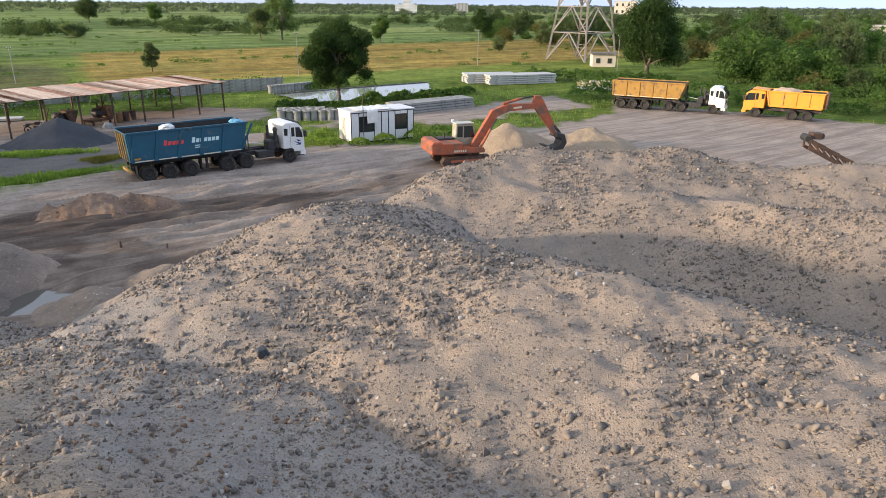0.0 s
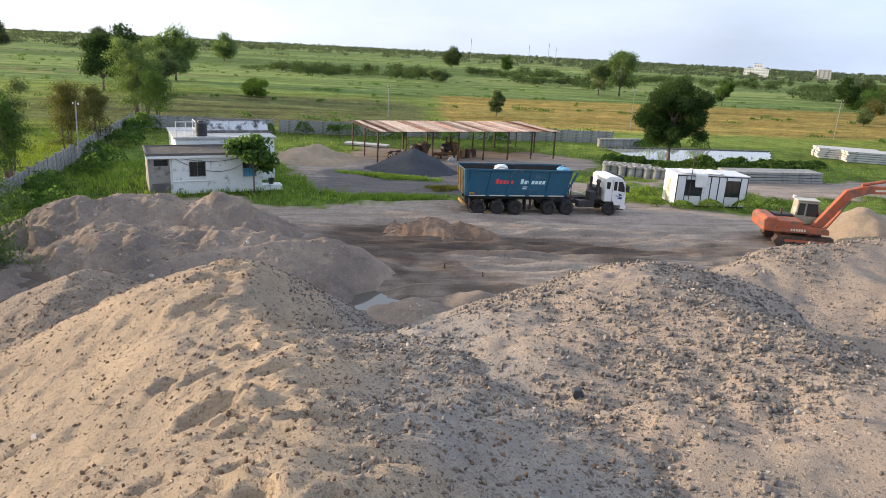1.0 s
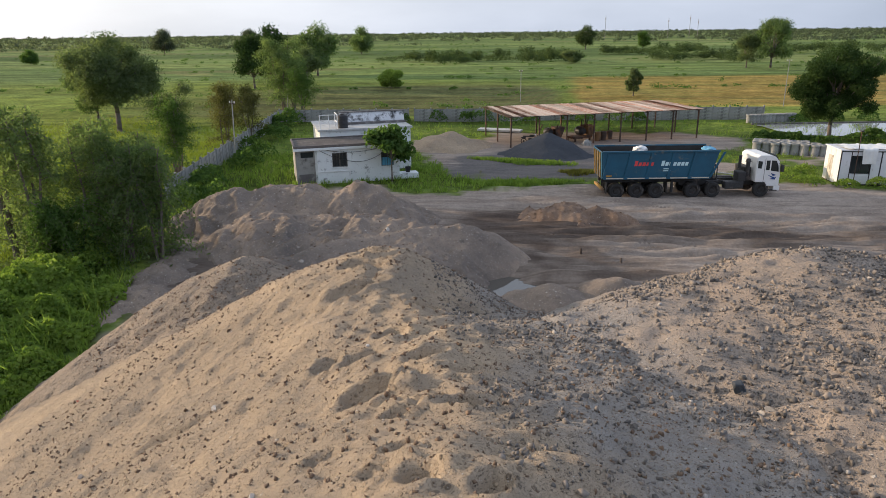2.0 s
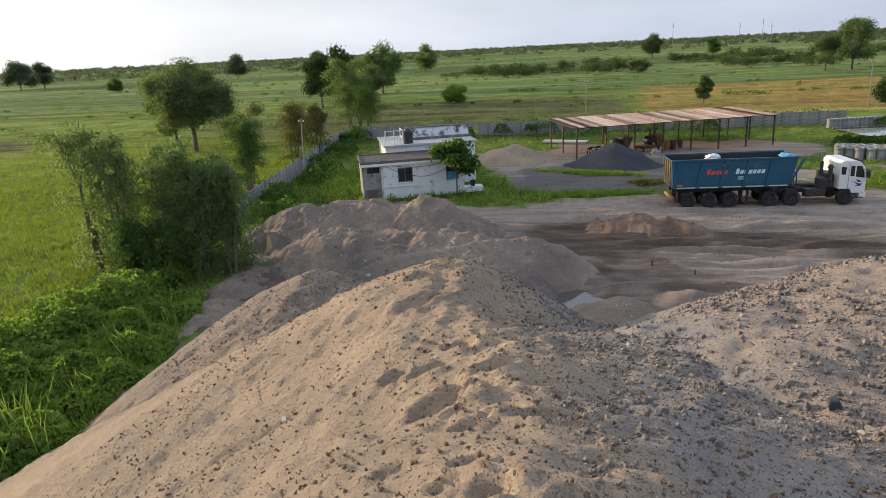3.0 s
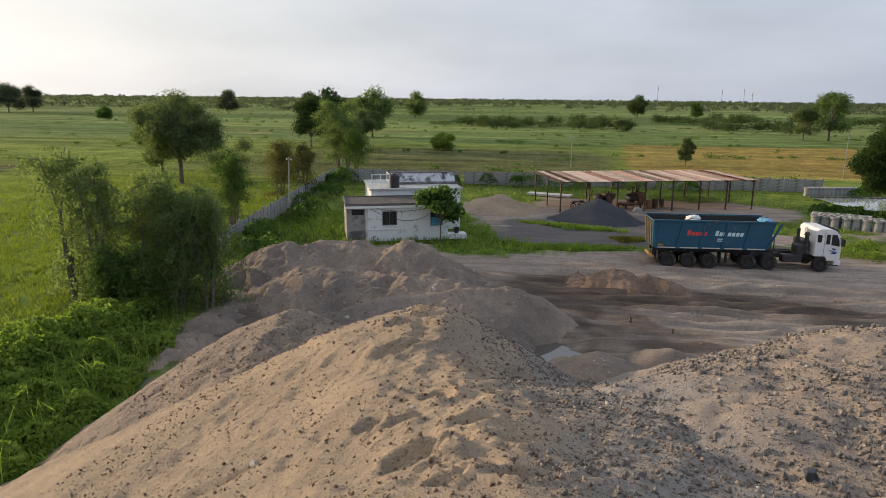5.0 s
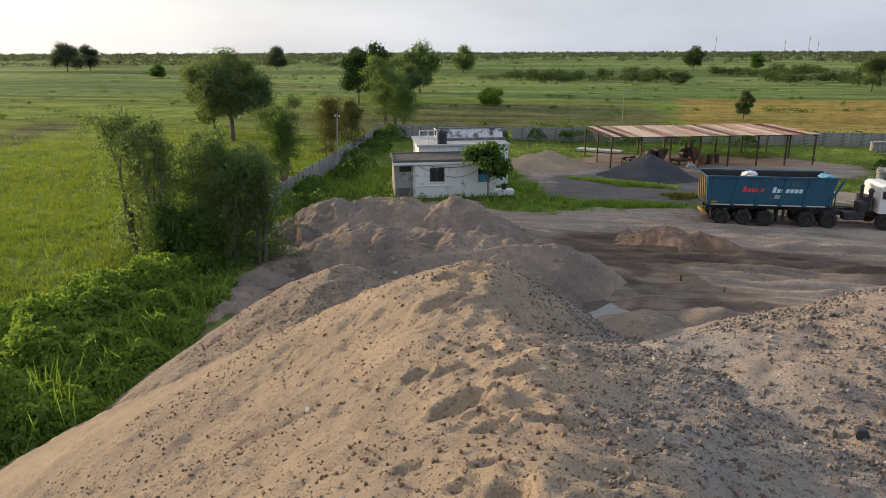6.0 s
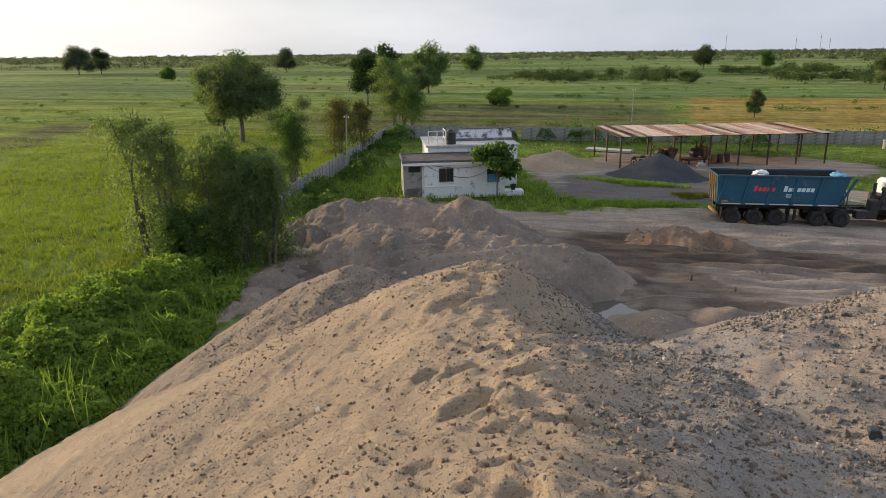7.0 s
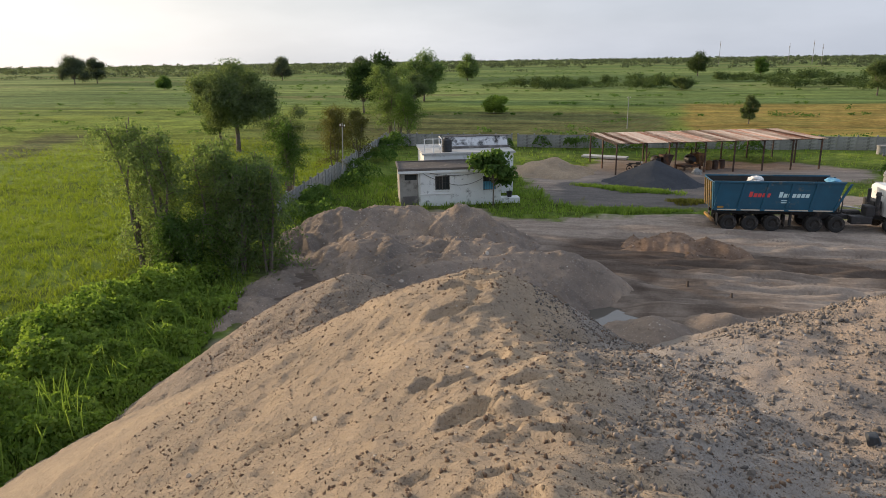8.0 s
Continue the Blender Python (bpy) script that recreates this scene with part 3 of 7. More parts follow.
    col = mix_node(n, l, attr("field"), grass, crop)
    clods = noise_node(n, l, co, 1.6, 8, 0.8)
    col = mix_node(n, l, 1.0, col, ramp_node(n, l, clods, [(0.32, grey(0.5)), (0.5, grey(1.0)), (0.68, grey(1.4))]), "MULTIPLY")
    far_clods = noise_node(n, l, co, 0.22, 8, 0.8)
    col = mix_node(n, l, 1.0, col, ramp_node(n, l, far_clods, [(0.35, grey(0.62)), (0.5, grey(1.0)), (0.65, grey(1.35))]), "MULTIPLY")
    bund, _ = drawn(46, 60.0, 6.0, 1.0, 0.4, 0.6, 1.0)
    col = mix_node(n, l, 1.0, col, ramp_node(n, l, bund, [(0.36, (0.60, 0.62, 0.66)), (0.47, (1.0, 0.97, 0.9)), (0.53, (0.92, 0.98, 1.0)), (0.64, (1.38, 1.3, 1.15))]), "MULTIPLY")
    col = mix_node(n, l, attr("bare"), col, sand)
    l.new(col, b.inputs["Base Color"])
    b.inputs["Roughness"].default_value, b.inputs["Specular IOR Level"].default_value = 0.95, 0.02
    high = mix_node(n, l, 0.35, mix_node(n, l, 0.5, rut_b, rut_a), n_fine)
    bump_node(n, l, high, 0.7, 0.16, b.inputs["Normal"])
    return m


ground_x = steps(-4500, 4500, -34, 2, 0.17, 0.02, 0.08, 60)
ground_y = steps(-400, 4800, 12, 46, 0.17, 0.02, 0.08, 60)
ground, ground_verts = sheet("ground", ground_x, ground_y, ground_height, ground_material())
for key, values in ground_masks(ground_verts[:, 0], ground_verts[:, 1]).items():
    layer = ground.data.attributes.new(key, "FLOAT", "POINT")
    layer.data.foreach_set("value", values.astype(np.float32))
tagged(ground, "sandy yard floor and flat green fields out to the horizon", "ground", kind="structure")

def gravel_and_shade(x, y, reach=5.2):
    """Where grey lies over the tan, part grey gravel and part painted shade: the hollow between the heaps, the northern
    side of the sand heap, the dip behind the gravel.
    """
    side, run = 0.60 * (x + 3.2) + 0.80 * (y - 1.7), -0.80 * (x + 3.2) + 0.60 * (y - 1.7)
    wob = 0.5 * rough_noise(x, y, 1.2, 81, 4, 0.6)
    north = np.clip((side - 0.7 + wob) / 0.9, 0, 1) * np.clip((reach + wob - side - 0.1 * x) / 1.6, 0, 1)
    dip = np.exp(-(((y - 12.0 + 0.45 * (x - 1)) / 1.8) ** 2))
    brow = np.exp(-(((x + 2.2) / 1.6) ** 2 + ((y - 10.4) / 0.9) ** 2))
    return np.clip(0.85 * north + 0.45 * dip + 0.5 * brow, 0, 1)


sand_a = heap("sand_heap", heap_a_blended, -26, 12, -14, 20, 0.045, SAND, "tall pale sand heap with footprints on its top", "sand heap", "heaps in the yard", fine=(-10.5, 0.5, -1.0, 7.5))
sand_b = heap("sand_heap", heap_b, -28, 0, -4, 20, 0.07, COARSE_SAND, "rough grey sand heap behind the tall one", "sand heap", "heaps in the yard")
gravel_c = heap("gravel_heap", heap_c, -20, 22, -8, 24, 0.06, GRAVEL, "broad heap of coarse sandy gravel and stones", "gravel heap", "heaps in the yard", fine=(-6.5, 3.5, 2.5, 11.5))
gravel_d = heap("gravel_heap", heap_d, -20, 30, -4, 34, 0.12, GRAVEL, "long grey and tan gravel heap behind a valley", "gravel heap", "heaps in the yard")
sand_p = heap("sand_heap", heap_p, -43, -16, 3, 30, 0.09, YARD_SAND, "low uneven dug-over bank of damp sand", "sand heap", "heaps in the yard")
def low_ridge(x, y):
    return ridge(x, y, [(-26.6, 30.0, 0.55), (-25.0, 31.0, 0.78), (-22.4, 32.4, 0.5)], 0.30, 0.75, 0.35, 0.3) + 0.24 * rough_noise(x, y, 1.0, 51, 4, 0.6)


def low_bank(x, y):
    return ridge(x, y, [(-34.6, 11.6, 0.2), (-31.6, 9.2, 0.38), (-29.4, 7.2, 0.32), (-28.0, 6.0, 0.15)], 0.22, 0.5, 0.6, 0.4) + 0.34 * (0.33 - np.abs(rough_noise(x, y, 1.3, 91, 4, 0.6)))


heap("sand_heap", low_bank, -38, -24, 3, 15, 0.1, YARD_SAND, "low dark bank of sand beside the thicket", "sand heap", "heaps in the yard")
sand_r = heap("sand_heap", low_ridge, -31, -18, 28, 38, 0.1, RED_SAND, "small reddish heap of dug sand", "sand heap", "heaps in the yard")
heap("sand_heap", cone(-17.3, 20.2, 0.7, 0.5, 0.09, 53), -21, -13, 16, 25, 0.1, YARD_SAND, "small sand heap beside the puddle", "sand heap", "heaps in the yard")
heap("sand_heap", cone(-15.6, 22.9, 0.7, 0.45, 0.10, 54), -20, -11, 19, 28, 0.1, YARD_SAND, "small dark sand heap in the pit", "sand heap", "heaps in the yard")
heap("sand_heap", cone(-4.6, 52.8, 2.0, 0.55, 0.1, 55), -9, 0, 48, 58, 0.12, SAND, "tan sand heap under the excavator boom", "sand heap", "heaps in the yard")
heap("sand_heap", cone(1.8, 54.5, 1.7, 0.5, 0.12, 56), -3, 8, 49, 60, 0.12, SAND, "tan sand heap beside the excavator bucket", "sand heap", "heaps in the yard")
heap("stone_dust_heap", cone(-40.2, 47.2, 2.0, 0.53, 0.06, 57), -46, -34, 41, 53, 0.12, COAL, "dark grey heap of fine stone dust", "dust heap", "heaps in the yard")
heap("sand_heap", cone(-50.2, 44.0, 1.35, 0.33, 0.12, 58), -57, -44, 38, 51, 0.15, SAND, "low pale sand heap beside the shed", "sand heap", "heaps in the yard")

# the mask tints these heaps with grey gravel and painted shade
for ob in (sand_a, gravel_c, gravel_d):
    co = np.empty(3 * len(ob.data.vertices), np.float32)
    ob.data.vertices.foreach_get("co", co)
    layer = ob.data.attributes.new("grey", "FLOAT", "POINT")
    layer.data.foreach_set("value", gravel_and_shade(co[0::3].astype(float), co[1::3].astype(float), 5.2 if ob is sand_a else 3.2).astype(np.float32))
# ---- loose stones on the heaps ----
def stone_shapes(count, seed):
    """Angular stones: a cut and squashed icosahedron each."""
    rng = np.random.RandomState(seed)
    out = []
    for _ in range(count):
        bm = bmesh.new()
        d = rng.normal(size=(9, 3))
        d /= np.linalg.norm(d, axis=1)[:, None]
        for p in d:
            bm.verts.new(p)
        hull = bmesh.ops.convex_hull(bm, input=bm.verts[:])
        bmesh.ops.delete(bm, geom=hull["geom_interior"], context="VERTS")
        bmesh.ops.triangulate(bm, faces=bm.faces[:])
        bm.verts.index_update()
        co = np.array([v.co[:] for v in bm.verts])
        faces = np.array([[v.index for v in f.verts] for f in bm.faces])
        bm.free()
        co = co * rng.uniform(0.65, 1.15, 3) * (1, 1, 0.75)
        out.append((co, faces))
    return out


def turns(n, rng):
    """Random rotation matrices."""
    q = rng.normal(size=(n, 4))
    q /= np.linalg.norm(q, axis=1)[:, None]
    w, x, y, z = q.T
    return np.stack([1 - 2 * (y * y + z * z), 2 * (x * y - z * w), 2 * (x * z + y * w), 2 * (x * y + z * w), 1 - 2 * (x * x + z * z), 2 * (y * z - x * w), 2 * (x * z - y * w), 2 * (y * z + x * w), 1 - 2 * (x * x + y * y)], 1).reshape(n, 3, 3)


def tri_object(name, verts, faces, material, parent=None):
    mesh = bpy.data.meshes.new(name)
    mesh.vertices.add(len(verts))
    mesh.vertices.foreach_set("co", verts.reshape(-1).astype(np.float32))
    mesh.loops.add(3 * len(faces))
    mesh.loops.foreach_set("vertex_index", faces.reshape(-1))
    mesh.polygons.add(len(faces))
    mesh.polygons.foreach_set("loop_start", np.arange(0, 3 * len(faces), 3))
    mesh.polygons.foreach_set("loop_total", np.full(len(faces), 3))
    mesh.update(calc_edges=True)
    mesh.materials.append(material)
    ob = new(name, mesh)
    ob.parent = parent
    return ob


SHAPES = stone_shapes(9, 3)


def spill(name, parent, height, area, count, small, large, seed, singles=0, single_area=None, clump=None, label="", steep=2.8, material=None):
    """Stones lying on a heap, few large and many small: the nearest few are parts of their own, the rest one mesh."""
    rng = np.random.RandomState(seed)
    x, y = rng.uniform(area[0], area[1], count), rng.uniform(area[2], area[3], count)
    if clump:
        ok = rng.uniform(size=count) < np.clip(0.5 + clump * value_noise(x, y, 1.3, seed) + 0.3 * value_noise(x, y, 0.5, seed + 1), 0.03, 1)
        x, y = x[ok], y[ok]
    size = small * (large / small) ** (rng.uniform(size=len(x)) ** steep)
    z = height(x, y)
    ok = z > ground_height(x, y) - 0.05
    if seed in (201, 202):
        ok &= z > heap_a(x, y) - 0.25
    if seed == 204:
        ok &= (0.60 * (x + 3.2) + 0.80 * (y - 1.7) > 0.5) & (z > heap_c(x, y) - 0.02)
    x, y, z, size = x[ok], y[ok], z[ok], size[ok]
    z = z + size * (0.12 if material is None else 0.06)
    rot, kind = turns(len(x), rng), rng.randint(0, len(SHAPES), len(x))
    single = np.zeros(len(x), bool)
    if singles:
        cand = np.where((x > single_area[0]) & (x < single_area[1]) & (y > single_area[2]) & (y < single_area[3]))[0]
        single[cand[np.argsort(-size[cand])][:singles]] = True
    vs, fs, at = [], [], 0
    for k, (co, faces) in enumerate(SHAPES):
        pick = np.where((kind == k) & ~single)[0]
        v = np.einsum("nij,vj->nvi", rot[pick], co) * (size[pick] / 2)[:, None, None] + np.stack([x, y, z], 1)[pick][:, None]
        f = faces[None] + (at + len(co) * np.arange(len(pick)))[:, None, None]
        vs.append(v.reshape(-1, 3))
        fs.append(f.reshape(-1, 3))
        at += len(co) * len(pick)
    rest = tri_object(name, np.concatenate(vs), np.concatenate(fs), material or STONE, parent)
    rest["kind"] = "stuff"
    rest["label"] = label
    for k in np.where(single)[0]:
        m = Matrix.Translation((x[k], y[k], z[k])) @ Matrix(rot[k].tolist()).to_4x4() @ Matrix.Scale(size[k] / 2, 4)
        shared_part("stone" if material is None else "clod", (STONE_MESHES if material is None else CLOD_MESHES)[kind[k]], parent, m)


STONE_MESHES, CLOD_MESHES = [], []
for co, faces in SHAPES:
    me = bpy.data.meshes.new("stone")
    me.from_pydata(co.tolist(), [], faces.tolist())
    me.materials.append(STONE)
    STONE_MESHES.append(me)
    me = me.copy()
    me.materials.clear()
    me.materials.append(CLOD)
    CLOD_MESHES.append(me)


def shared_part(name, mesh, parent, m):
    ob = new(name, mesh)
    ob.parent = parent
    ob.matrix_basis = m
    return ob


spill("gravel_stones", gravel_c, heap_c, (-6.5, 6.0, 2.0, 13.0), 95000, 0.018, 0.105, 201, 280, (-5.5, 3.5, 3.0, 10.0), 0.6, "loose grey and tan stones strewn over the gravel")
spill("gravel_stones", gravel_d, heap_d, (-5.0, 14.0, 10.0, 21.5), 62000, 0.03, 0.13, 202, 0, None, 0.6, "loose grey and tan stones strewn over the gravel")
spill("gravel_stones", sand_a, heap_a_blended, (-9.5, 1.0, 2.2, 8.5), 52000, 0.014, 0.085, 204, 60, (-6.0, -1.0, 3.0, 7.0), 0.5, "grey pebbles over the sand heap's northern side", 2.6)
spill("sand_clods", sand_a, heap_a_blended, (-13.0, 0.0, -3.5, 8.5), 56000, 0.010, 0.07, 203, 160, (-11.0, -2.0, -1.0, 7.0), 0.5, "brown crumbs and clods lying on the sand", 2.8, CLOD)
spill("sand_clods", sand_b, heap_b, (-20.0, -9.0, 3.0, 11.0), 14000, 0.025, 0.12, 205, 40, (-17.0, -12.0, 5.0, 10.0), 0.5, "crumbs and clods lying on the sand", 2.6, CLOD)
spill("sand_clods", sand_p, heap_p, (-41.0, -21.0, 9.0, 26.0), 9000, 0.03, 0.13, 206, 60, (-30.0, -22.0, 12.0, 22.0), 0.6, "clods lying on the dug-over sand", 2.6, CLOD)
spill("sand_clods", sand_r, low_ridge, (-29.0, -20.0, 28.5, 35.0), 2500, 0.04, 0.2, 207, 20, (-27.0, -22.0, 29.0, 34.0), 0.5, "reddish clods on the small heap", 2.6, CLOD)
# odd pieces lying on the heaps
def on_heap(height, x, y):
    return float(height(np.array([x]), np.array([y]))[0])


chunk = bmesh.new()
bmesh.ops.create_cube(chunk, size=1.0, matrix=Matrix.Diagonal((0.10, 0.08, 0.13, 1)))
bmesh.ops.bevel(chunk, geom=chunk.edges[:], offset=0.016, segments=2, affect="EDGES", profile=0.5)
bmesh.ops.subdivide_edges(chunk, edges=chunk.edges[:], cuts=1)
for v in chunk.verts:
    v.co += Vector((noise.noise(v.co * 14), noise.noise(v.co * 14 + Vector((3, 0, 0))), noise.noise(v.co * 14 + Vector((0, 5, 0))))) * 0.016
chunk_mesh = bpy.data.meshes.new("rubber_chunk")
chunk.to_mesh(chunk_mesh)
chunk.free()
chunk_mesh.materials.append(surface("old_rubber", (0.05, 0.058, 0.068), 0.8, 0, 0.3, 6, 40, 0.4, 0.01))
tagged(new("rubber_chunk", chunk_mesh), "broken dark block lying on the gravel", "rubble").matrix_basis = pose(-2.95, 5.5, on_heap(heap_c, -2.95, 5.5) + 0.05, 12, -18, 40)
CHALK = surface("chalky_stone", (0.66, 0.60, 0.53), 0.9, 0, 0.15, 20, 60, 0.3)
SCRAP_RED = surface("red_scrap", (0.45, 0.10, 0.06), 0.7, 0, 0.2, 10, 40, 0.1)
for k, (x, y, s, mat, label) in enumerate(((-6.2, 3.36, 0.05, CHALK, "small white pebble on the sand heap"), (-7.5, 2.05, 0.13, CHALK, "smooth pale stone half sunk in sand"), (-4.4, 1.08, 0.075, CHALK, "pale pinkish stone on the sand heap"),
                                      (-8.9, 0.76, 0.10, CHALK, "scrap of white litter on the sand"), (-12.6, 1.5, 0.11, SCRAP_RED, "scrap of red litter on the sand"))):
    me = STONE_MESHES[k].copy()
    me.materials.clear()
    me.materials.append(mat)
    tagged(new("pebble" if mat is CHALK else "litter", me), label, "stone" if mat is CHALK else "litter").matrix_basis = pose(x, y, on_heap(heap_a_blended, x, y) + s * 0.2, 20 * k, 35 * k, 50) @ Matrix.Scale(s / 2, 4)
WOOD_STAKE = surface("weathered_stake", (0.10, 0.08, 0.065), 0.9, 0, 0.3, 5, 30, 0.4)
for x, y, h, lean in ((-20.3, 26.25, 0.42, 8), (-18.05, 26.5, 0.36, -6)):
    bm = bmesh.new()
    bmesh.ops.create_cone(bm, cap_ends=True, segments=8, radius1=0.07, radius2=0.05, depth=h, matrix=Matrix.Translation((0, 0, h / 2 - 0.08)))
    me = bpy.data.meshes.new("stake")
    bm.to_mesh(me)
    bm.free()
    me.materials.append(WOOD_STAKE)
    tagged(new("stake", me), "short weathered stake stuck in the yard", "stake", "stakes in the yard").matrix_basis = pose(x, y, on_heap(ground_height, x, y), lean, lean, 0)
# ---- building blocks ----
def part(name, bm, material, parent=None, label="", smooth=False):
    """Links a bmesh as one mesh object, under a thing or a part if one is given."""
    mesh = bpy.data.meshes.new(name)
    bm.normal_update()
    bm.to_mesh(mesh)
    bm.free()
    mesh.materials.append(material)
    if smooth:
        mesh.polygons.foreach_set("use_smooth", np.ones(len(mesh.polygons), bool))
    ob = new(name, mesh)
    ob.parent = parent
    if label:
        ob["label"] = label
    return ob


def thing(name, m, label, category, group="", kind=""):
    ob = new(name)
    ob.empty_display_size = 0.3
    ob.matrix_basis = m
    return tagged(ob, label, category, group, kind)


def box(bm, x0, x1, y0, y1, z0, z1, bevel=0.0, m=None):
    made = bmesh.ops.create_cube(bm, size=1.0, matrix=Matrix.Translation(((x0 + x1) / 2, (y0 + y1) / 2, (z0 + z1) / 2)) @ Matrix.Diagonal((x1 - x0, y1 - y0, z1 - z0, 1)))
    verts = made["verts"]
    if m is not None:
        bmesh.ops.transform(bm, matrix=m, verts=verts)
    if bevel:
        edges = list({e for v in verts for e in v.link_edges})
        bmesh.ops.bevel(bm, geom=edges, offset=bevel, segments=2, affect="EDGES", profile=0.5)
    return bm


def boxed(*args, **kw):
    return box(bmesh.new(), *args, **kw)


def tube(bm, a, b, r0, r1=None, sides=10, cap=True):
    """A round bar or tapered limb from a to b."""
    a, b = Vector(a), Vector(b)
    m = Matrix.Translation((a + b) / 2) @ (b - a).to_track_quat("Z", "Y").to_matrix().to_4x4()
    bmesh.ops.create_cone(bm, cap_ends=cap, segments=sides, radius1=r0, radius2=r0 if r1 is None else r1, depth=(b - a).length, matrix=m)
    return bm


def bar(bm, a, b, w, h):
    """A square bar from a to b."""
    a, b = Vector(a), Vector(b)
    d = b - a
    m = Matrix.Translation((a + b) / 2) @ d.to_track_quat("X", "Z").to_matrix().to_4x4() @ Matrix.Diagonal((d.length, w, h, 1))
    bmesh.ops.create_cube(bm, size=1.0, matrix=m)
    return bm


def prism(bm, outline, y0, y1, bevel=0.0):
    """A side outline of (x, z) points, given its width from y0 to y1."""
    front = [bm.verts.new((x, y0, z)) for x, z in outline]
    back = [bm.verts.new((x, y1, z)) for x, z in outline]
    faces = [bm.faces.new(front), bm.faces.new(back[::-1])]
    for i in range(len(outline)):
        j = (i + 1) % len(outline)
        faces.append(bm.faces.new((front[j], front[i], back[i], back[j])))
    bmesh.ops.recalc_face_normals(bm, faces=faces)
    if bevel:
        bmesh.ops.bevel(bm, geom=list({e for f in faces for e in f.edges}), offset=bevel, segments=2, affect="EDGES", profile=0.5)
    return bm


def lathe(bm, profile, sides=24, m=None):
    """A turned shape about the y axis from (radius, y) pairs."""
    rings = []
    for r, y in profile:
        rings.append([bm.verts.new((r * math.cos(2 * math.pi * k / sides), y, r * math.sin(2 * math.pi * k / sides))) for k in range(sides)])
    for a, b in zip(rings[:-1], rings[1:]):
        for k in range(sides):
            bm.faces.new((a[k], a[(k + 1) % sides], b[(k + 1) % sides], b[k]))
    if m is not None:
        bmesh.ops.transform(bm, matrix=m, verts=[v for ring in rings for v in ring])
    bmesh.ops.recalc_face_normals(bm, faces=bm.faces[:])
    return bm


BLUE_PAINT = surface("blue_paint", (0.012, 0.082, 0.14), 0.5, 0.0, 0.22, 0.9, 30, 0.08, 0.004, dirt=(0.10, 0.12, 0.12), dirt_amount=0.18, dirt_scale=1.2)
WHITE_PAINT = surface("white_paint", (0.74, 0.74, 0.72), 0.42, 0.0, 0.06, 1.5, 40, 0.04, 0.003, dirt=(0.50, 0.47, 0.42), dirt_amount=0.1)
YELLOW_PAINT = surface("yellow_paint", (0.70, 0.31, 0.02), 0.5, 0.0, 0.14, 1.2, 30, 0.08, 0.004, dirt=(0.35, 0.24, 0.10), dirt_amount=0.2)
BROWN_PAINT = surface("faded_ochre_paint", (0.36, 0.205, 0.035), 0.65, 0.0, 0.25, 1.4, 30, 0.12, 0.004, dirt=(0.16, 0.10, 0.06), dirt_amount=0.35)
ORANGE_PAINT = surface("orange_paint", (0.37, 0.10, 0.042), 0.7, 0.0, 0.28, 1.6, 30, 0.12, 0.004, dirt=(0.17, 0.095, 0.065), dirt_amount=0.5)
TYRE = surface("tyre_rubber", (0.022, 0.021, 0.02), 0.85, 0.0, 0.3, 6, 50, 0.3, 0.008, dirt=(0.10, 0.085, 0.07), dirt_amount=0.25, dirt_scale=3)
RIM = surface("dusty_steel_rim", (0.05, 0.047, 0.044), 0.6, 0.4, 0.3, 6, 40, 0.1)
CHASSIS = surface("dark_chassis", (0.035, 0.034, 0.034), 0.7, 0.1, 0.35, 4, 30, 0.2, dirt=(0.12, 0.10, 0.085), dirt_amount=0.3)
DARK_RUST = surface("rusty_steel", (0.075, 0.05, 0.038), 0.8, 0.2, 0.4, 3, 30, 0.25, dirt=(0.18, 0.085, 0.04), dirt_amount=0.35)
TAPE = surface("reflective_tape", (0.62, 0.55, 0.42), 0.35, 0.0, 0.1, 6, 60, 0.0)
RED_MARK = surface("red_lettering", (0.62, 0.06, 0.06), 0.5, 0.0, 0.05, 4, 50, 0.0)
WHITE_MARK = surface("white_lettering", (0.55, 0.72, 0.74), 0.5, 0.0, 0.05, 4, 50, 0.0)
BLUE_MARK = surface("blue_stripe", (0.03, 0.08, 0.25), 0.5, 0.0, 0.05, 4, 50, 0.0)
CLOTH_WHITE = surface("white_sheet", (0.72, 0.72, 0.70), 0.8, 0.0, 0.1, 3, 40, 0.3, 0.01)
CLOTH_BLUE = surface("blue_sheet", (0.12, 0.32, 0.50), 0.7, 0.0, 0.2, 3, 40, 0.3, 0.01)
DARK_INSIDE = surface("dark_hollow", (0.04, 0.038, 0.036), 0.95, 0.0, 0.3, 2, 30, 0.5)


def glass_material():
    m, n, l, b = nodes_of("window_glass")
    b.inputs["Base Color"].default_value = (0.02, 0.028, 0.03, 1)
    b.inputs["Roughness"].default_value, b.inputs["Specular IOR Level"].default_value = 0.08, 0.6
    return m


GLASS = glass_material()


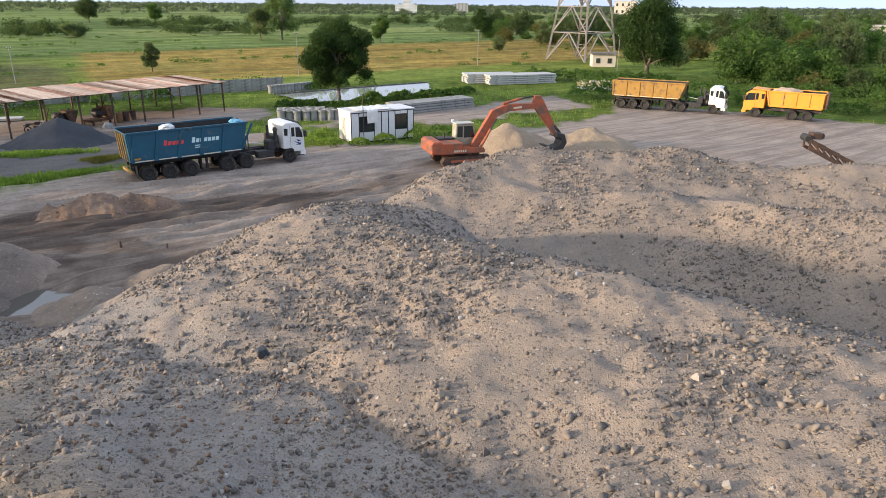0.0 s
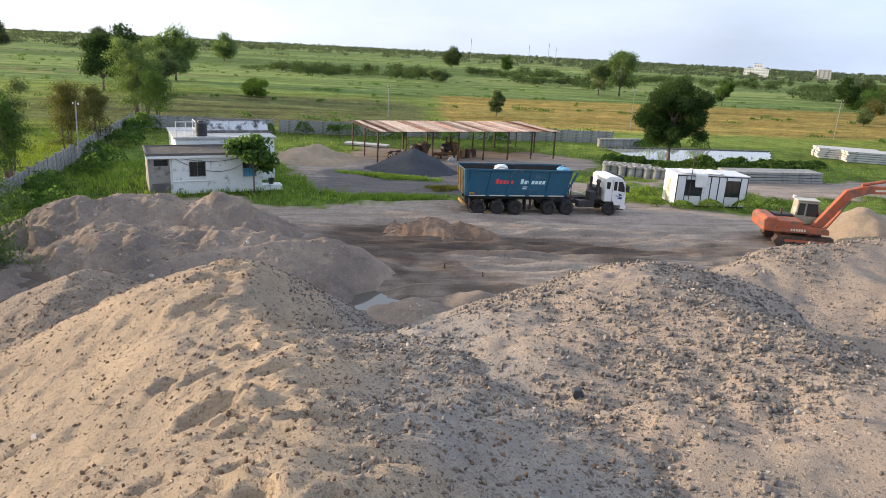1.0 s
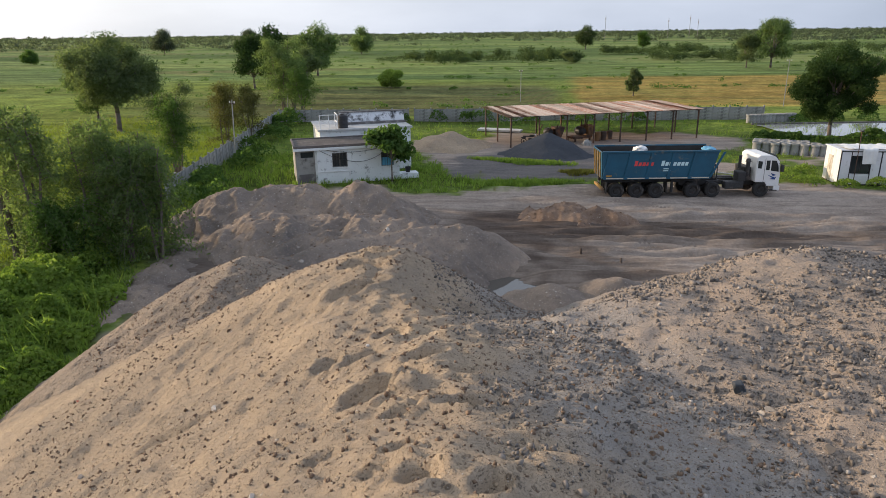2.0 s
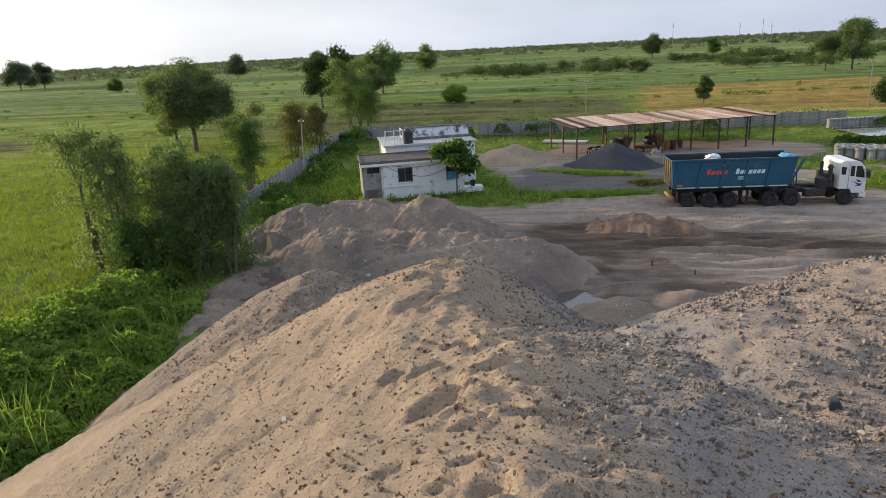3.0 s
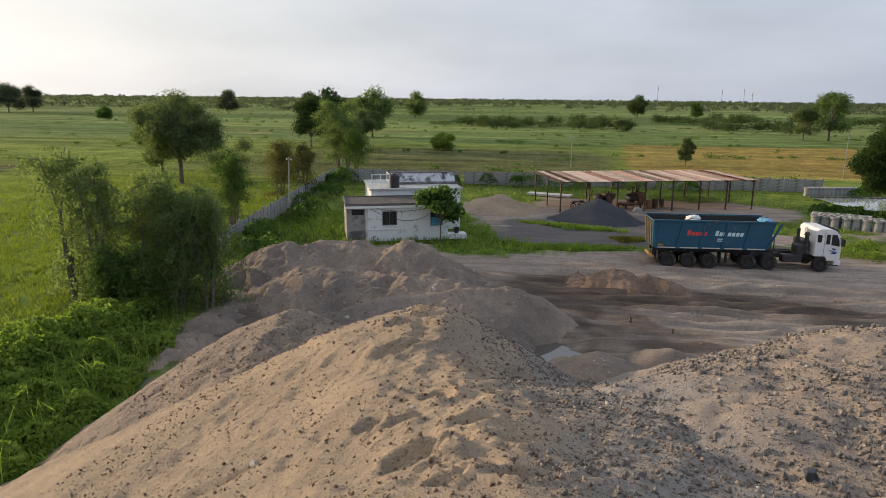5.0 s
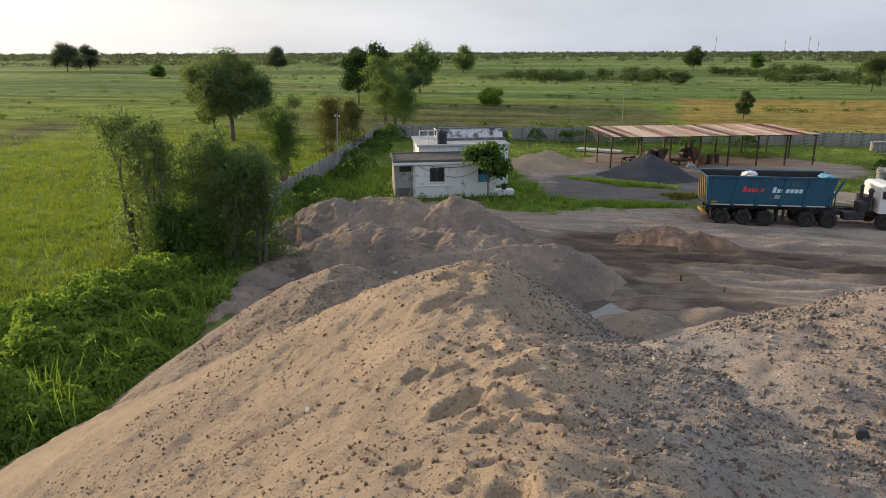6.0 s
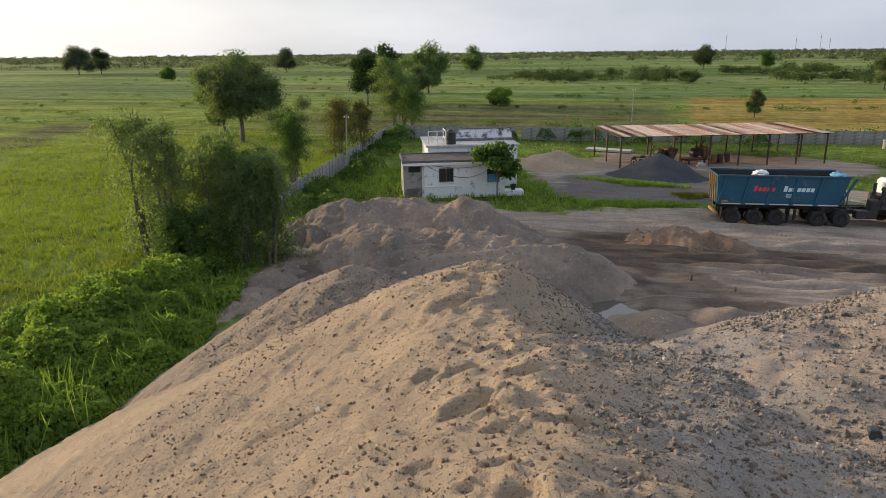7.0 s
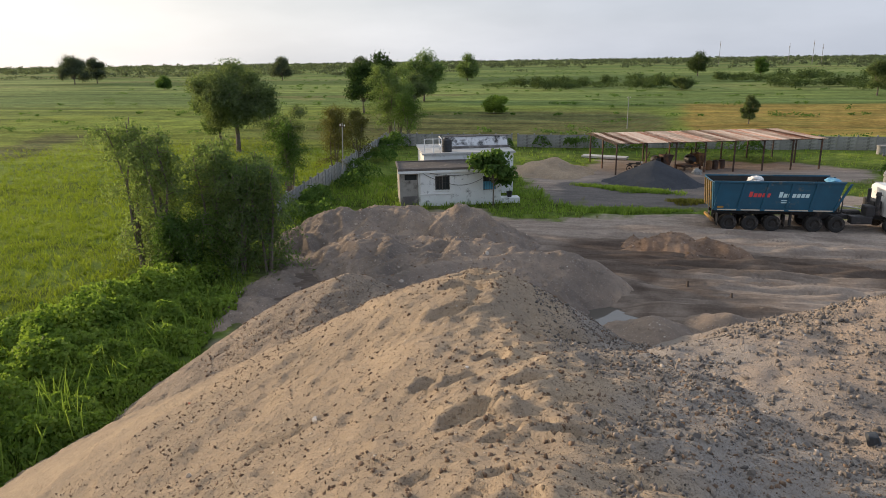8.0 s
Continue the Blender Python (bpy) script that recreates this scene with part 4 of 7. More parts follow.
def wheel_meshes(r, w):
    tyre = lathe(bmesh.new(), [(r * 0.56, -w * 0.42), (r * 0.62, -w / 2), (r * 0.93, -w / 2), (r, -w * 0.36), (r, w * 0.36), (r * 0.93, w / 2), (r * 0.62, w / 2), (r * 0.56, w * 0.42)], 28)
    rim = lathe(bmesh.new(), [(0.001, -w * 0.22), (r * 0.2, -w * 0.24), (r * 0.22, -w * 0.36), (r * 0.30, -w * 0.36), (r * 0.34, -w * 0.18), (r * 0.52, -w * 0.22), (r * 0.57, -w * 0.44), (r * 0.57, w * 0.44), (r * 0.3, w * 0.2), (0.001, w * 0.2)], 24)
    for k in range(8):
        a = 2 * math.pi * k / 8
        tube(rim, (r * 0.27 * math.cos(a), -w * 0.36, r * 0.27 * math.sin(a)), (r * 0.27 * math.cos(a), -w * 0.42, r * 0.27 * math.sin(a)), 0.018, sides=6)
    out = []
    for name, bm, mat in (("tyre", tyre, TYRE), ("rim", rim, RIM)):
        me = bpy.data.meshes.new(name)
        bm.to_mesh(me)
        bm.free()
        me.materials.append(mat)
        out.append(me)
    return out


TYRE_MESH, RIM_MESH = wheel_meshes(0.51, 0.30)


def wheel(parent, x, y, scale=1.0):
    """A wheel is an empty part with a tyre and a rim; the near face looks away from the truck."""
    w = new("wheel")
    w.parent = parent
    w.matrix_basis = pose(x, y, 0.51 * scale, 0, 0, 0 if y < 0 else 180) @ Matrix.Scale(scale, 4)
    shared_part("tyre", TYRE_MESH, w, Matrix())
    shared_part("rim", RIM_MESH, w, Matrix())
    return w


def tipper_body(parent, x0, x1, slope_front, z0, z1, half, paint, ribs, lean=0.0, tape=True):
    """An open tipper trough with ribs, rails, a tailgate and a hollow inside."""
    t = 0.06
    side = [(x0, z0), (x1, z0), (x1 + slope_front, z1), (x0 - 0.12, z1)]
    body = part("trough", boxed(x0, x1, -half + t, half - t, z0, z0 + 0.08), paint, parent)
    part("side_plate", prism(bmesh.new(), side, -half, -half + t), paint, body)
    part("side_plate", prism(bmesh.new(), side, half - t, half), paint, body)
    front = [(x1 - t, z0 + 0.08), (x1, z0 + 0.08), (x1 + slope_front, z1), (x1 + slope_front - t, z1)]
    part("front_plate", prism(bmesh.new(), front, -half + t, half - t), paint, body)
    for sgn in (-1, 1):
        y = sgn * half
        a, b = sorted((y, y + sgn * 0.07))
        part("top_rail", box(bmesh.new(), x0 - 0.14, x1 + slope_front + 0.02, a - 0.02, b + 0.02, z1 - 0.05, z1 + 0.07, 0.012), paint, body)
        part("bottom_rail", box(bmesh.new(), x0, x1, a, b, z0 - 0.02, z0 + 0.12, 0.012), paint, body)
        for k in range(ribs):
            x = x0 + (x1 - x0) * k / (ribs - 1)
            top = x + lean * (z1 - z0) + (slope_front if k == ribs - 1 else 0)
            rib = prism(bmesh.new(), [(x - 0.07, z0 + 0.1), (x + 0.07, z0 + 0.1), (top + 0.07, z1 - 0.05), (top - 0.07, z1 - 0.05)], a, b)
            part("rib", rib, paint, body)
        if tape:
            for k in range(ribs - 1):
                xa = x0 + (x1 - x0) * (k + 0.12) / (ribs - 1)
                xb = x0 + (x1 - x0) * (k + 0.92) / (ribs - 1)
                yy = y + sgn * 0.074
                part("reflective_strip", box(bmesh.new(), xa, xb, min(yy, yy + sgn * 0.004), max(yy, yy + sgn * 0.004), z0 + 0.02, z0 + 0.085), TAPE, body, "pale reflective strip")
    # near-black plates cover the trough's inner faces and floor
    for y in (-half + t, half - t - 0.012):
        part("liner", prism(bmesh.new(), [(x0 - 0.05, z0 + 0.09), (x1 - 0.08, z0 + 0.09), (x1 + slope_front - 0.1, z1 - 0.01), (x0 - 0.08, z1 - 0.01)], y, y + 0.012), DARK_INSIDE, body, "dark inner lining")
    part("liner", prism(bmesh.new(), [(x1 - 0.13, z0 + 0.1), (x1 - t - 0.01, z0 + 0.1), (x1 + slope_front - t - 0.01, z1 - 0.01), (x1 + slope_front - 0.13, z1 - 0.01)], -half + t + 0.02, half - t - 0.02), DARK_INSIDE, body, "dark inner lining")
    part("bed", boxed(x0 + 0.02, x1 - 0.14, -half + t + 0.02, half - t - 0.02, z0 + 0.085, z0 + 0.35), DARK_INSIDE, body, "dark trough floor")
    gate = prism(bmesh.new(), [(x0 - 0.06, z0), (x0, z0), (x0 - 0.12, z1), (x0 - 0.18, z1)], -half + t, half - t)
    tail = part("tailgate", gate, paint, body)
    for y in (-0.8, -0.27, 0.27, 0.8):
        part("gate_rib", prism(bmesh.new(), [(x0 - 0.14, z0 + 0.05), (x0 - 0.06, z0 + 0.05), (x0 - 0.18, z1 - 0.05), (x0 - 0.26, z1 - 0.05)], y - 0.04, y + 0.04), BROWN_PAINT if lean else paint, tail)
    return body


def truck_cab(parent, x0, x1, paint, stripe, half=1.22, high=3.0):
    """A flat-fronted cab over its engine: shell, panes, wheel arch, bumper, grille, lamps, mirrors and steps."""
    w = x1 - x0
    outline = [(x0, 1.0), (x1 - 0.95, 1.0), (x1 - 0.85, 0.72), (x1 - 0.02, 0.72), (x1, 1.55), (x1 - 0.12, 2.35), (x1 - 0.42, high - 0.1), (x1 - 0.7, high), (x0 + 0.2, high), (x0, high - 0.15)]
    cab = part("cab", prism(bmesh.new(), outline, -half, half, 0.05), paint, parent)
    for sgn in (-1, 1):
        y0, y1 = sorted((sgn * (half + 0.002), sgn * (half + 0.016)))
        part("door_pane", prism(bmesh.new(), [(x0 + 0.97, 1.78), (x1 - 0.14, 1.70), (x1 - 0.20, 2.10), (x1 - 0.36, 2.44), (x0 + 0.97, 2.46)], y0, y1), GLASS, cab, "dark side window pane")
        part("quarter_pane", prism(bmesh.new(), [(x0 + 0.64, 1.82), (x0 + 0.88, 1.82), (x0 + 0.88, 2.46), (x0 + 0.64, 2.46)], y0, y1, 0.003), GLASS, cab, "dark side window pane")
        part("corner_pane", prism(bmesh.new(), [(x0 + 0.10, 1.95), (x0 + 0.34, 1.92), (x0 + 0.38, 2.40), (x0 + 0.08, 2.44)], y0, y1, 0.003), GLASS, cab, "dark side window pane")
        part("gutter", box(bmesh.new(), x0 + 0.1, x1 - 0.5, y0, y1 + 0.02, high - 0.24, high - 0.20, 0.004), paint, cab)
        part("door_seam", prism(bmesh.new(), [(x1 - 1.10, 1.02), (x1 - 1.085, 1.02), (x1 - 1.085, 2.62), (x1 - 1.10, 2.62)], y0, y1 - 0.004), CHASSIS, cab)
        if stripe:
            part("stripe", prism(bmesh.new(), [(x0 + 0.75, 1.52), (x0 + 1.35, 1.30), (x1 - 0.25, 1.36), (x1 - 0.7, 1.22), (x0 + 1.3, 1.18)], y0, y1), stripe, cab, "dark blue curved stripe")
            part("stripe", prism(bmesh.new(), [(x0 + 1.0, 1.62), (x1 - 0.3, 1.50), (x1 - 0.5, 1.42), (x0 + 1.3, 1.46)], y0, y1), stripe, cab, "dark blue curved stripe")
        part("mirror", box(bmesh.new(), x1 - 0.12, x1 + 0.06, min(sgn * 1.32, sgn * 1.52), max(sgn * 1.32, sgn * 1.52), 1.75, 2.2, 0.02), CHASSIS, cab, "black wing mirror")
        part("mirror_arm", bar(bmesh.new(), (x1 - 0.2, sgn * 1.2, 2.25), (x1 - 0.03, sgn * 1.42, 2.2), 0.03, 0.03), CHASSIS, cab)
        part("headlight", box(bmesh.new(), x1 - 0.03, x1 + 0.02, min(sgn * 0.75, sgn * 1.1), max(sgn * 0.75, sgn * 1.1), 0.78, 0.98, 0.015), TAPE, cab, "clear headlight")
        part("step", box(bmesh.new(), x1 - 0.6, x1 - 0.1, min(sgn * 1.0, sgn * 1.24), max(sgn * 1.0, sgn * 1.24), 0.42, 0.48, 0.01), CHASSIS, cab)
    part("windscreen", prism(bmesh.new(), [(x1 - 0.015, 1.62), (x1 + 0.012, 1.62), (x1 - 0.10, 2.34), (x1 - 0.36, 2.82), (x1 - 0.385, 2.80), (x1 - 0.13, 2.33)], -half + 0.12, half - 0.12), GLASS, cab, "dark windscreen")
    part("bumper", box(bmesh.new(), x1 - 0.35, x1 + 0.08, -half, half, 0.42, 0.74, 0.04), paint, cab)
    part("grille", box(bmesh.new(), x1 - 0.02, x1 + 0.012, -0.7, 0.7, 1.05, 1.42, 0.01), CHASSIS, cab)
    return cab


def chassis(parent, x0, x1, z=0.95):
    for y in (-0.42, 0.42):
        part("chassis_rail", box(bmesh.new(), x0, x1, y - 0.06, y + 0.06, z - 0.14, z + 0.14, 0.01), CHASSIS, parent)
    for k in range(int((x1 - x0) / 1.2)):
        x = x0 + 0.4 + 1.2 * k
        part("cross_member", box(bmesh.new(), x, x + 0.1, -0.36, 0.36, z - 0.08, z + 0.08), CHASSIS, parent)


def axle(parent, x, twin=True):
    part("axle", tube(bmesh.new(), (x, -0.95, 0.51), (x, 0.95, 0.51), 0.08, sides=10), CHASSIS, parent)
    for y in ((-1.08, -0.76, 0.76, 1.08) if twin else (-1.06, 1.06)):
        wheel(parent, x, y)


def bundle(name, m, material, size, label, category, seed):
    """A crumpled heap of sheeting."""
    bm = bmesh.new()
    bmesh.ops.create_icosphere(bm, subdivisions=3, radius=1.0)
    for v in bm.verts:
        k = 1 + 0.35 * noise.noise(v.co * 2.1 + Vector((seed, 0, 0))) + 0.15 * noise.noise(v.co * 6.0)
        v.co = Vector((v.co.x * size[0] * k, v.co.y * size[1] * k, max(-0.05, v.co.z * size[2] * k)))
    ob = part(name, bm, material, None, smooth=False)
    ob.matrix_basis = m
    return tagged(ob, label, category)
# ---- vehicles ----
def tractor_tipper(m, paint, cab_paint, stripe, label, marks, lean, top):
    t = thing("tipper_truck", m, label, "truck", "trucks parked in the yard")
    chassis(t, -0.9, 6.2, 1.08)
    chassis(t, 4.4, 10.4, 0.86)
    for x in (0.0, 1.31, 2.64):
        axle(t, x)
    for x in (5.1, 6.43):
        axle(t, x)
    axle(t, 9.67, False)
    tipper_body(t, -0.95, 6.15, 0.48, 1.34, top, 1.25, paint, 6, lean)
    truck_cab(t, 9.18, 10.82, cab_paint, stripe, 1.22, 2.80)
    part("air_cleaner", box(bmesh.new(), 8.05, 8.6, -1.1, -0.35, 1.0, 1.7, 0.08), CHASSIS, t)
    part("radiator_pack", box(bmesh.new(), 8.6, 9.05, -0.8, 0.8, 1.0, 1.95, 0.06), CHASSIS, t)
    part("air_intake", tube(bmesh.new(), (8.72, -0.95, 1.5), (8.72, -0.95, 2.35), 0.13, sides=12), CHASSIS, t)
    part("intake_cap", tube(bmesh.new(), (8.72, -0.95, 2.35), (8.72, -0.95, 2.55), 0.19, 0.12, sides=12), CHASSIS, t)
    part("hose", tube(bmesh.new(), (7.0, -0.35, 1.55), (8.6, -0.3, 1.3), 0.03, sides=6), CLOTH_WHITE, t, "pale air hose")
    part("exhaust_stack", tube(bmesh.new(), (8.25, -0.75, 1.9), (8.25, -0.75, 2.75), 0.10, sides=12), CHASSIS, t)
    part("fuel_tank", box(bmesh.new(), 7.25, 8.5, -1.15, -0.6, 0.55, 1.05, 0.06), CHASSIS, t)
    part("fuel_tank", box(bmesh.new(), 7.25, 8.5, 0.6, 1.15, 0.55, 1.05, 0.06), CHASSIS, t)
    part("tipping_ram", tube(bmesh.new(), (6.75, 0, 1.1), (6.75, 0, 2.7), 0.11, sides=12), CHASSIS, t)
    part("ladder", bar(bar(bmesh.new(), (6.8, -0.7, 1.1), (6.8, -0.7, 2.1), 0.05, 0.05), (6.8, -0.3, 1.1), (6.8, -0.3, 2.1), 0.05, 0.05), CHASSIS, t)
    part("landing_leg", box(bmesh.new(), 3.75, 3.9, -0.8, -0.66, 0.3, 1.1, 0.01), CHASSIS, t)
    part("landing_leg", box(bmesh.new(), 3.75, 3.9, 0.66, 0.8, 0.3, 1.1, 0.01), CHASSIS, t)
    part("rear_bumper", box(bmesh.new(), -1.0, -0.85, -1.15, 1.15, 0.55, 0.72, 0.02), BROWN_PAINT, t)
    for y in (-1.05, 1.05):
        for x in (-0.72, 3.3):
            part("mud_flap", box(bmesh.new(), x, x + 0.03, y - 0.25, y + 0.25, 0.35, 1.1), CHASSIS, t)
    if marks:
        # maker's sign as plain slanted shapes, one word red and one white
        for x0, count, mat in ((1.05, 5, RED_MARK), (2.82, 7, WHITE_MARK)):
            for k in range(count):
                x, hgt = x0 + 0.26 * k, 0.34 if k == 0 else 0.24
                part("sign_shape", prism(bmesh.new(), [(x, 2.20), (x + 0.20, 2.20), (x + 0.26, 2.20 + hgt), (x + 0.06, 2.20 + hgt)], -1.266, -1.2515), mat, t)
        for k in range(2):
            part("sign_bar", box(bmesh.new(), 3.0, 3.5, -1.262, -1.2515, 1.84 + 0.13 * k, 1.90 + 0.13 * k), WHITE_MARK, t)
        part("rear_plate", box(bmesh.new(), -0.80, -0.42, -1.335, -1.325, 1.50, 1.62), BROWN_PAINT, t, "dull yellow plate")
    return t


def along_pose(x, y, yaw):
    return pose(x, y, 0, 0, 0, yaw)


blue_truck = tractor_tipper(along_pose(-26.66, 37.96, 48.8), BLUE_PAINT, WHITE_PAINT, BLUE_MARK, "blue tipper trailer hauled by a white tractor unit", True, 0.18, 3.14)
bundle("tarpaulin", along_pose(-26.66, 37.96, 48.8) @ pose(1.9, 0.6, 2.98), CLOTH_WHITE, (0.5, 0.4, 0.26), "crumpled white sheeting on the blue trailer", "tarpaulin", 3)
bundle("tarpaulin", along_pose(-26.66, 37.96, 48.8) @ pose(6.25, -0.2, 3.10), CLOTH_BLUE, (0.4, 0.7, 0.16), "folded pale blue sheeting on the trailer's front", "tarpaulin", 7)
tractor_tipper(along_pose(5.9, 79.4, -17.0), BROWN_PAINT, WHITE_PAINT, None, "faded ochre tipper trailer with a white tractor unit", False, 0.0, 2.95)


def rigid_tipper(m):
    t = thing("dump_truck", m, "yellow three-axle dump truck with a rusty tailgate", "truck", "trucks parked in the yard")
    chassis(t, -1.2, 5.6, 0.9)
    for x in (0.0, 1.35):
        axle(t, x)
    axle(t, 4.75, False)
    tipper_body(t, -1.2, 3.55, 0.35, 1.25, 2.75, 1.22, YELLOW_PAINT, 5, 0.0, False)
    truck_cab(t, 4.0, 6.0, YELLOW_PAINT, None, 1.2, 2.75)
    part("cab_guard", prism(bmesh.new(), [(3.85, 2.72), (5.3, 2.86), (5.3, 2.92), (3.85, 2.82)], -1.1, 1.1), YELLOW_PAINT, t)
    part("fuel_tank", box(bmesh.new(), 2.3, 3.4, -1.1, -0.55, 0.55, 1.0, 0.06), CHASSIS, t)
    part("rust_gate", box(bmesh.new(), -1.62, -1.45, -1.1, 1.1, 1.3, 2.8, 0.02), DARK_RUST, t, "rust-brown tailgate")
    return t


rigid_tipper(along_pose(23.6, 73.6, 158.0))
bundle("sand_load", along_pose(23.6, 73.6, 158.0) @ pose(2.2, 0, 2.5), surface("pale_load", (0.42, 0.33, 0.24), 0.95, 0, 0.3, 3, 20, 0.6, 0.03), (1.5, 0.95, 0.55), "heaped sand load in the yellow dump truck", "sand load", 9)


def excavator(m):
    """A tracked digger whose boom reaches forward and down to the bucket."""
    t = thing("excavator", m, "orange tracked excavator with its boom reaching down", "excavator")
    for y in (-1.15, 1.15):
        pad = bmesh.new()
        prism(pad, [(-2.0, 0.42), (-1.75, 0.06), (1.75, 0.06), (2.0, 0.42), (1.75, 0.78), (-1.75, 0.78)], y - 0.3, y + 0.3, 0.04)
        track = part("track", pad, DARK_RUST, t, "dirty steel crawler track")
        for k in range(18):
            x = -1.75 + 3.5 * k / 17
            part("track_shoe", box(bmesh.new(), x - 0.07, x + 0.07, y - 0.32, y + 0.32, 0.77, 0.82), DARK_RUST, track)
        for k in range(5):
            x = -1.4 + 0.7 * k
            part("roller", tube(bmesh.new(), (x, y - 0.33, 0.3), (x, y + 0.33, 0.3), 0.17, sides=14), CHASSIS, track)
        part("track_guard", box(bmesh.new(), -1.3, 1.3, y - 0.305, y + 0.305, 0.4, 0.6, 0.02), ORANGE_PAINT, track)
    part("turntable", tube(bmesh.new(), (0, 0, 0.75), (0, 0, 1.05), 0.65, sides=24), CHASSIS, t)
    part("deck", box(bmesh.new(), -2.1, 1.5, -1.32, 1.32, 1.02, 1.3, 0.04), ORANGE_PAINT, t)
    part("counterweight", prism(bmesh.new(), [(-2.75, 1.05), (-1.9, 1.0), (-1.9, 2.0), (-2.6, 2.0), (-2.8, 1.8)], -1.32, 1.32, 0.1), ORANGE_PAINT, t)
    hood = part("engine_hood", box(bmesh.new(), -1.95, -0.25, -1.30, 0.2, 1.3, 1.82, 0.06), ORANGE_PAINT, t)
    part("engine", box(bmesh.new(), -1.7, -0.4, 0.25, 1.2, 1.3, 1.95, 0.05), CHASSIS, t)
    part("exhaust", tube(bmesh.new(), (-1.2, 0.4, 1.8), (-1.2, 0.4, 2.35), 0.07, sides=10), DARK_RUST, t)
    part("side_panel", box(bmesh.new(), -1.8, 1.4, -1.345, -1.325, 1.08, 1.42), ORANGE_PAINT, t)
    for k in range(6):
        part("sign_shape", box(bmesh.new(), -1.0 + 0.17 * k, -0.88 + 0.17 * k, -1.352, -1.346, 1.16, 1.32), TAPE, t)
    cab_frame = part("cab", prism(bmesh.new(), [(-0.3, 1.3), (1.35, 1.3), (1.45, 2.0), (1.15, 2.9), (-0.2, 2.95)], 0.35, 1.28, 0.05), surface("grey_green_cab", (0.28, 0.27, 0.20), 0.6, 0, 0.2, 2, 30, 0.1, dirt=(0.45, 0.42, 0.36), dirt_amount=0.3), t)
    for y in (0.338, 1.286):
        part("cab_pane", prism(bmesh.new(), [(0.42, 1.9), (1.28, 1.9), (1.1, 2.78), (0.42, 2.78)], y, y + 0.008), GLASS, cab_frame, "dark cab window pane")
        part("cab_pane", prism(bmesh.new(), [(-0.15, 1.95), (0.3, 1.95), (0.3, 2.78), (-0.1, 2.78)], y, y + 0.008), GLASS, cab_frame, "dark cab window pane")
    part("cab_roof", box(bmesh.new(), -0.28, 1.22, 0.3, 1.32, 2.94, 3.02, 0.03), surface("pale_roof", (0.5, 0.49, 0.42), 0.6, 0, 0.15), cab_frame, "pale dented cab roof")
    # plain white box for a small white shape of unknown kind
    part("roof_box", box(bmesh.new(), -0.36, -0.14, 0.95, 1.2, 3.02, 3.2, 0.04), CLOTH_WHITE, cab_frame, "white box on the cab roof")
    boom = part("boom", prism(bmesh.new(), [(0.75, 1.35), (1.35, 1.2), (2.9, 3.5), (3.9, 3.85), (6.15, 3.98), (6.15, 4.38), (3.7, 4.38), (2.45, 3.98)], -0.3, 0.1, 0.03), ORANGE_PAINT, t)
    part("boom_mark", prism(bmesh.new(), [(4.2, 4.02), (4.9, 4.06), (4.9, 4.2), (4.2, 4.16)], -0.312, -0.302), TAPE, boom)
    for y in (-0.42, 0.22):
        part("boom_ram", tube(bmesh.new(), (1.5, y, 1.25), (2.3, y, 2.6), 0.10, sides=12), ORANGE_PAINT, boom)
        part("ram_rod", tube(bmesh.new(), (2.3, y, 2.6), (2.75, y, 3.35), 0.055, sides=12), RIM, boom, "bright steel ram rod")
    arm = part("arm", prism(bmesh.new(), [(5.85, 4.3), (6.0, 4.95), (6.55, 4.95), (6.85, 4.4), (8.15, 1.9), (7.9, 1.78), (6.25, 3.75)], -0.24, 0.04, 0.03), ORANGE_PAINT, t)
    part("arm_ram", tube(bmesh.new(), (3.4, -0.1, 4.42), (5.0, -0.1, 4.78), 0.11, sides=12), ORANGE_PAINT, arm)
    part("ram_rod", tube(bmesh.new(), (5.0, -0.1, 4.78), (5.95, -0.1, 4.9), 0.06, sides=12), RIM, arm, "bright steel ram rod")
    part("bucket_ram", tube(bmesh.new(), (6.75, -0.1, 4.6), (7.9, -0.1, 2.55), 0.08, sides=12), ORANGE_PAINT, arm)
    part("bucket_link", bar(bar(bmesh.new(), (7.9, -0.22, 2.55), (8.45, -0.22, 1.95), 0.06, 0.14), (7.9, 0.04, 2.55), (8.45, 0.04, 1.95), 0.06, 0.14), CHASSIS, arm)
    bucket = part("bucket", prism(bmesh.new(), [(7.95, 2.0), (8.6, 1.9), (8.85, 1.2), (8.55, 0.72), (7.75, 0.62), (7.1, 0.95), (7.3, 1.05), (7.75, 0.85), (8.3, 1.0), (8.45, 1.35), (8.2, 1.65), (7.85, 1.7)], -0.7, 0.5, 0.02), CHASSIS, t, "dark steel digging bucket")
    for k in range(5):
        y = -0.64 + 0.27 * k
        part("bucket_tooth", prism(bmesh.new(), [(7.2, 0.9), (6.9, 1.08), (7.15, 1.05)], y - 0.05, y + 0.05), RIM, bucket)
    return t


excavator(along_pose(-7.5, 46.8, 30.0) @ Matrix.Scale(0.93, 4))


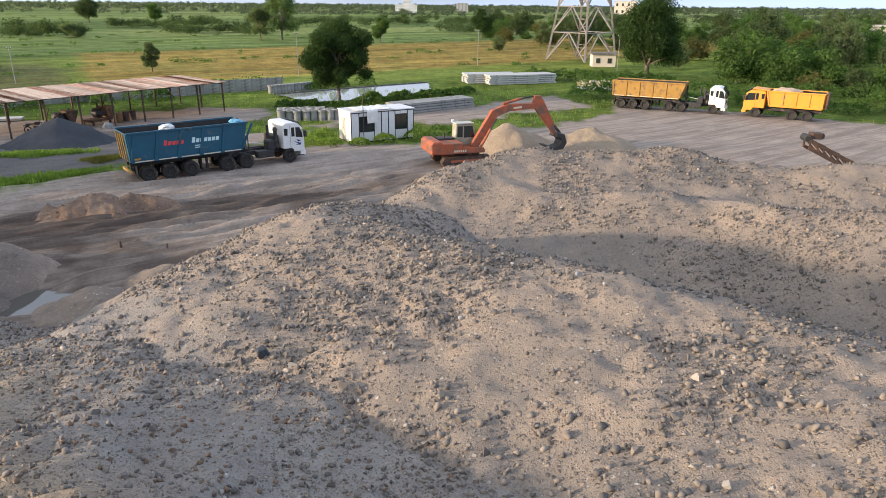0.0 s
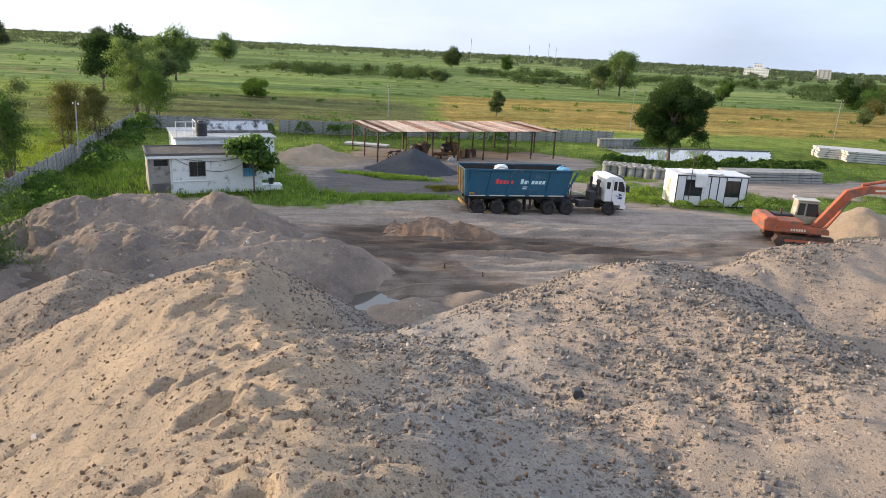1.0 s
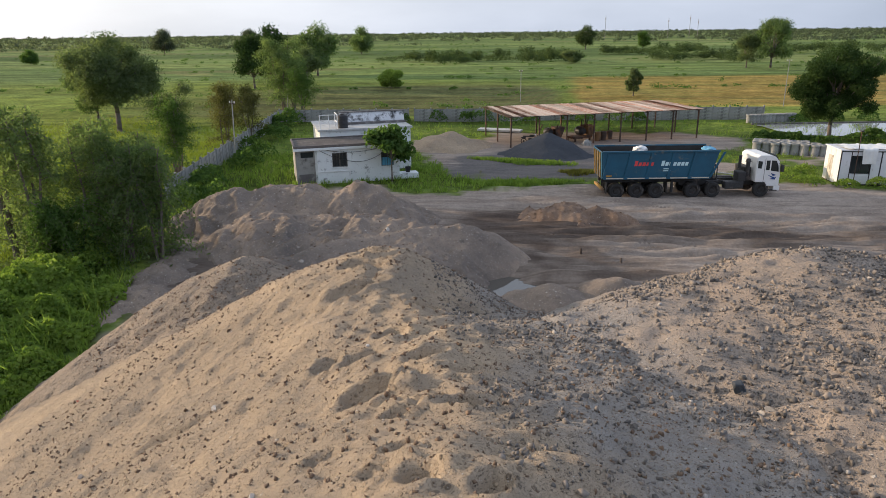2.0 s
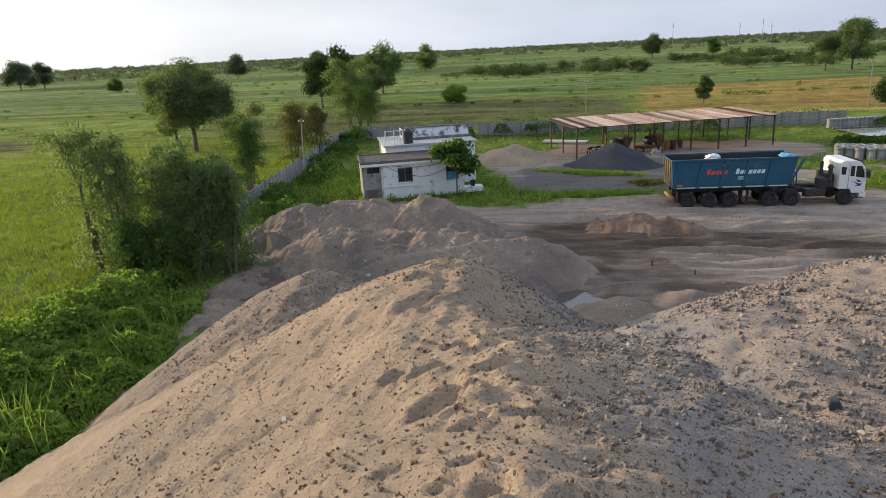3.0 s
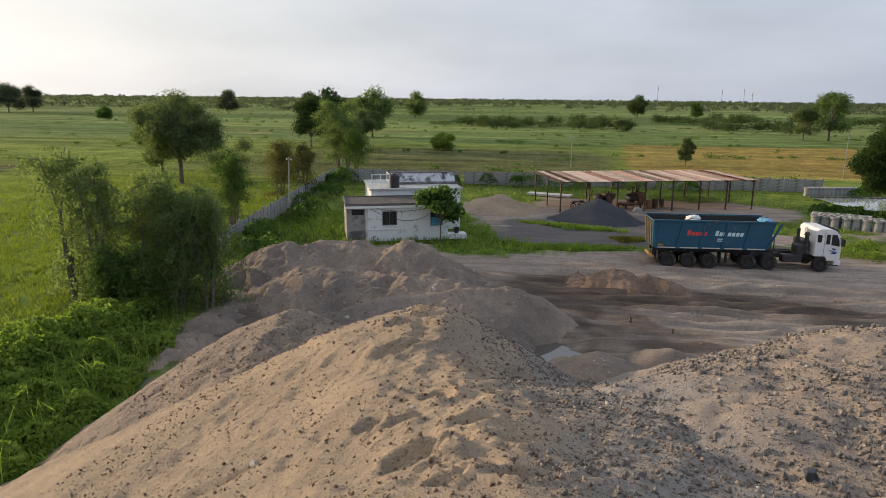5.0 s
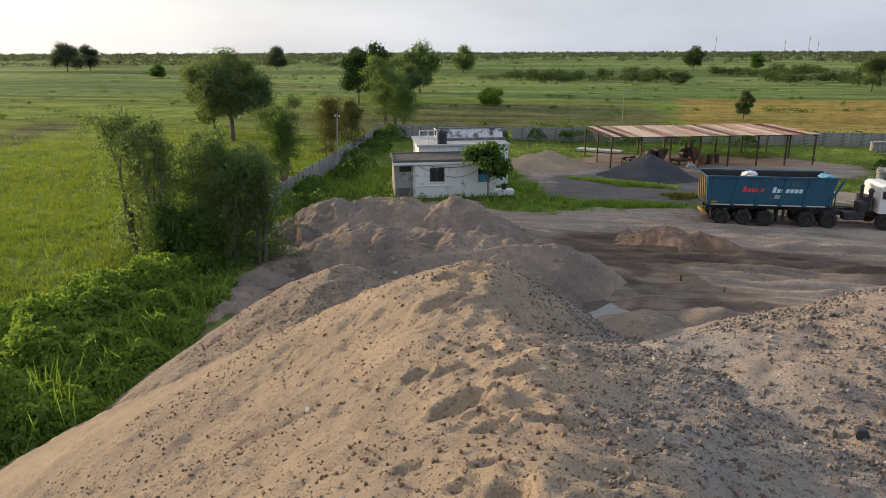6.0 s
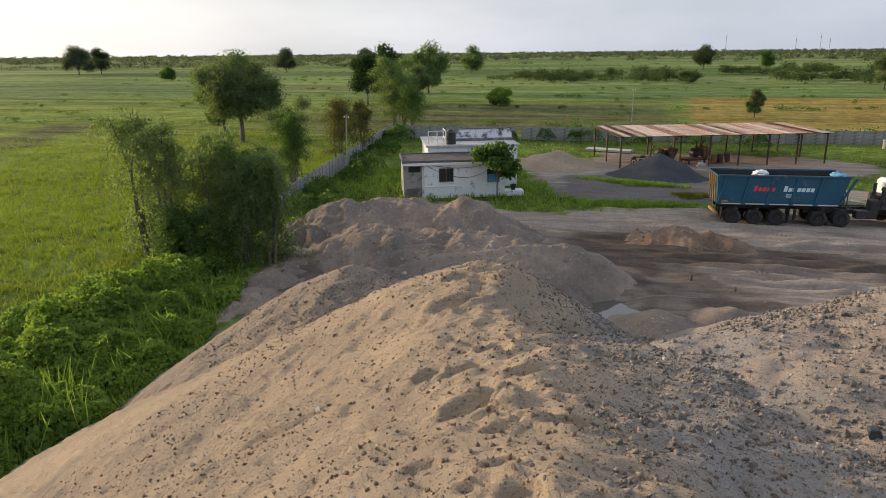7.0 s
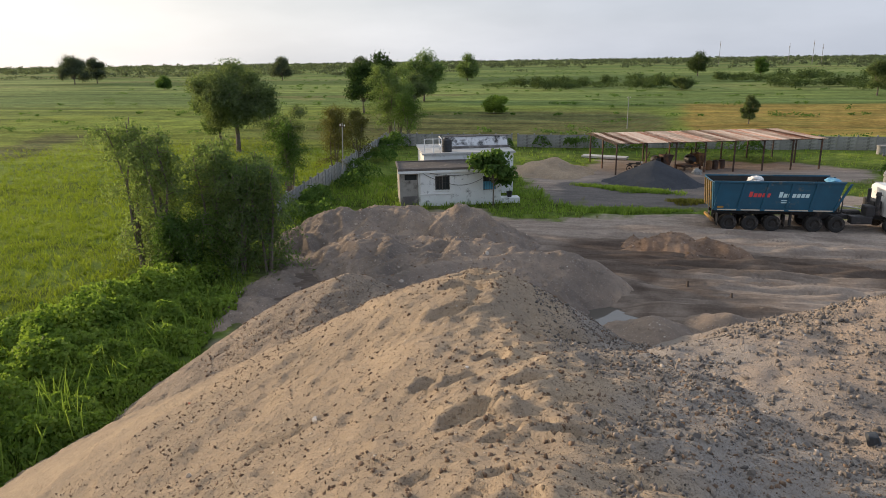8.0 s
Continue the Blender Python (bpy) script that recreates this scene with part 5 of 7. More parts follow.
def conveyor(m):
    """A rusty lattice conveyor that rises to its head drum."""
    t = thing("conveyor", m, "rusty lattice conveyor frame rising from the gravel", "conveyor")
    a, b = Vector((0, 0, 2.7)), Vector((7.6, 0, -1.0))
    for y in (-0.45, 0.45):
        for dz in (0, -0.5):
            part("chord", bar(bmesh.new(), a + Vector((0, y, dz)), b + Vector((0, y, dz)), 0.17, 0.2), DARK_RUST, t)
        for k in range(8):
            p, q = a.lerp(b, k / 8), a.lerp(b, (k + 1) / 8)
            part("lacing", bar(bmesh.new(), p + Vector((0, y, 0)), q + Vector((0, y, -0.5)), 0.09, 0.09), DARK_RUST, t)
            part("post", bar(bmesh.new(), p + Vector((0, y, 0)), p + Vector((0, y, -0.5)), 0.09, 0.09), DARK_RUST, t)
    for k in range(9):
        p = a.lerp(b, k / 8)
        part("roller", tube(bmesh.new(), p + Vector((0, -0.45, 0.08)), p + Vector((0, 0.45, 0.08)), 0.07, sides=10), CHASSIS, t)
    part("belt", bar(bmesh.new(), a + Vector((0, 0, 0.02)), b + Vector((0, 0, 0.02)), 0.7, 0.03), CHASSIS, t, "worn black conveyor belt")
    part("head_drum", tube(bmesh.new(), (-0.1, -0.42, 2.8), (-0.1, 0.42, 2.8), 0.24, sides=18), CHASSIS, t)
    part("motor", box(bmesh.new(), 0.1, 0.75, -0.35, 0.35, 2.75, 3.15, 0.05), DARK_RUST, t)
    part("motor_cowl", tube(bmesh.new(), (0.7, -0.3, 2.95), (0.7, 0.3, 2.95), 0.2, sides=14), CHASSIS, t)
    return t


conveyor(along_pose(15.3, 46.9, 6.0))


def motorbike(m, paint, label):
    t = thing("motorcycle", m, label, "motorcycle")
    for x in (0.0, 1.25):
        w = part("wheel", lathe(bmesh.new(), [(0.22, -0.04), (0.3, -0.05), (0.3, 0.05), (0.22, 0.04), (0.22, -0.04)], 20, Matrix.Translation((x, 0, 0.3))), TYRE, t)
        part("hub", tube(bmesh.new(), (x, -0.05, 0.3), (x, 0.05, 0.3), 0.09, sides=12), RIM, w)
    part("engine", box(bmesh.new(), 0.45, 0.8, -0.15, 0.15, 0.25, 0.6, 0.04), CHASSIS, t)
    part("fuel_tank", box(bmesh.new(), 0.55, 1.0, -0.14, 0.14, 0.68, 0.92, 0.07), paint, t)
    part("seat", box(bmesh.new(), -0.1, 0.6, -0.13, 0.13, 0.72, 0.82, 0.04), CHASSIS, t)
    part("rear_mudguard", box(bmesh.new(), -0.3, 0.2, -0.08, 0.08, 0.6, 0.7, 0.03), paint, t)
    part("fork", bar(bar(bmesh.new(), (1.25, -0.08, 0.3), (1.0, -0.08, 1.0), 0.04, 0.04), (1.25, 0.08, 0.3), (1.0, 0.08, 1.0), 0.04, 0.04), RIM, t)
    part("handlebar", tube(bmesh.new(), (0.95, -0.35, 1.05), (0.95, 0.35, 1.05), 0.018, sides=8), CHASSIS, t)
    part("headlight", tube(bmesh.new(), (1.05, 0, 0.92), (1.18, 0, 0.9), 0.09, sides=12), CLOTH_WHITE, t)
    return t


motorbike(along_pose(-18.2, 57.6, 120), RED_MARK, "parked red motorcycle behind the cabin")
motorbike(along_pose(-45.6, 50.0, 40), CHASSIS, "dark motorcycle parked under the shed")
motorbike(along_pose(-44.8, 51.2, 55), CHASSIS, "dark motorcycle parked under the shed")
# ---- buildings and yard things ----
PLASTER = surface("old_white_plaster", (0.70, 0.72, 0.70), 0.85, 0.0, 0.08, 0.9, 25, 0.25, 0.01, dirt=(0.20, 0.21, 0.195), dirt_amount=0.2, dirt_scale=1.6)
GREY_PLASTER = surface("grey_plaster", (0.30, 0.29, 0.26), 0.9, 0.0, 0.2, 1.2, 25, 0.3, 0.01, dirt=(0.12, 0.115, 0.10), dirt_amount=0.4)
ROOF_CEMENT = surface("stained_roof_cement", (0.13, 0.12, 0.115), 0.9, 0.0, 0.3, 0.8, 20, 0.3, 0.01, dirt=(0.25, 0.24, 0.22), dirt_amount=0.3)
CONCRETE = surface("grey_concrete", (0.31, 0.31, 0.29), 0.85, 0.0, 0.2, 1.0, 25, 0.25, 0.01, dirt=(0.17, 0.17, 0.155), dirt_amount=0.35, per_object=0.2)
PALE_CONCRETE = surface("pale_concrete", (0.50, 0.50, 0.48), 0.85, 0.0, 0.15, 1.0, 25, 0.2, 0.01, dirt=(0.28, 0.27, 0.25), dirt_amount=0.25, per_object=0.15)
BLACK_PLASTIC = surface("black_plastic", (0.02, 0.02, 0.022), 0.5, 0.0, 0.3, 3, 30, 0.05)
BLUE_BOARD = surface("blue_board", (0.10, 0.33, 0.50), 0.6, 0.0, 0.15, 2, 30, 0.05)
DARK_OPENING = surface("dark_room", (0.03, 0.035, 0.033), 0.9, 0.0, 0.2)
PANEL_WHITE = surface("white_cabin_panel", (0.70, 0.71, 0.72), 0.5, 0.0, 0.06, 1.2, 30, 0.05, dirt=(0.40, 0.38, 0.34), dirt_amount=0.12, per_object=0.05)
GALV = surface("galvanised_steel", (0.25, 0.23, 0.21), 0.7, 0.1, 0.15, 1.5, 30, 0.05)


def sheet_metal():
    """Painted roofing sheets, pale with streaks of rust that run down the slope."""
    m, n, l, b = nodes_of("rusty_roofing")
    tc = n.new("ShaderNodeTexCoord")
    info = n.new("ShaderNodeObjectInfo")
    mp = n.new("ShaderNodeMapping")
    mp.inputs["Scale"].default_value = (7.0, 0.22, 1)
    shift = n.new("ShaderNodeVectorMath")
    l.new(tc.outputs["Object"], shift.inputs[0])
    spread = n.new("ShaderNodeCombineXYZ")
    big = n.new("ShaderNodeMath")
    big.operation = "MULTIPLY"
    l.new(info.outputs["Random"], big.inputs[0])
    big.inputs[1].default_value = 50.0
    l.new(big.outputs[0], spread.inputs["X"])
    l.new(spread.outputs[0], shift.inputs[1])
    l.new(shift.outputs[0], mp.inputs["Vector"])
    patch = noise_node(n, l, mp.outputs["Vector"], 1.1, 7, 0.65)
    add = n.new("ShaderNodeMath")
    add.operation = "MULTIPLY_ADD"
    l.new(ramp_node(n, l, info.outputs["Random"], [(0.0, grey(0.15)), (0.6, grey(0.35)), (0.74, grey(0.7)), (1.0, grey(0.95))]), add.inputs[0])
    add.inputs[1].default_value, add.inputs[2].default_value = 0.20, -0.12
    tot = n.new("ShaderNodeMath")
    l.new(patch, tot.inputs[0])
    l.new(add.outputs[0], tot.inputs[1])
    col = ramp_node(n, l, tot.outputs[0], [(0.40, (0.62, 0.54, 0.47)), (0.50, (0.56, 0.43, 0.35)), (0.57, (0.44, 0.21, 0.13)), (0.8, (0.33, 0.13, 0.075))])
    l.new(col, b.inputs["Base Color"])
    b.inputs["Roughness"].default_value, b.inputs["Metallic"].default_value = 0.6, 0.15
    return m


ROOFING = sheet_metal()


COPING = surface("stained_coping", (0.14, 0.122, 0.11), 0.9, 0, 0.3, 1.2, 25, 0.3, dirt=(0.10, 0.09, 0.08), dirt_amount=0.45)


def house(m):
    """A flat-roofed single-storey hut, its front to the yard, with a recessed bay at one end."""
    t = thing("hut", m, "single-storey white plastered hut with a stained flat roof", "hut")
    L, D, H, w = 7.75, 3.8, 2.78, 0.2
    front = bmesh.new()
    for x0, x1, z0, z1 in ((1.55, 2.65, 0, H), (2.65, 3.8, 0, 1.2), (2.65, 3.8, 2.3, H), (3.8, 6.35, 0, H), (6.35, 7.35, 0, 1.1), (6.35, 7.35, 2.2, H), (7.35, L, 0, H)):
        box(front, x0, x1, 0, w, z0, z1)
    bmesh.ops.remove_doubles(front, verts=front.verts[:], dist=0.0005)
    wall = part("front_wall", front, PLASTER, t)
    part("side_wall", boxed(L - w, L, w, D - w, 0, H), PLASTER, t)
    part("side_wall", boxed(0, w, 0.35, D - w, 0, H), GREY_PLASTER, t)
    part("back_wall", boxed(0, L, D - w, D, 0, H), PLASTER, t)
    part("bay_wall", boxed(w, 1.55, 0.35, 0.5, 0.75, 1.98), GREY_PLASTER, t)
    part("bay_wall", boxed(w, 1.55, 0.35, 0.5, 2.4, H), GREY_PLASTER, t)
    part("bay_wall", boxed(w, 0.38, 0.35, 0.5, 1.98, 2.4), GREY_PLASTER, t)
    part("bay_wall", boxed(1.3, 1.55, 0.35, 0.5, 1.98, 2.4), GREY_PLASTER, t)
    part("bay_plinth", boxed(w, 1.55, 0.3, 0.5, 0, 0.748), ROOF_CEMENT, t, "dark plinth under the bay wall")
    part("bay_vent", boxed(0.38, 1.3, 0.46, 0.49, 1.98, 2.4), DARK_OPENING, t, "dark ventilation opening")
    part("bay_return", boxed(1.4, 1.55, w, 0.35, 0, H), PLASTER, t)
    part("fascia", boxed(-0.14, L + 0.12, -0.15, -0.002, H - 0.22, H - 0.034, bevel=0.01), PLASTER, t, "white fascia under the roof edge")
    roof = part("roof", boxed(-0.12, L + 0.1, -0.12, D + 0.1, H, H + 0.1, bevel=0.01), surface("dark_flat_roof", (0.075, 0.066, 0.06), 0.9, 0.0, 0.3, 0.8, 20, 0.3, 0.01, dirt=(0.16, 0.14, 0.12), dirt_amount=0.25), t, "dark stained flat roof")
    for a in ((-0.12, L + 0.1, -0.13, 0.0, H - 0.03, H + 0.16), (-0.13, 0.0, 0.004, D, H + 0.02, H + 0.18), (L, L + 0.11, 0.004, D, H + 0.02, H + 0.18), (-0.12, L + 0.1, D + 0.003, D + 0.11, H + 0.02, H + 0.18)):
        part("parapet", boxed(*a, bevel=0.015), COPING, roof, "brown stained parapet")
    for x0, x1, z0, z1, name in ((2.65, 3.8, 1.2, 2.3, "window"), (6.35, 7.35, 1.1, 2.2, "window")):
        win = part(name, boxed(x0 + 0.04, x1 - 0.04, 0.12, 0.14, z0 + 0.04, z1 - 0.04), GLASS, t, "dark window in a plain opening")
        for b4 in ((x0, x1, z0, z0 + 0.05), (x0, x1, z1 - 0.05, z1), (x0, x0 + 0.05, z0 + 0.05, z1 - 0.05), (x1 - 0.05, x1, z0 + 0.05, z1 - 0.05), ((x0 + x1) / 2 - 0.025, (x0 + x1) / 2 + 0.025, z0 + 0.05, z1 - 0.05)):
            part("window_frame", boxed(b4[0], b4[1], 0.09, 0.15, b4[2], b4[3]), GREY_PLASTER, win)
        for k in range(5):
            x = x0 + 0.12 + (x1 - x0 - 0.24) * k / 4
            part("window_bar", tube(bmesh.new(), (x, 0.06, z0), (x, 0.06, z1), 0.012, sides=6), CHASSIS, win)
        part("sill", boxed(x0 - 0.06, x1 + 0.06, -0.05, 0.1, z0 - 0.06, z0 - 0.002, bevel=0.01), PLASTER, win)
    part("blue_shutter", boxed(6.4, 7.3, 0.07, 0.085, 1.15, 1.75), BLUE_BOARD, t, "pale blue board over a window")
    part("pipe", tube(tube(bmesh.new(), (1.5, -0.05, 0.92), (3.95, -0.05, 0.92), 0.03, sides=8), (3.95, -0.05, 0.95), (3.95, -0.05, 0), 0.03, sides=8), CLOTH_WHITE, t, "thin white water pipe")
    for (xa, za), (xb, zb), sag in (((1.2, 2.85), (6.1, 2.5), 0.35), ((1.3, 2.85), (3.6, 1.75), 0.15), ((3.6, 1.75), (6.4, 2.1), 0.35), ((6.1, 2.5), (7.7, 2.75), 0.1)):
        c = bmesh.new()
        pts = [Vector((xa + (xb - xa) * k / 10, -0.06, za + (zb - za) * k / 10 - sag * 4 * (k / 10) * (1 - k / 10))) for k in range(11)]
        for p, q in zip(pts[:-1], pts[1:]):
            tube(c, p, q, 0.016, sides=5, cap=False)
        part("cable", c, BLACK_PLASTIC, t)
    part("step", boxed(L + 0.004, L + 1.5, 0.0, 0.9, 0, 0.42, bevel=0.03), PLASTER, t)
    return t


HUT = pose(-44.45, 23.75, 0, 0, 0, 63.9)
house(HUT)
bucket_bm = lathe(bmesh.new(), [(0.16, 0.0), (0.24, 0.42), (0.22, 0.42), (0.14, 0.03), (0.001, 0.03)], 16, Matrix.Rotation(radians(90), 4, "X"))
tagged(part("bucket", bucket_bm, BLACK_PLASTIC), "black plastic bucket on the hut's step", "bucket").matrix_basis = HUT @ pose(8.5, 0.4, 0.42)


def back_building(m):
    t = thing("store_building", m, "white flat-roofed store with a stained raised parapet", "building")
    L, D, H = 7.4, 6.0, 3.35
    for a in ((0, L, 0, 0.2, 0, H), (0, L, D - 0.2, D, 0, H), (0, 0.2, 0.2, D - 0.2, 0, H), (L - 0.2, L, 0.2, D - 0.2, 0, H)):
        part("wall", boxed(*a), PLASTER, t)
    part("roof", boxed(-0.15, L + 0.15, -0.15, D + 0.15, H, H + 0.15, bevel=0.01), PALE_CONCRETE, t, "pale dusty flat roof")
    para = part("parapet", boxed(2.0, L + 0.1, 2.7, 2.9, H + 0.152, H + 1.12, bevel=0.01, m=Matrix.Translation((0, 2.8, H)) @ Matrix.Rotation(radians(-18), 4, "X") @ Matrix.Translation((0, -2.8, -H))), surface("stained_white_parapet", (0.66, 0.67, 0.68), 0.85, 0, 0.08, 1, 25, 0.2, dirt=(0.07, 0.07, 0.07), dirt_amount=0.42, dirt_scale=1.1), t, "white parapet blotched with black mould")
    part("coping", boxed(1.95, L + 0.15, 2.95, 3.2, H + 1.08, H + 1.16), ROOF_CEMENT, para)
    part("roof_edge", boxed(2.0, L + 0.1, 2.25, 2.62, H + 0.152, H + 0.34, bevel=0.02), ROOF_CEMENT, t)
    for x in (0.05, 0.75, 1.45):
        part("rail_post", boxed(x, x + 0.07, 0.1, 0.17, H + 0.15, H + 1.3), CLOTH_WHITE, t)
    part("rail_post", boxed(1.45, 1.52, 1.9, 1.97, H + 0.15, H + 1.3), CLOTH_WHITE, t)
    for z in (0.62, 1.24):
        part("rail", boxed(0.05, 1.52, 0.11, 0.16, H + z, H + z + 0.05), CLOTH_WHITE, t)
        part("rail", boxed(1.46, 1.51, 0.17, 1.97, H + z, H + z + 0.05), CLOTH_WHITE, t)
    return t


back_building(HUT @ pose(2.2, 4.1, 0))
tank_bm = lathe(bmesh.new(), [(0.001, 0), (0.42, 0), (0.44, 0.05), (0.42, 0.3), (0.44, 0.33), (0.42, 0.6), (0.44, 0.63), (0.42, 0.95), (0.3, 1.05), (0.18, 1.08), (0.18, 1.14), (0.001, 1.14)], 24, Matrix.Rotation(radians(90), 4, "X"))
tagged(part("water_tank", tank_bm, BLACK_PLASTIC), "black ribbed plastic water tank on a roof", "water tank").matrix_basis = HUT @ pose(4.15, 4.75, 3.5)


def shed(m):
    """A long open shed on thin posts with a mono-pitch roof of single sheets."""
    t = thing("shed", m, "long open steel shed with a rusty sheet roof", "shed")
    L, D, za, zb = 20.6, 8.4, 2.95, 3.05
    for k in range(8):
        x = 0.15 + (L - 0.3) * k / 7
        for y, z in ((0.1, za), (D / 2, (za + zb) / 2), (D - 0.1, zb)):
            if y == D / 2 and 0 < k < 7:
                continue
            part("post", boxed(x - 0.06, x + 0.06, y - 0.06, y + 0.06, 0, z - 0.12), DARK_RUST, t)
        part("rafter", bar(bmesh.new(), (x, 0.0, za - 0.1), (x, D, zb - 0.1), 0.08, 0.12), DARK_RUST, t)
    for y in (0.1, 2.1, 4.2, 6.3, 8.3):
        z = za + (zb - za) * y / D - 0.02
        part("purlin", bar(bmesh.new(), (-0.1, y, z), (L + 0.1, y, z), 0.06, 0.06), DARK_RUST, t)
    roof = new("roof")
    roof.parent = t
    bm = bmesh.new()
    cols, width, length = 8, 0.72, 8.85
    grid = [[bm.verts.new((width * i / cols, length * j, 0.022 * (1 if i % 2 else -1))) for i in range(cols + 1)] for j in (0, 1)]
    for i in range(cols):
        bm.faces.new((grid[0][i], grid[0][i + 1], grid[1][i + 1], grid[1][i]))
    bmesh.ops.solidify(bm, geom=bm.faces[:], thickness=0.008)
    me = bpy.data.meshes.new("roof_sheet")
    bm.to_mesh(me)
    bm.free()
    me.materials.append(ROOFING)
    pitch = math.degrees(math.atan2(zb - za, D))
    rng = random.Random(5)
    for k in range(32):
        for y in (-0.25,):
            z = za + (zb - za) * y / D + 0.045 + rng.uniform(0, 0.006)
            shared_part("roof_sheet", me, roof, pose(-0.3 + 0.66 * k, y + rng.uniform(-0.08, 0.08), z, pitch, rng.uniform(-0.4, 0.4), rng.uniform(-0.2, 0.2)))
    return t


SHED = pose(-44.9, 47.2, 0, 0, 0, 62.2)
shed(SHED)
RUST_OCHRE = surface("rusty_ochre", (0.20, 0.11, 0.045), 0.8, 0.0, 0.35, 2, 30, 0.2, dirt=(0.09, 0.05, 0.03), dirt_amount=0.45)


def machine(m, label, seed, paint):
    """Old mixing plant under the shed: frame, drum, hopper and pipes."""
    rng = random.Random(seed)
    t = thing("mixing_machine", m, label, "machine")
    part("frame", boxed(0, 2.4, 0, 1.4, 0.3, 0.5, bevel=0.02), DARK_RUST, t)
    for x in (0.1, 2.1):
        for y in (0.1, 1.2):
            part("leg", boxed(x, x + 0.14, y, y + 0.14, 0, 0.3), DARK_RUST, t)
    part("drum", lathe(bmesh.new(), [(0.001, -0.6), (0.26, -0.6), (0.45, -0.25), (0.45, 0.25), (0.26, 0.6), (0.001, 0.6)], 20, Matrix.Translation((1.3, 0.7, 1.0))), BLACK_PLASTIC, t)
    part("hopper", prism(bmesh.new(), [(2.0, 0.5), (2.5, 0.5), (2.9, 1.5), (1.8, 1.5)], 0.1, 1.3, 0.02), paint, t)
    for k in range(4):
        x = rng.uniform(0, 2.2)
        part("strut", tube(bmesh.new(), (x, rng.uniform(0, 1.3), 0.5), (x + rng.uniform(-0.4, 0.4), rng.uniform(0, 1.3), rng.uniform(1.4, 2.3)), 0.05, sides=8), DARK_RUST, t)
    return t


machine(SHED @ pose(3.6, 1.6, 0), "dark mixing plant with a drum under the shed", 1, DARK_RUST)
machine(SHED @ pose(7.4, 1.2, 0, 0, 0, 20), "rusty hopper and ochre bin beside the dust heap", 2, RUST_OCHRE)
for k in range(3):
    tagged(part("steel_drum", lathe(bmesh.new(), [(0.001, 0), (0.29, 0), (0.3, 0.28), (0.31, 0.3), (0.3, 0.32), (0.3, 0.58), (0.31, 0.6), (0.3, 0.62), (0.29, 0.88), (0.001, 0.86)], 18, Matrix.Rotation(radians(90), 4, "X")), (RUST_OCHRE, DARK_RUST, DARK_RUST)[k]), "dented steel drum standing under the shed", "steel drum", "drums under the shed").matrix_basis = SHED @ pose(10.0 + 0.8 * k, 1.5 + 0.3 * k, 0)
sack = bundle("cement_sack", SHED @ pose(7.8, -0.6, 0.0), CONCRETE, (0.5, 0.4, 0.5), "grey plastic-wrapped block beside the dust heap", "sack", 4)


def fence_wall(name, points, label):
    """A wall of stacked concrete boards between posts."""
    t = thing(name, Matrix(), label, "wall", kind="structure")
    pm, bmh = boxed(-0.08, 0.08, -0.09, 0.09, -0.2, 1.72, bevel=0.01), boxed(0.004, 1.896, -0.025, 0.025, 0.0, 0.395, bevel=0.008)
    post_mesh, board_mesh = bpy.data.meshes.new("wall_post"), bpy.data.meshes.new("wall_board")
    for b, me in ((pm, post_mesh), (bmh, board_mesh)):
        b.to_mesh(me)
        b.free()
        me.materials.append(CONCRETE)
    rng = random.Random(len(name))
    for (x0, y0), (x1, y1) in zip(points[:-1], points[1:]):
        length, yaw = math.hypot(x1 - x0, y1 - y0), math.degrees(math.atan2(y1 - y0, x1 - x0))
        count = int(length / 2.06)
        for k in range(count + 1):
            s = min(1.0, k * 2.06 / length)
            x, y = x0 + (x1 - x0) * s, y0 + (y1 - y0) * s
            lean = rng.uniform(-1.2, 1.2)
            shared_part("wall_post", post_mesh, t, pose(x, y, 0, lean, 0, yaw))
            if k < count:
                for row in range(4):
                    shared_part("wall_board", board_mesh, t, pose(x, y, -0.05 + 0.405 * row, lean, 0, yaw) @ pose(0.085, 0, 0))
    return t


fence_wall("wall_west", WALL_LEFT[1:], "weathered grey wall of stacked concrete boards")
fence_wall("wall_north", WALL_BACK, "weathered grey wall of stacked concrete boards")


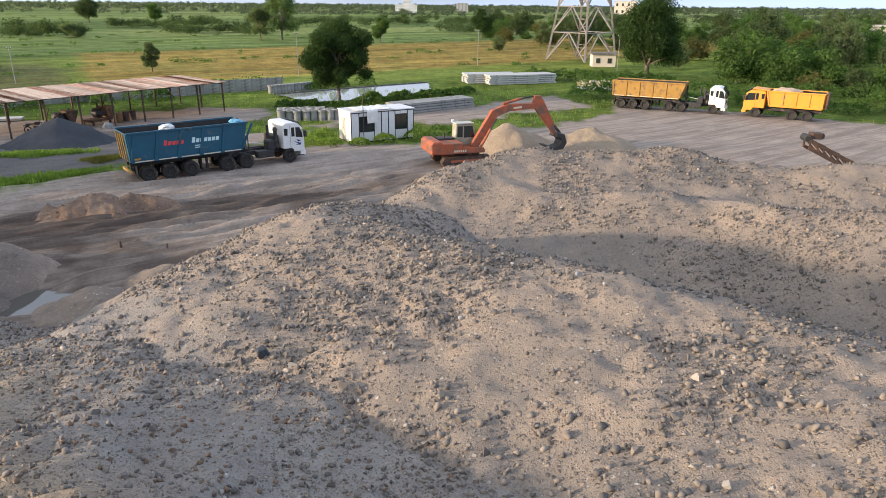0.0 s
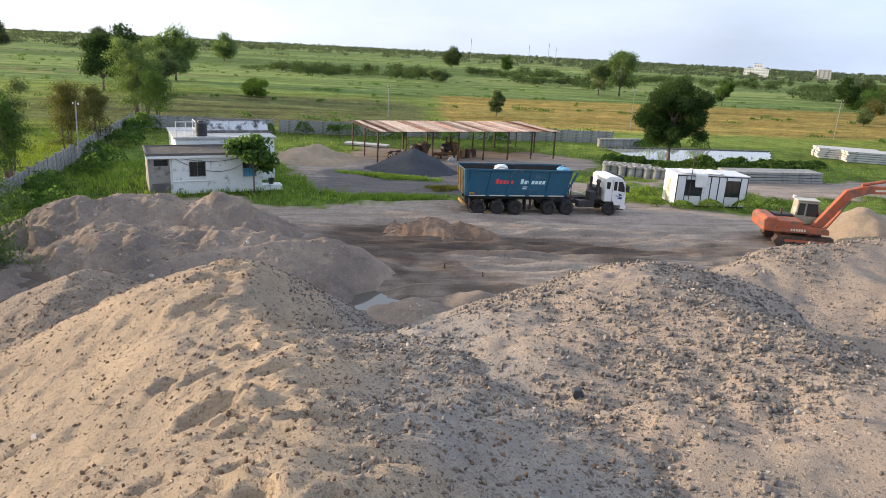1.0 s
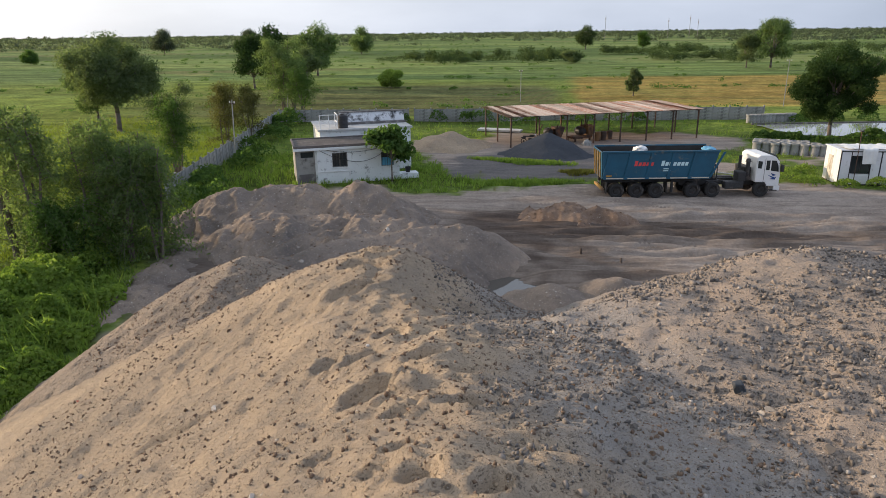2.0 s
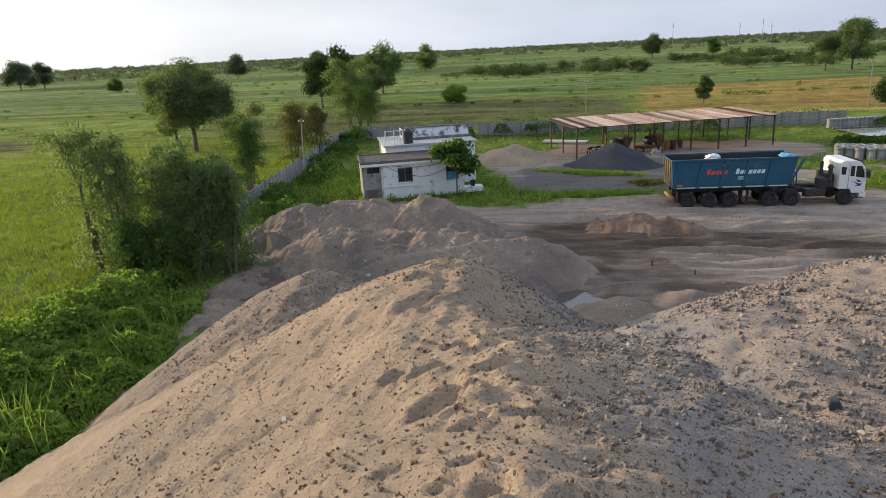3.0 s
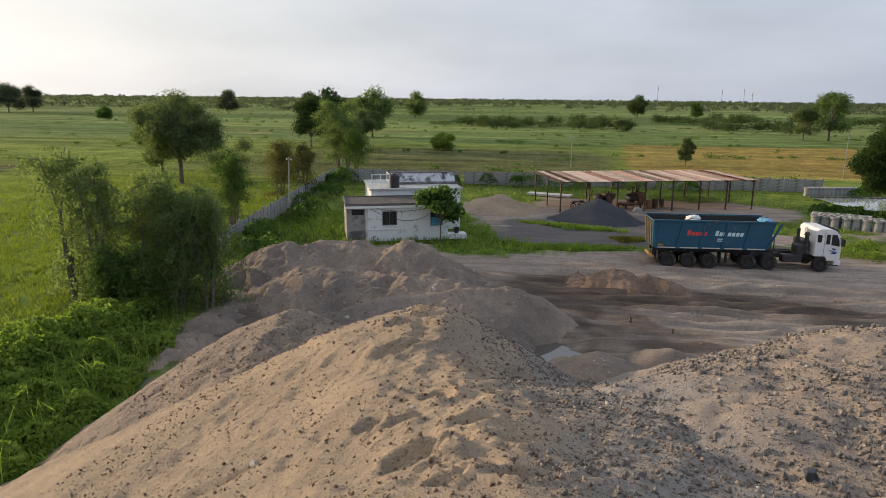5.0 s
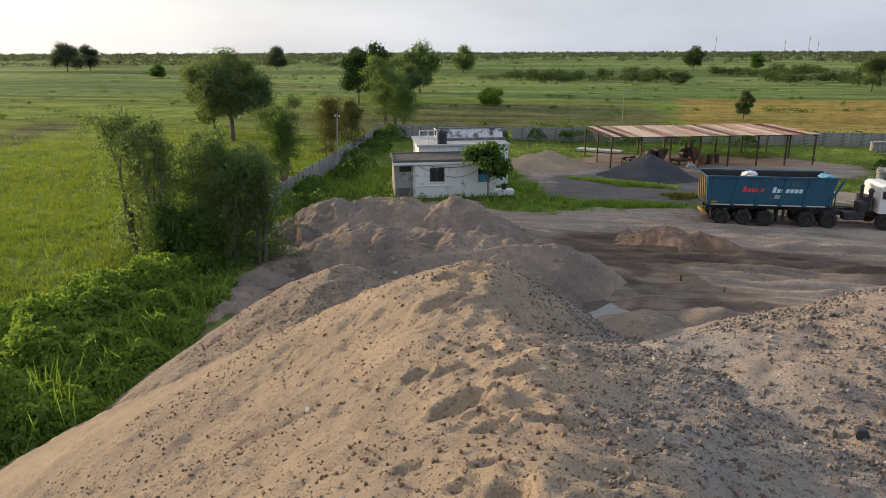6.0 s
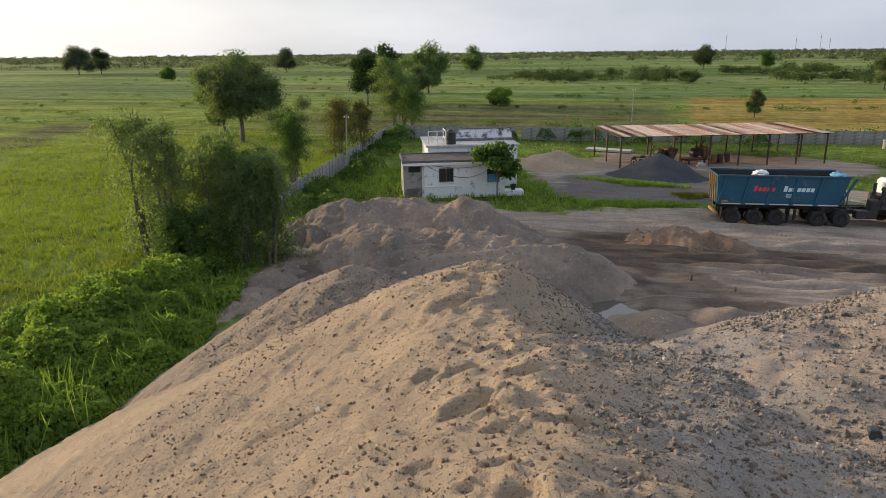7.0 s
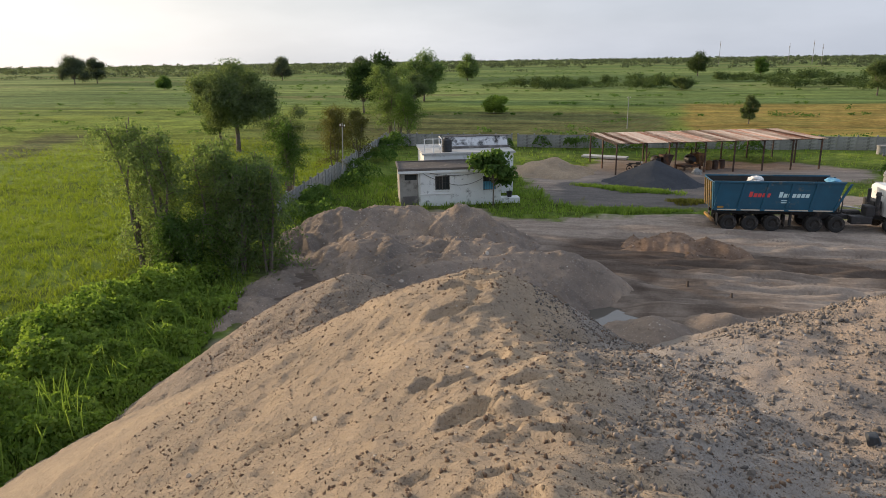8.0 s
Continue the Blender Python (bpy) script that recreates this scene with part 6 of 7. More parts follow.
def cabin(m):
    """A site cabin of white panels in a dark frame."""
    t = thing("site_cabin", m, "white panelled site cabin with torn sheeting on its roof", "cabin")
    L, D, H = 5.7, 2.6, 2.5
    for k, (x0, x1) in enumerate(((0.06, 0.68), (2.06, 2.66), (2.74, 3.3), (3.38, 3.92), (5.12, L - 0.06))):
        part("panel", boxed(x0, x1, 0, 0.05, 0.12, H - 0.1, bevel=0.006), PANEL_WHITE, t)
    for x0, x1 in ((0.72, 2.02), (3.96, 5.08)):
        part("panel", boxed(x0, x1, 0, 0.05, 0.12, 0.85, bevel=0.006), PANEL_WHITE, t)
        part("panel", boxed(x0, x1, 0, 0.05, 2.15, H - 0.1, bevel=0.006), PANEL_WHITE, t)
        win = part("window", boxed(x0 + 0.03, x1 - 0.03, 0.03, 0.045, 0.88, 2.12), GLASS, t, "dark window pane")
        part("window_mullion", boxed((x0 + x1) / 2 - 0.02, (x0 + x1) / 2 + 0.02, 0.01, 0.028, 0.88, 2.12), BLACK_PLASTIC, win)
    for x in (0.0, 0.68, 2.02, 2.68, 3.32, 3.92, 5.08, L - 0.06):
        part("frame_post", boxed(x, x + 0.06, -0.012, 0.06, 0.1, H - 0.06), BLACK_PLASTIC, t)
    for z0, z1 in ((0.04, 0.12), (H - 0.1, H - 0.02)):
        part("frame_rail", boxed(0, L, -0.014, 0.055, z0, z1), BLACK_PLASTIC, t)
    for k in range(3):
        y0 = 0.07 + 0.84 * k
        part("end_panel", boxed(0, 0.05, y0, y0 + 0.82, 0.08, H - 0.04, bevel=0.006), PANEL_WHITE, t)
    part("end_wall", boxed(L - 0.05, L, 0.06, D, 0.08, H - 0.04), PANEL_WHITE, t)
    part("back_wall", boxed(0.05, L - 0.05, D - 0.05, D, 0.08, H - 0.04), PANEL_WHITE, t)
    part("floor", boxed(0, L, 0.06, D, 0.0, 0.08), DARK_RUST, t)
    part("roof", boxed(-0.08, L + 0.08, -0.08, D + 0.08, H - 0.02, H + 0.06, bevel=0.02), PANEL_WHITE, t)
    part("door", boxed(-0.02, -0.002, 1.2, 1.95, 0.1, 1.95), surface("worn_door", (0.5, 0.47, 0.40), 0.7, 0, 0.2, 2, 30, 0.1, dirt=(0.25, 0.2, 0.15), dirt_amount=0.4), t, "worn cream door")
    part("lamp_pole", tube(bmesh.new(), (1.0, -0.2, 0), (1.0, -0.2, 3.9), 0.03, sides=8), DARK_RUST, t)
    part("lamp_head", boxed(0.9, 1.1, -0.35, -0.1, 3.85, 3.95, bevel=0.02), CHASSIS, t)
    return t


CABIN = pose(-17.2, 51.7, 0, 0, 0, 41.0)
cabin(CABIN)


def roof_cloth(m):
    """Torn sheeting that lies on the cabin roof and hangs over its edge."""
    bm = bmesh.new()
    nx, ny = 44, 34
    rows = []
    for j in range(ny + 1):
        row = []
        for i in range(nx + 1):
            x, s = 0.4 + 3.2 * i / nx, 3.0 * j / ny
            y, z = max(-0.11, s - 0.75), 2.6 + 0.10 * abs(noise.noise(Vector((x * 1.6, s * 1.6, 1)))) + 0.07 * abs(noise.noise(Vector((x * 5, s * 5, 2))))
            if s < 0.64 and 1.35 < x < 2.35:
                z, y = 2.6 - (0.64 - s) * 1.6, -0.12 - 0.05 * noise.noise(Vector((x * 6, s * 3, 5)))
            elif s < 0.64:
                y = -0.09 + 0.2 * noise.noise(Vector((x * 3, 1, 1))) ** 2
            row.append(bm.verts.new((x, y, z)))
        rows.append(row)
    for j in range(ny):
        for i in range(nx):
            bm.faces.new((rows[j][i], rows[j][i + 1], rows[j + 1][i + 1], rows[j + 1][i]))
    ob = part("tarpaulin", bm, CLOTH_WHITE, smooth=True)
    ob.matrix_basis = m
    return tagged(ob, "torn white sheeting draped over the cabin roof", "tarpaulin")


roof_cloth(CABIN)

# concrete pipes stood on end
pipe_bm = lathe(bmesh.new(), [(0.27, 0), (0.36, 0), (0.36, 0.82), (0.42, 0.86), (0.42, 1.02), (0.33, 1.02), (0.31, 0.88), (0.27, 0.82), (0.27, 0)], 18, Matrix.Rotation(radians(90), 4, "X"))
pipe_ob = tagged(part("concrete_pipe", pipe_bm, surface("dusty_pipe_concrete", (0.36, 0.36, 0.345), 0.85, 0.0, 0.2, 1.2, 25, 0.25, 0.01, dirt=(0.2, 0.195, 0.18), dirt_amount=0.35, per_object=0.3)), "upright pale grey concrete drain pipe", "concrete pipe", "pipes stood beside the pond")
rng = random.Random(8)
pipe_ob.matrix_basis = pose(-27.2, 60.9, 0)
for row in range(3):
    for k in range(8 - row):
        if row or k:
            copy_thing(pipe_ob, pose(-27.2 + 0.72 * k - 0.35 * row + rng.uniform(-0.08, 0.08), 60.9 + 0.30 * k + 0.85 * row + rng.uniform(-0.08, 0.08), 0, rng.uniform(-2, 2), rng.uniform(-2, 2), 0))
for k in range(12):
    copy_thing(pipe_ob, pose(-36.9 + 0.27 * k + rng.uniform(-0.05, 0.05), 80.2 + 0.44 * k, 0, rng.uniform(-2, 2), 0, 0))


SACKING = surface("pale_sacking", (0.52, 0.44, 0.32), 0.85, 0, 0.15, 2, 30, 0.2)


def slab_stack(m, count, layers, length, width, label, group, material):
    t = thing("slab_stack", m, label, "slab stack", group)
    rng = random.Random(int(length * 10 + count))
    bm = boxed(0, length, 0, width * 0.97, 0, 0.22, bevel=0.015)
    me = bpy.data.meshes.new("slab")
    bm.to_mesh(me)
    bm.free()
    me.materials.append(material)
    for layer in range(layers):
        for k in range(count):
            shared_part("slab", me, t, pose(rng.uniform(-0.12, 0.12), width * k, 0.06 + 0.27 * layer, 0, 0, rng.uniform(-0.3, 0.3)))
        for x in (0.8, length - 0.8):
            part("spacer", boxed(x, x + 0.1, 0, width * count, 0.27 * layer + 0.005, 0.27 * layer + 0.055), DARK_RUST, t)
    return t


slab_stack(pose(-17.2, 66.9, 0, 0, 0, 48.5), 2, 4, 10.2, 1.2, "stack of long grey concrete slabs", "stacks of concrete slabs", CONCRETE)
for k, (x, y) in enumerate(((-14.6, 97.0), (-11.3, 96.2), (-8.6, 97.6))):
    slab_stack(pose(x, y, 0, 0, 0, 24.0 + 4 * k), 3, 5, 7.5, 1.0, "stack of pale concrete beams among weeds", "stacks of concrete slabs", PALE_CONCRETE)
slab_stack(pose(-55.4, 52.9, 0, 0, 0, 27), 2, 1, 5.0, 0.7, "pale slabs lying flat in weeds", "stacks of concrete slabs", PALE_CONCRETE)
for k in range(4):
    bundle("sack_pile", pose(1.6 + 1.3 * k, 98.8 + 0.15 * k, 0, 0, 0, 8), SACKING, (0.85, 0.7, 0.85), "pale bulging sacks heaped in the weeds", "sacks", 20 + k)
slab_stack(pose(1.0, 93.0, 0, 0, 0, 10), 2, 1, 4.5, 1.0, "pale slabs lying flat in weeds", "stacks of concrete slabs", PALE_CONCRETE)


def water_material(name, tint, rough):
    m, n, l, b = nodes_of(name)
    b.inputs["Base Color"].default_value = (*tint, 1)
    b.inputs["Roughness"].default_value, b.inputs["Specular IOR Level"].default_value = rough, 0.8
    co = n.new("ShaderNodeTexCoord").outputs["Object"]
    bump_node(n, l, noise_node(n, l, co, 1.2, 3), 0.08, 0.03, b.inputs["Normal"])
    return m


def water(name, outline, z, material, label, seed):
    """A still sheet of water with a wavering edge."""
    bm = bmesh.new()
    pts = []
    for (x0, y0), (x1, y1) in zip(outline, outline[1:] + outline[:1]):
        for k in range(8):
            s = k / 8
            x, y = x0 + (x1 - x0) * s, y0 + (y1 - y0) * s
            w = 0.35 * noise.noise(Vector((x * 0.6, y * 0.6, seed)))
            pts.append(bm.verts.new((x + w, y + w, z)))
    bmesh.ops.triangle_fill(bm, edges=[bm.edges.new((a, b)) for a, b in zip(pts, pts[1:] + pts[:1])], use_beauty=True)
    bmesh.ops.recalc_face_normals(bm, faces=bm.faces[:])
    return tagged(part(name, bm, material), label, "water", kind="structure")


PUDDLE_WATER = water_material("puddle_water", (0.09, 0.085, 0.075), 0.04)
water("water_pond", POND, 0.13, water_material("pond_water", (0.30, 0.31, 0.30), 0.08), "milky pale pond in the yard's far corner", 1)
water("water_puddle", [(-23.0, 18.0), (-17.5, 18.0), (-17.5, 23.0), (-23.0, 23.0)], -0.34, PUDDLE_WATER, "small still puddle in the sand pit", 2)
curb = thing("pond_kerb", Matrix(), "low dark kerb along the pond", "kerb", kind="structure")
for (x0, y0), (x1, y1) in (((-35.9, 78.7), (-25.1, 91.4)), ((-25.1, 91.4), (-20.3, 96.6))):
    part("kerb", bar(bmesh.new(), (x0, y0, 0.08), (x1, y1, 0.08), 0.22, 0.3), ROOF_CEMENT, curb)


def pole(m, height, label, thick=0.09):
    t = thing("utility_pole", m, label, "pole", "poles round the fields")
    part("shaft", tube(bmesh.new(), (0, 0, -0.3), (0, 0, height), thick, thick * 0.7, sides=10), CONCRETE, t)
    part("cross_arm", boxed(-0.3, 0.3, -0.03, 0.03, height - 0.35, height - 0.29), DARK_RUST, t)
    for x in (-0.26, 0.0, 0.26):
        part("insulator", tube(bmesh.new(), (x, 0, height - 0.27), (x, 0, height - 0.12), 0.04, sides=8), CLOTH_WHITE, t)
    return t


for x, y, h, lean in ((-74.2, 81.0, 5.0, 0), (-41.8, 101.4, 6.6, 0), (-17.5, 129.0, 6.4, 0), (6.9, 111.5, 6.6, 0), (-87.0, 46.5, 8.0, 7), (-56.5, 24.5, 5.5, 3)):
    pole(pose(x, y, 0, 0, lean, 20), h, "slim pale concrete utility pole", 0.06)


def pylon(m):
    """A lattice transmission tower: four legs, belts, braces and cross-arms."""
    t = thing("transmission_tower", m, "tall galvanised lattice transmission tower", "pylon")
    H, spread = 40.0, lambda z: 6.6 * (1 - z / 46.0) ** 1.25 + 0.5
    corner = lambda k, z: Vector((spread(z) * math.cos(math.pi / 2 * k), spread(z) * math.sin(math.pi / 2 * k), z))
    levels = [0, 5.5, 10.5, 15, 19, 22.5, 25.5, 28, 30.5, 33, 36, 40]
    for k in range(4):
        for a, b in zip(levels[:-1], levels[1:]):
            part("leg", bar(bmesh.new(), corner(k, a), corner(k, b), 0.34, 0.34), GALV, t)
            p, q = corner(k, a), corner((k + 1) % 4, a)
            r, s = corner(k, b), corner((k + 1) % 4, b)
            part("belt", bar(bmesh.new(), r, s, 0.16, 0.16), GALV, t)
            mid = (r + s) / 2
            part("brace", bar(bmesh.new(), p, mid, 0.2, 0.2), GALV, t)
            part("brace", bar(bmesh.new(), q, mid, 0.2, 0.2), GALV, t)
            for u, w in ((p, r), (q, s)):
                foot = u if u is p else q
                part("lacing", bar(bmesh.new(), u.lerp(w, 0.5), foot.lerp(mid, 0.5), 0.1, 0.1), GALV, t)
                part("lacing", bar(bmesh.new(), u.lerp(w, 0.25), foot.lerp(mid, 0.25), 0.1, 0.1), GALV, t)
    for z in (26, 31, 36):
        for sgn in (-1, 1):
            part("cross_arm", bar(bar(bmesh.new(), (0, 0, z), (sgn * 6.5, 0, z + 0.3), 0.2, 0.2), (0, 0, z + 1.6), (sgn * 6.5, 0, z + 0.3), 0.15, 0.15), GALV, t)
    return t


pylon(pose(1.6, 147.0, 0, 0, 0, 6))


def plain_block(m, L, D, H, material, label, name="far_house", storeys=1, bays=4):
    """A distant flat-roofed building with its window openings."""
    t = thing(name, m, label, "building", "distant buildings")
    part("wall", boxed(0, L, 0, D, 0, H), material, t)
    part("roof", boxed(-0.3, L + 0.3, -0.3, D + 0.3, H, H + 0.3), ROOF_CEMENT if H < 6 else material, t)
    for s in range(storeys):
        for k in range(bays):
            x, z = L * (k + 0.3) / bays, H * (s + 0.3) / storeys
            part("window", boxed(x, x + L * 0.35 / bays, -0.06, -0.01, z, z + H * 0.4 / storeys), DARK_OPENING, t)
    return t


CREAM = surface("cream_wall", (0.62, 0.56, 0.46), 0.8, 0, 0.1, 0.5, 10, 0.1)
plain_block(pose(3.6, 131.0, 0, 0, 0, 8), 4.2, 3.0, 2.2, CREAM, "small cream hut below the pylon", "small_hut", 1, 2)
plain_block(pose(-215.0, 836.0, 0, 0, 0, 12), 26, 16, 9, WHITE_PAINT, "long white building on the horizon", "far_building", 3, 9)
plain_block(pose(-206.0, 840.0, 9.3, 0, 0, 12), 9, 9, 5, WHITE_PAINT, "white upper storey of the far building", "far_building", 1, 3)
plain_block(pose(-150.0, 900.0, 0, 0, 0, 12), 14, 12, 11.5, PALE_CONCRETE, "pale tower block on the horizon", "far_building", 5, 3)
plain_block(pose(68.0, 182.0, 0, 0, 0, -15), 9, 8, 6.5, CREAM, "cream house behind dense trees", "far_house", 2, 3)
plain_block(pose(44.0, 860.0, 0, 0, 0, -5), 26, 14, 15, CREAM, "cream building among distant trees", "far_house", 2, 4)
for x, y, h in ((-536, 748, 28), (-448, 798, 27), (-440, 803, 22), (-470, 786, 24)):
    mast = thing("far_mast", pose(x, y, 0), "thin grey mast far out on the plain", "mast", "masts on the horizon")
    part("shaft", tube(bmesh.new(), (0, 0, 0), (0, 0, h), 0.28, 0.2, sides=6), GALV, mast)
    part("head", boxed(-0.45, 0.45, -0.3, 0.3, h - 5, h - 3), GALV, mast)
# ---- plants ----
def quads_object(name, corners, material, parent=None):
    """A mesh of loose four-cornered leaves from an array of shape (n, 4, 3)."""
    count = len(corners)
    mesh = bpy.data.meshes.new(name)
    mesh.vertices.add(4 * count)
    mesh.vertices.foreach_set("co", corners.reshape(-1).astype(np.float32))
    mesh.loops.add(4 * count)
    mesh.loops.foreach_set("vertex_index", np.arange(4 * count))
    mesh.polygons.add(count)
    mesh.polygons.foreach_set("loop_start", np.arange(0, 4 * count, 4))
    mesh.polygons.foreach_set("loop_total", np.full(count, 4))
    mesh.update(calc_edges=True)
    mesh.materials.append(material)
    ob = new(name, mesh)
    ob.parent = parent
    return ob


def leaves(places, size, rng, droop=0.0, slim=0.5, spread=0.35, flat=0.0):
    """Leaves at the given places: each a folded lozenge with its own turn; droop hangs them, flat lays them level."""
    n = len(places)
    out = rng.normal(size=(n, 3))
    out[:, 2] = out[:, 2] * (1 - flat) - droop * 1.6
    out /= np.linalg.norm(out, axis=1)[:, None]
    other = rng.normal(size=(n, 3))
    other[:, 2] *= 1 - 0.7 * flat
    across = np.cross(out, other)
    across /= np.linalg.norm(across, axis=1)[:, None] + 1e-9
    s = size * (1 + spread * rng.uniform(-1, 1, n))[:, None]
    tip, wide = out * s, across * s * slim
    bend = np.cross(out, across) * s * 0.15
    return np.stack([places - tip * 0.5, places + wide * 0.5 + bend, places + tip * 0.5, places - wide * 0.5 + bend], 1)


def blob_places(blobs, count, rng, shell=0.55, fuzz=0.08):
    """Places in a set of uneven clumps (x, y, z, rx, rz), mostly near their outsides."""
    w = np.array([b[3] ** 2 * b[4] for b in blobs])
    pick = rng.choice(len(blobs), count, p=w / w.sum())
    b = np.array(blobs)[pick]
    d = rng.normal(size=(count, 3))
    d /= np.linalg.norm(d, axis=1)[:, None]
    r = (shell + (1 - shell) * rng.uniform(0, 1, count)) * (1 + fuzz * rng.normal(size=count))
    return b[:, :3] + d * r[:, None] * np.stack([b[:, 3], b[:, 3], b[:, 4]], 1)


BARK = surface("bark", (0.15, 0.125, 0.098), 0.95, 0.0, 0.35, 4, 25, 0.6, 0.02)
LEAF_DARK = leafy("dark_leaves", (0.024, 0.046, 0.016), (0.07, 0.115, 0.033))
LEAF_WOOD = leafy("wood_leaves", (0.05, 0.075, 0.036), (0.105, 0.14, 0.06), shine_through=0.5)
# far leaves paled and greyed: distance haze is put into their colour
LEAF_HAZED = leafy("hazed_wood_leaves", (0.085, 0.105, 0.08), (0.115, 0.135, 0.10), shine_through=0.55)
LEAF_MID = leafy("green_leaves", (0.055, 0.105, 0.03), (0.135, 0.21, 0.058), shine_through=0.52)
LEAF_DULL = leafy("dull_feathery_leaves", (0.10, 0.135, 0.072), (0.185, 0.225, 0.115), shine_through=0.6)
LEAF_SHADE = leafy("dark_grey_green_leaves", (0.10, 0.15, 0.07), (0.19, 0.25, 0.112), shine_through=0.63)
LEAF_PLUME = leafy("hanging_plume_leaves", (0.125, 0.175, 0.08), (0.24, 0.30, 0.135), shine_through=0.65)
LEAF_BROWN = leafy("olive_brown_leaves", (0.085, 0.088, 0.034), (0.175, 0.165, 0.06), shine_through=0.45)
LEAF_BRIGHT = leafy("bright_weeds", (0.105, 0.175, 0.034), (0.28, 0.37, 0.08), shine_through=0.52)
LEAF_YELLOW = leafy("dry_yellow_weeds", (0.15, 0.15, 0.035), (0.29, 0.26, 0.065))
RICE = leafy("young_rice", (0.155, 0.20, 0.026), (0.265, 0.32, 0.044), shine_through=0.5)


def limb_mesh(trunk_h, r, tips, rng, base_split=0.6, lean=(0, 0)):
    """A tapered trunk that forks into limbs towards the given tips, each limb bent once and forked again."""
    bm = bmesh.new()
    top = Vector((lean[0], lean[1], trunk_h))
    mid = top * 0.5 + Vector((rng.uniform(-0.1, 0.1) * trunk_h * 0.3, rng.uniform(-0.1, 0.1) * trunk_h * 0.3, 0))
    tube(bm, (0, 0, -0.3), (0, 0, 0.25), r * 1.5, r * 1.05, 10)
    tube(bm, (0, 0, 0.2), mid, r * 1.05, r * 0.9, 10)
    tube(bm, mid, top, r * 0.9, r * 0.75, 10)
    for tip in tips:
        tip = Vector(tip)
        start = mid.lerp(top, rng.uniform(base_split, 1.0))
        knee = start.lerp(tip, 0.5) + Vector((rng.uniform(-0.2, 0.2), rng.uniform(-0.2, 0.2), rng.uniform(0.0, 0.25))) * (tip - start).length * 0.5
        tube(bm, start, knee, r * 0.5, r * 0.3, 7)
        tube(bm, knee, tip, r * 0.3, r * 0.1, 6)
        for _ in range(2):
            twig = tip + Vector((rng.uniform(-1, 1), rng.uniform(-1, 1), rng.uniform(-0.3, 0.8))) * (tip - start).length * 0.3
            tube(bm, knee.lerp(tip, 0.5), twig, r * 0.15, r * 0.05, 5)
    return bm


def tree(m, height, width, leaf, count, size, label, seed, crown_from=0.3, blobs=9, droop=0.0, slim=0.5, group="", trunk_r=None, name="tree", shell=0.5, clump=0.34, fuzz=0.08, core=0.3):
    rng = np.random.RandomState(seed)
    t = thing(name, m, label, "tree", group)
    zc, zr = height * (1 + crown_from) / 2, height * (1 - crown_from) / 2
    clumps = []
    for k in range(blobs):
        a, q = 2.4 * k + rng.uniform(-0.5, 0.5), math.sqrt((k + 0.5) / blobs)
        z = zc + zr * (rng.uniform(-0.85, 0.75) if k else 0.78) * (1 - 0.25 * q)
        reach = width / 2 * q * 0.72 * math.sqrt(max(0.15, 1 - ((z - zc) / zr) ** 2 * 0.7))
        rr = width * clump * rng.uniform(0.65, 1.0) * (0.9 if q > 0.6 else 1.1)
        clumps.append((reach * math.cos(a), reach * math.sin(a), z, rr * 0.9, min(rr * 0.75, zr * 0.6)))
    r = trunk_r or height * 0.022
    part("trunk", limb_mesh(height * (crown_from + 0.12), r, [c[:3] for c in clumps], rng), BARK, t, smooth=True)
    places = blob_places(clumps, count, rng, shell, fuzz)
    places = places[places[:, 2] > height * crown_from * 0.55]
    inner = blob_places([(*c[:3], c[3] * 0.78, c[4] * 0.78) for c in clumps], int(count * core), rng, 0.1, 0.0)
    crown = np.concatenate([leaves(places, size, rng, droop, slim), leaves(inner, size * 1.9, rng, droop, max(slim, 0.6))])
    quads_object("crown", crown, leaf, t)
    return t


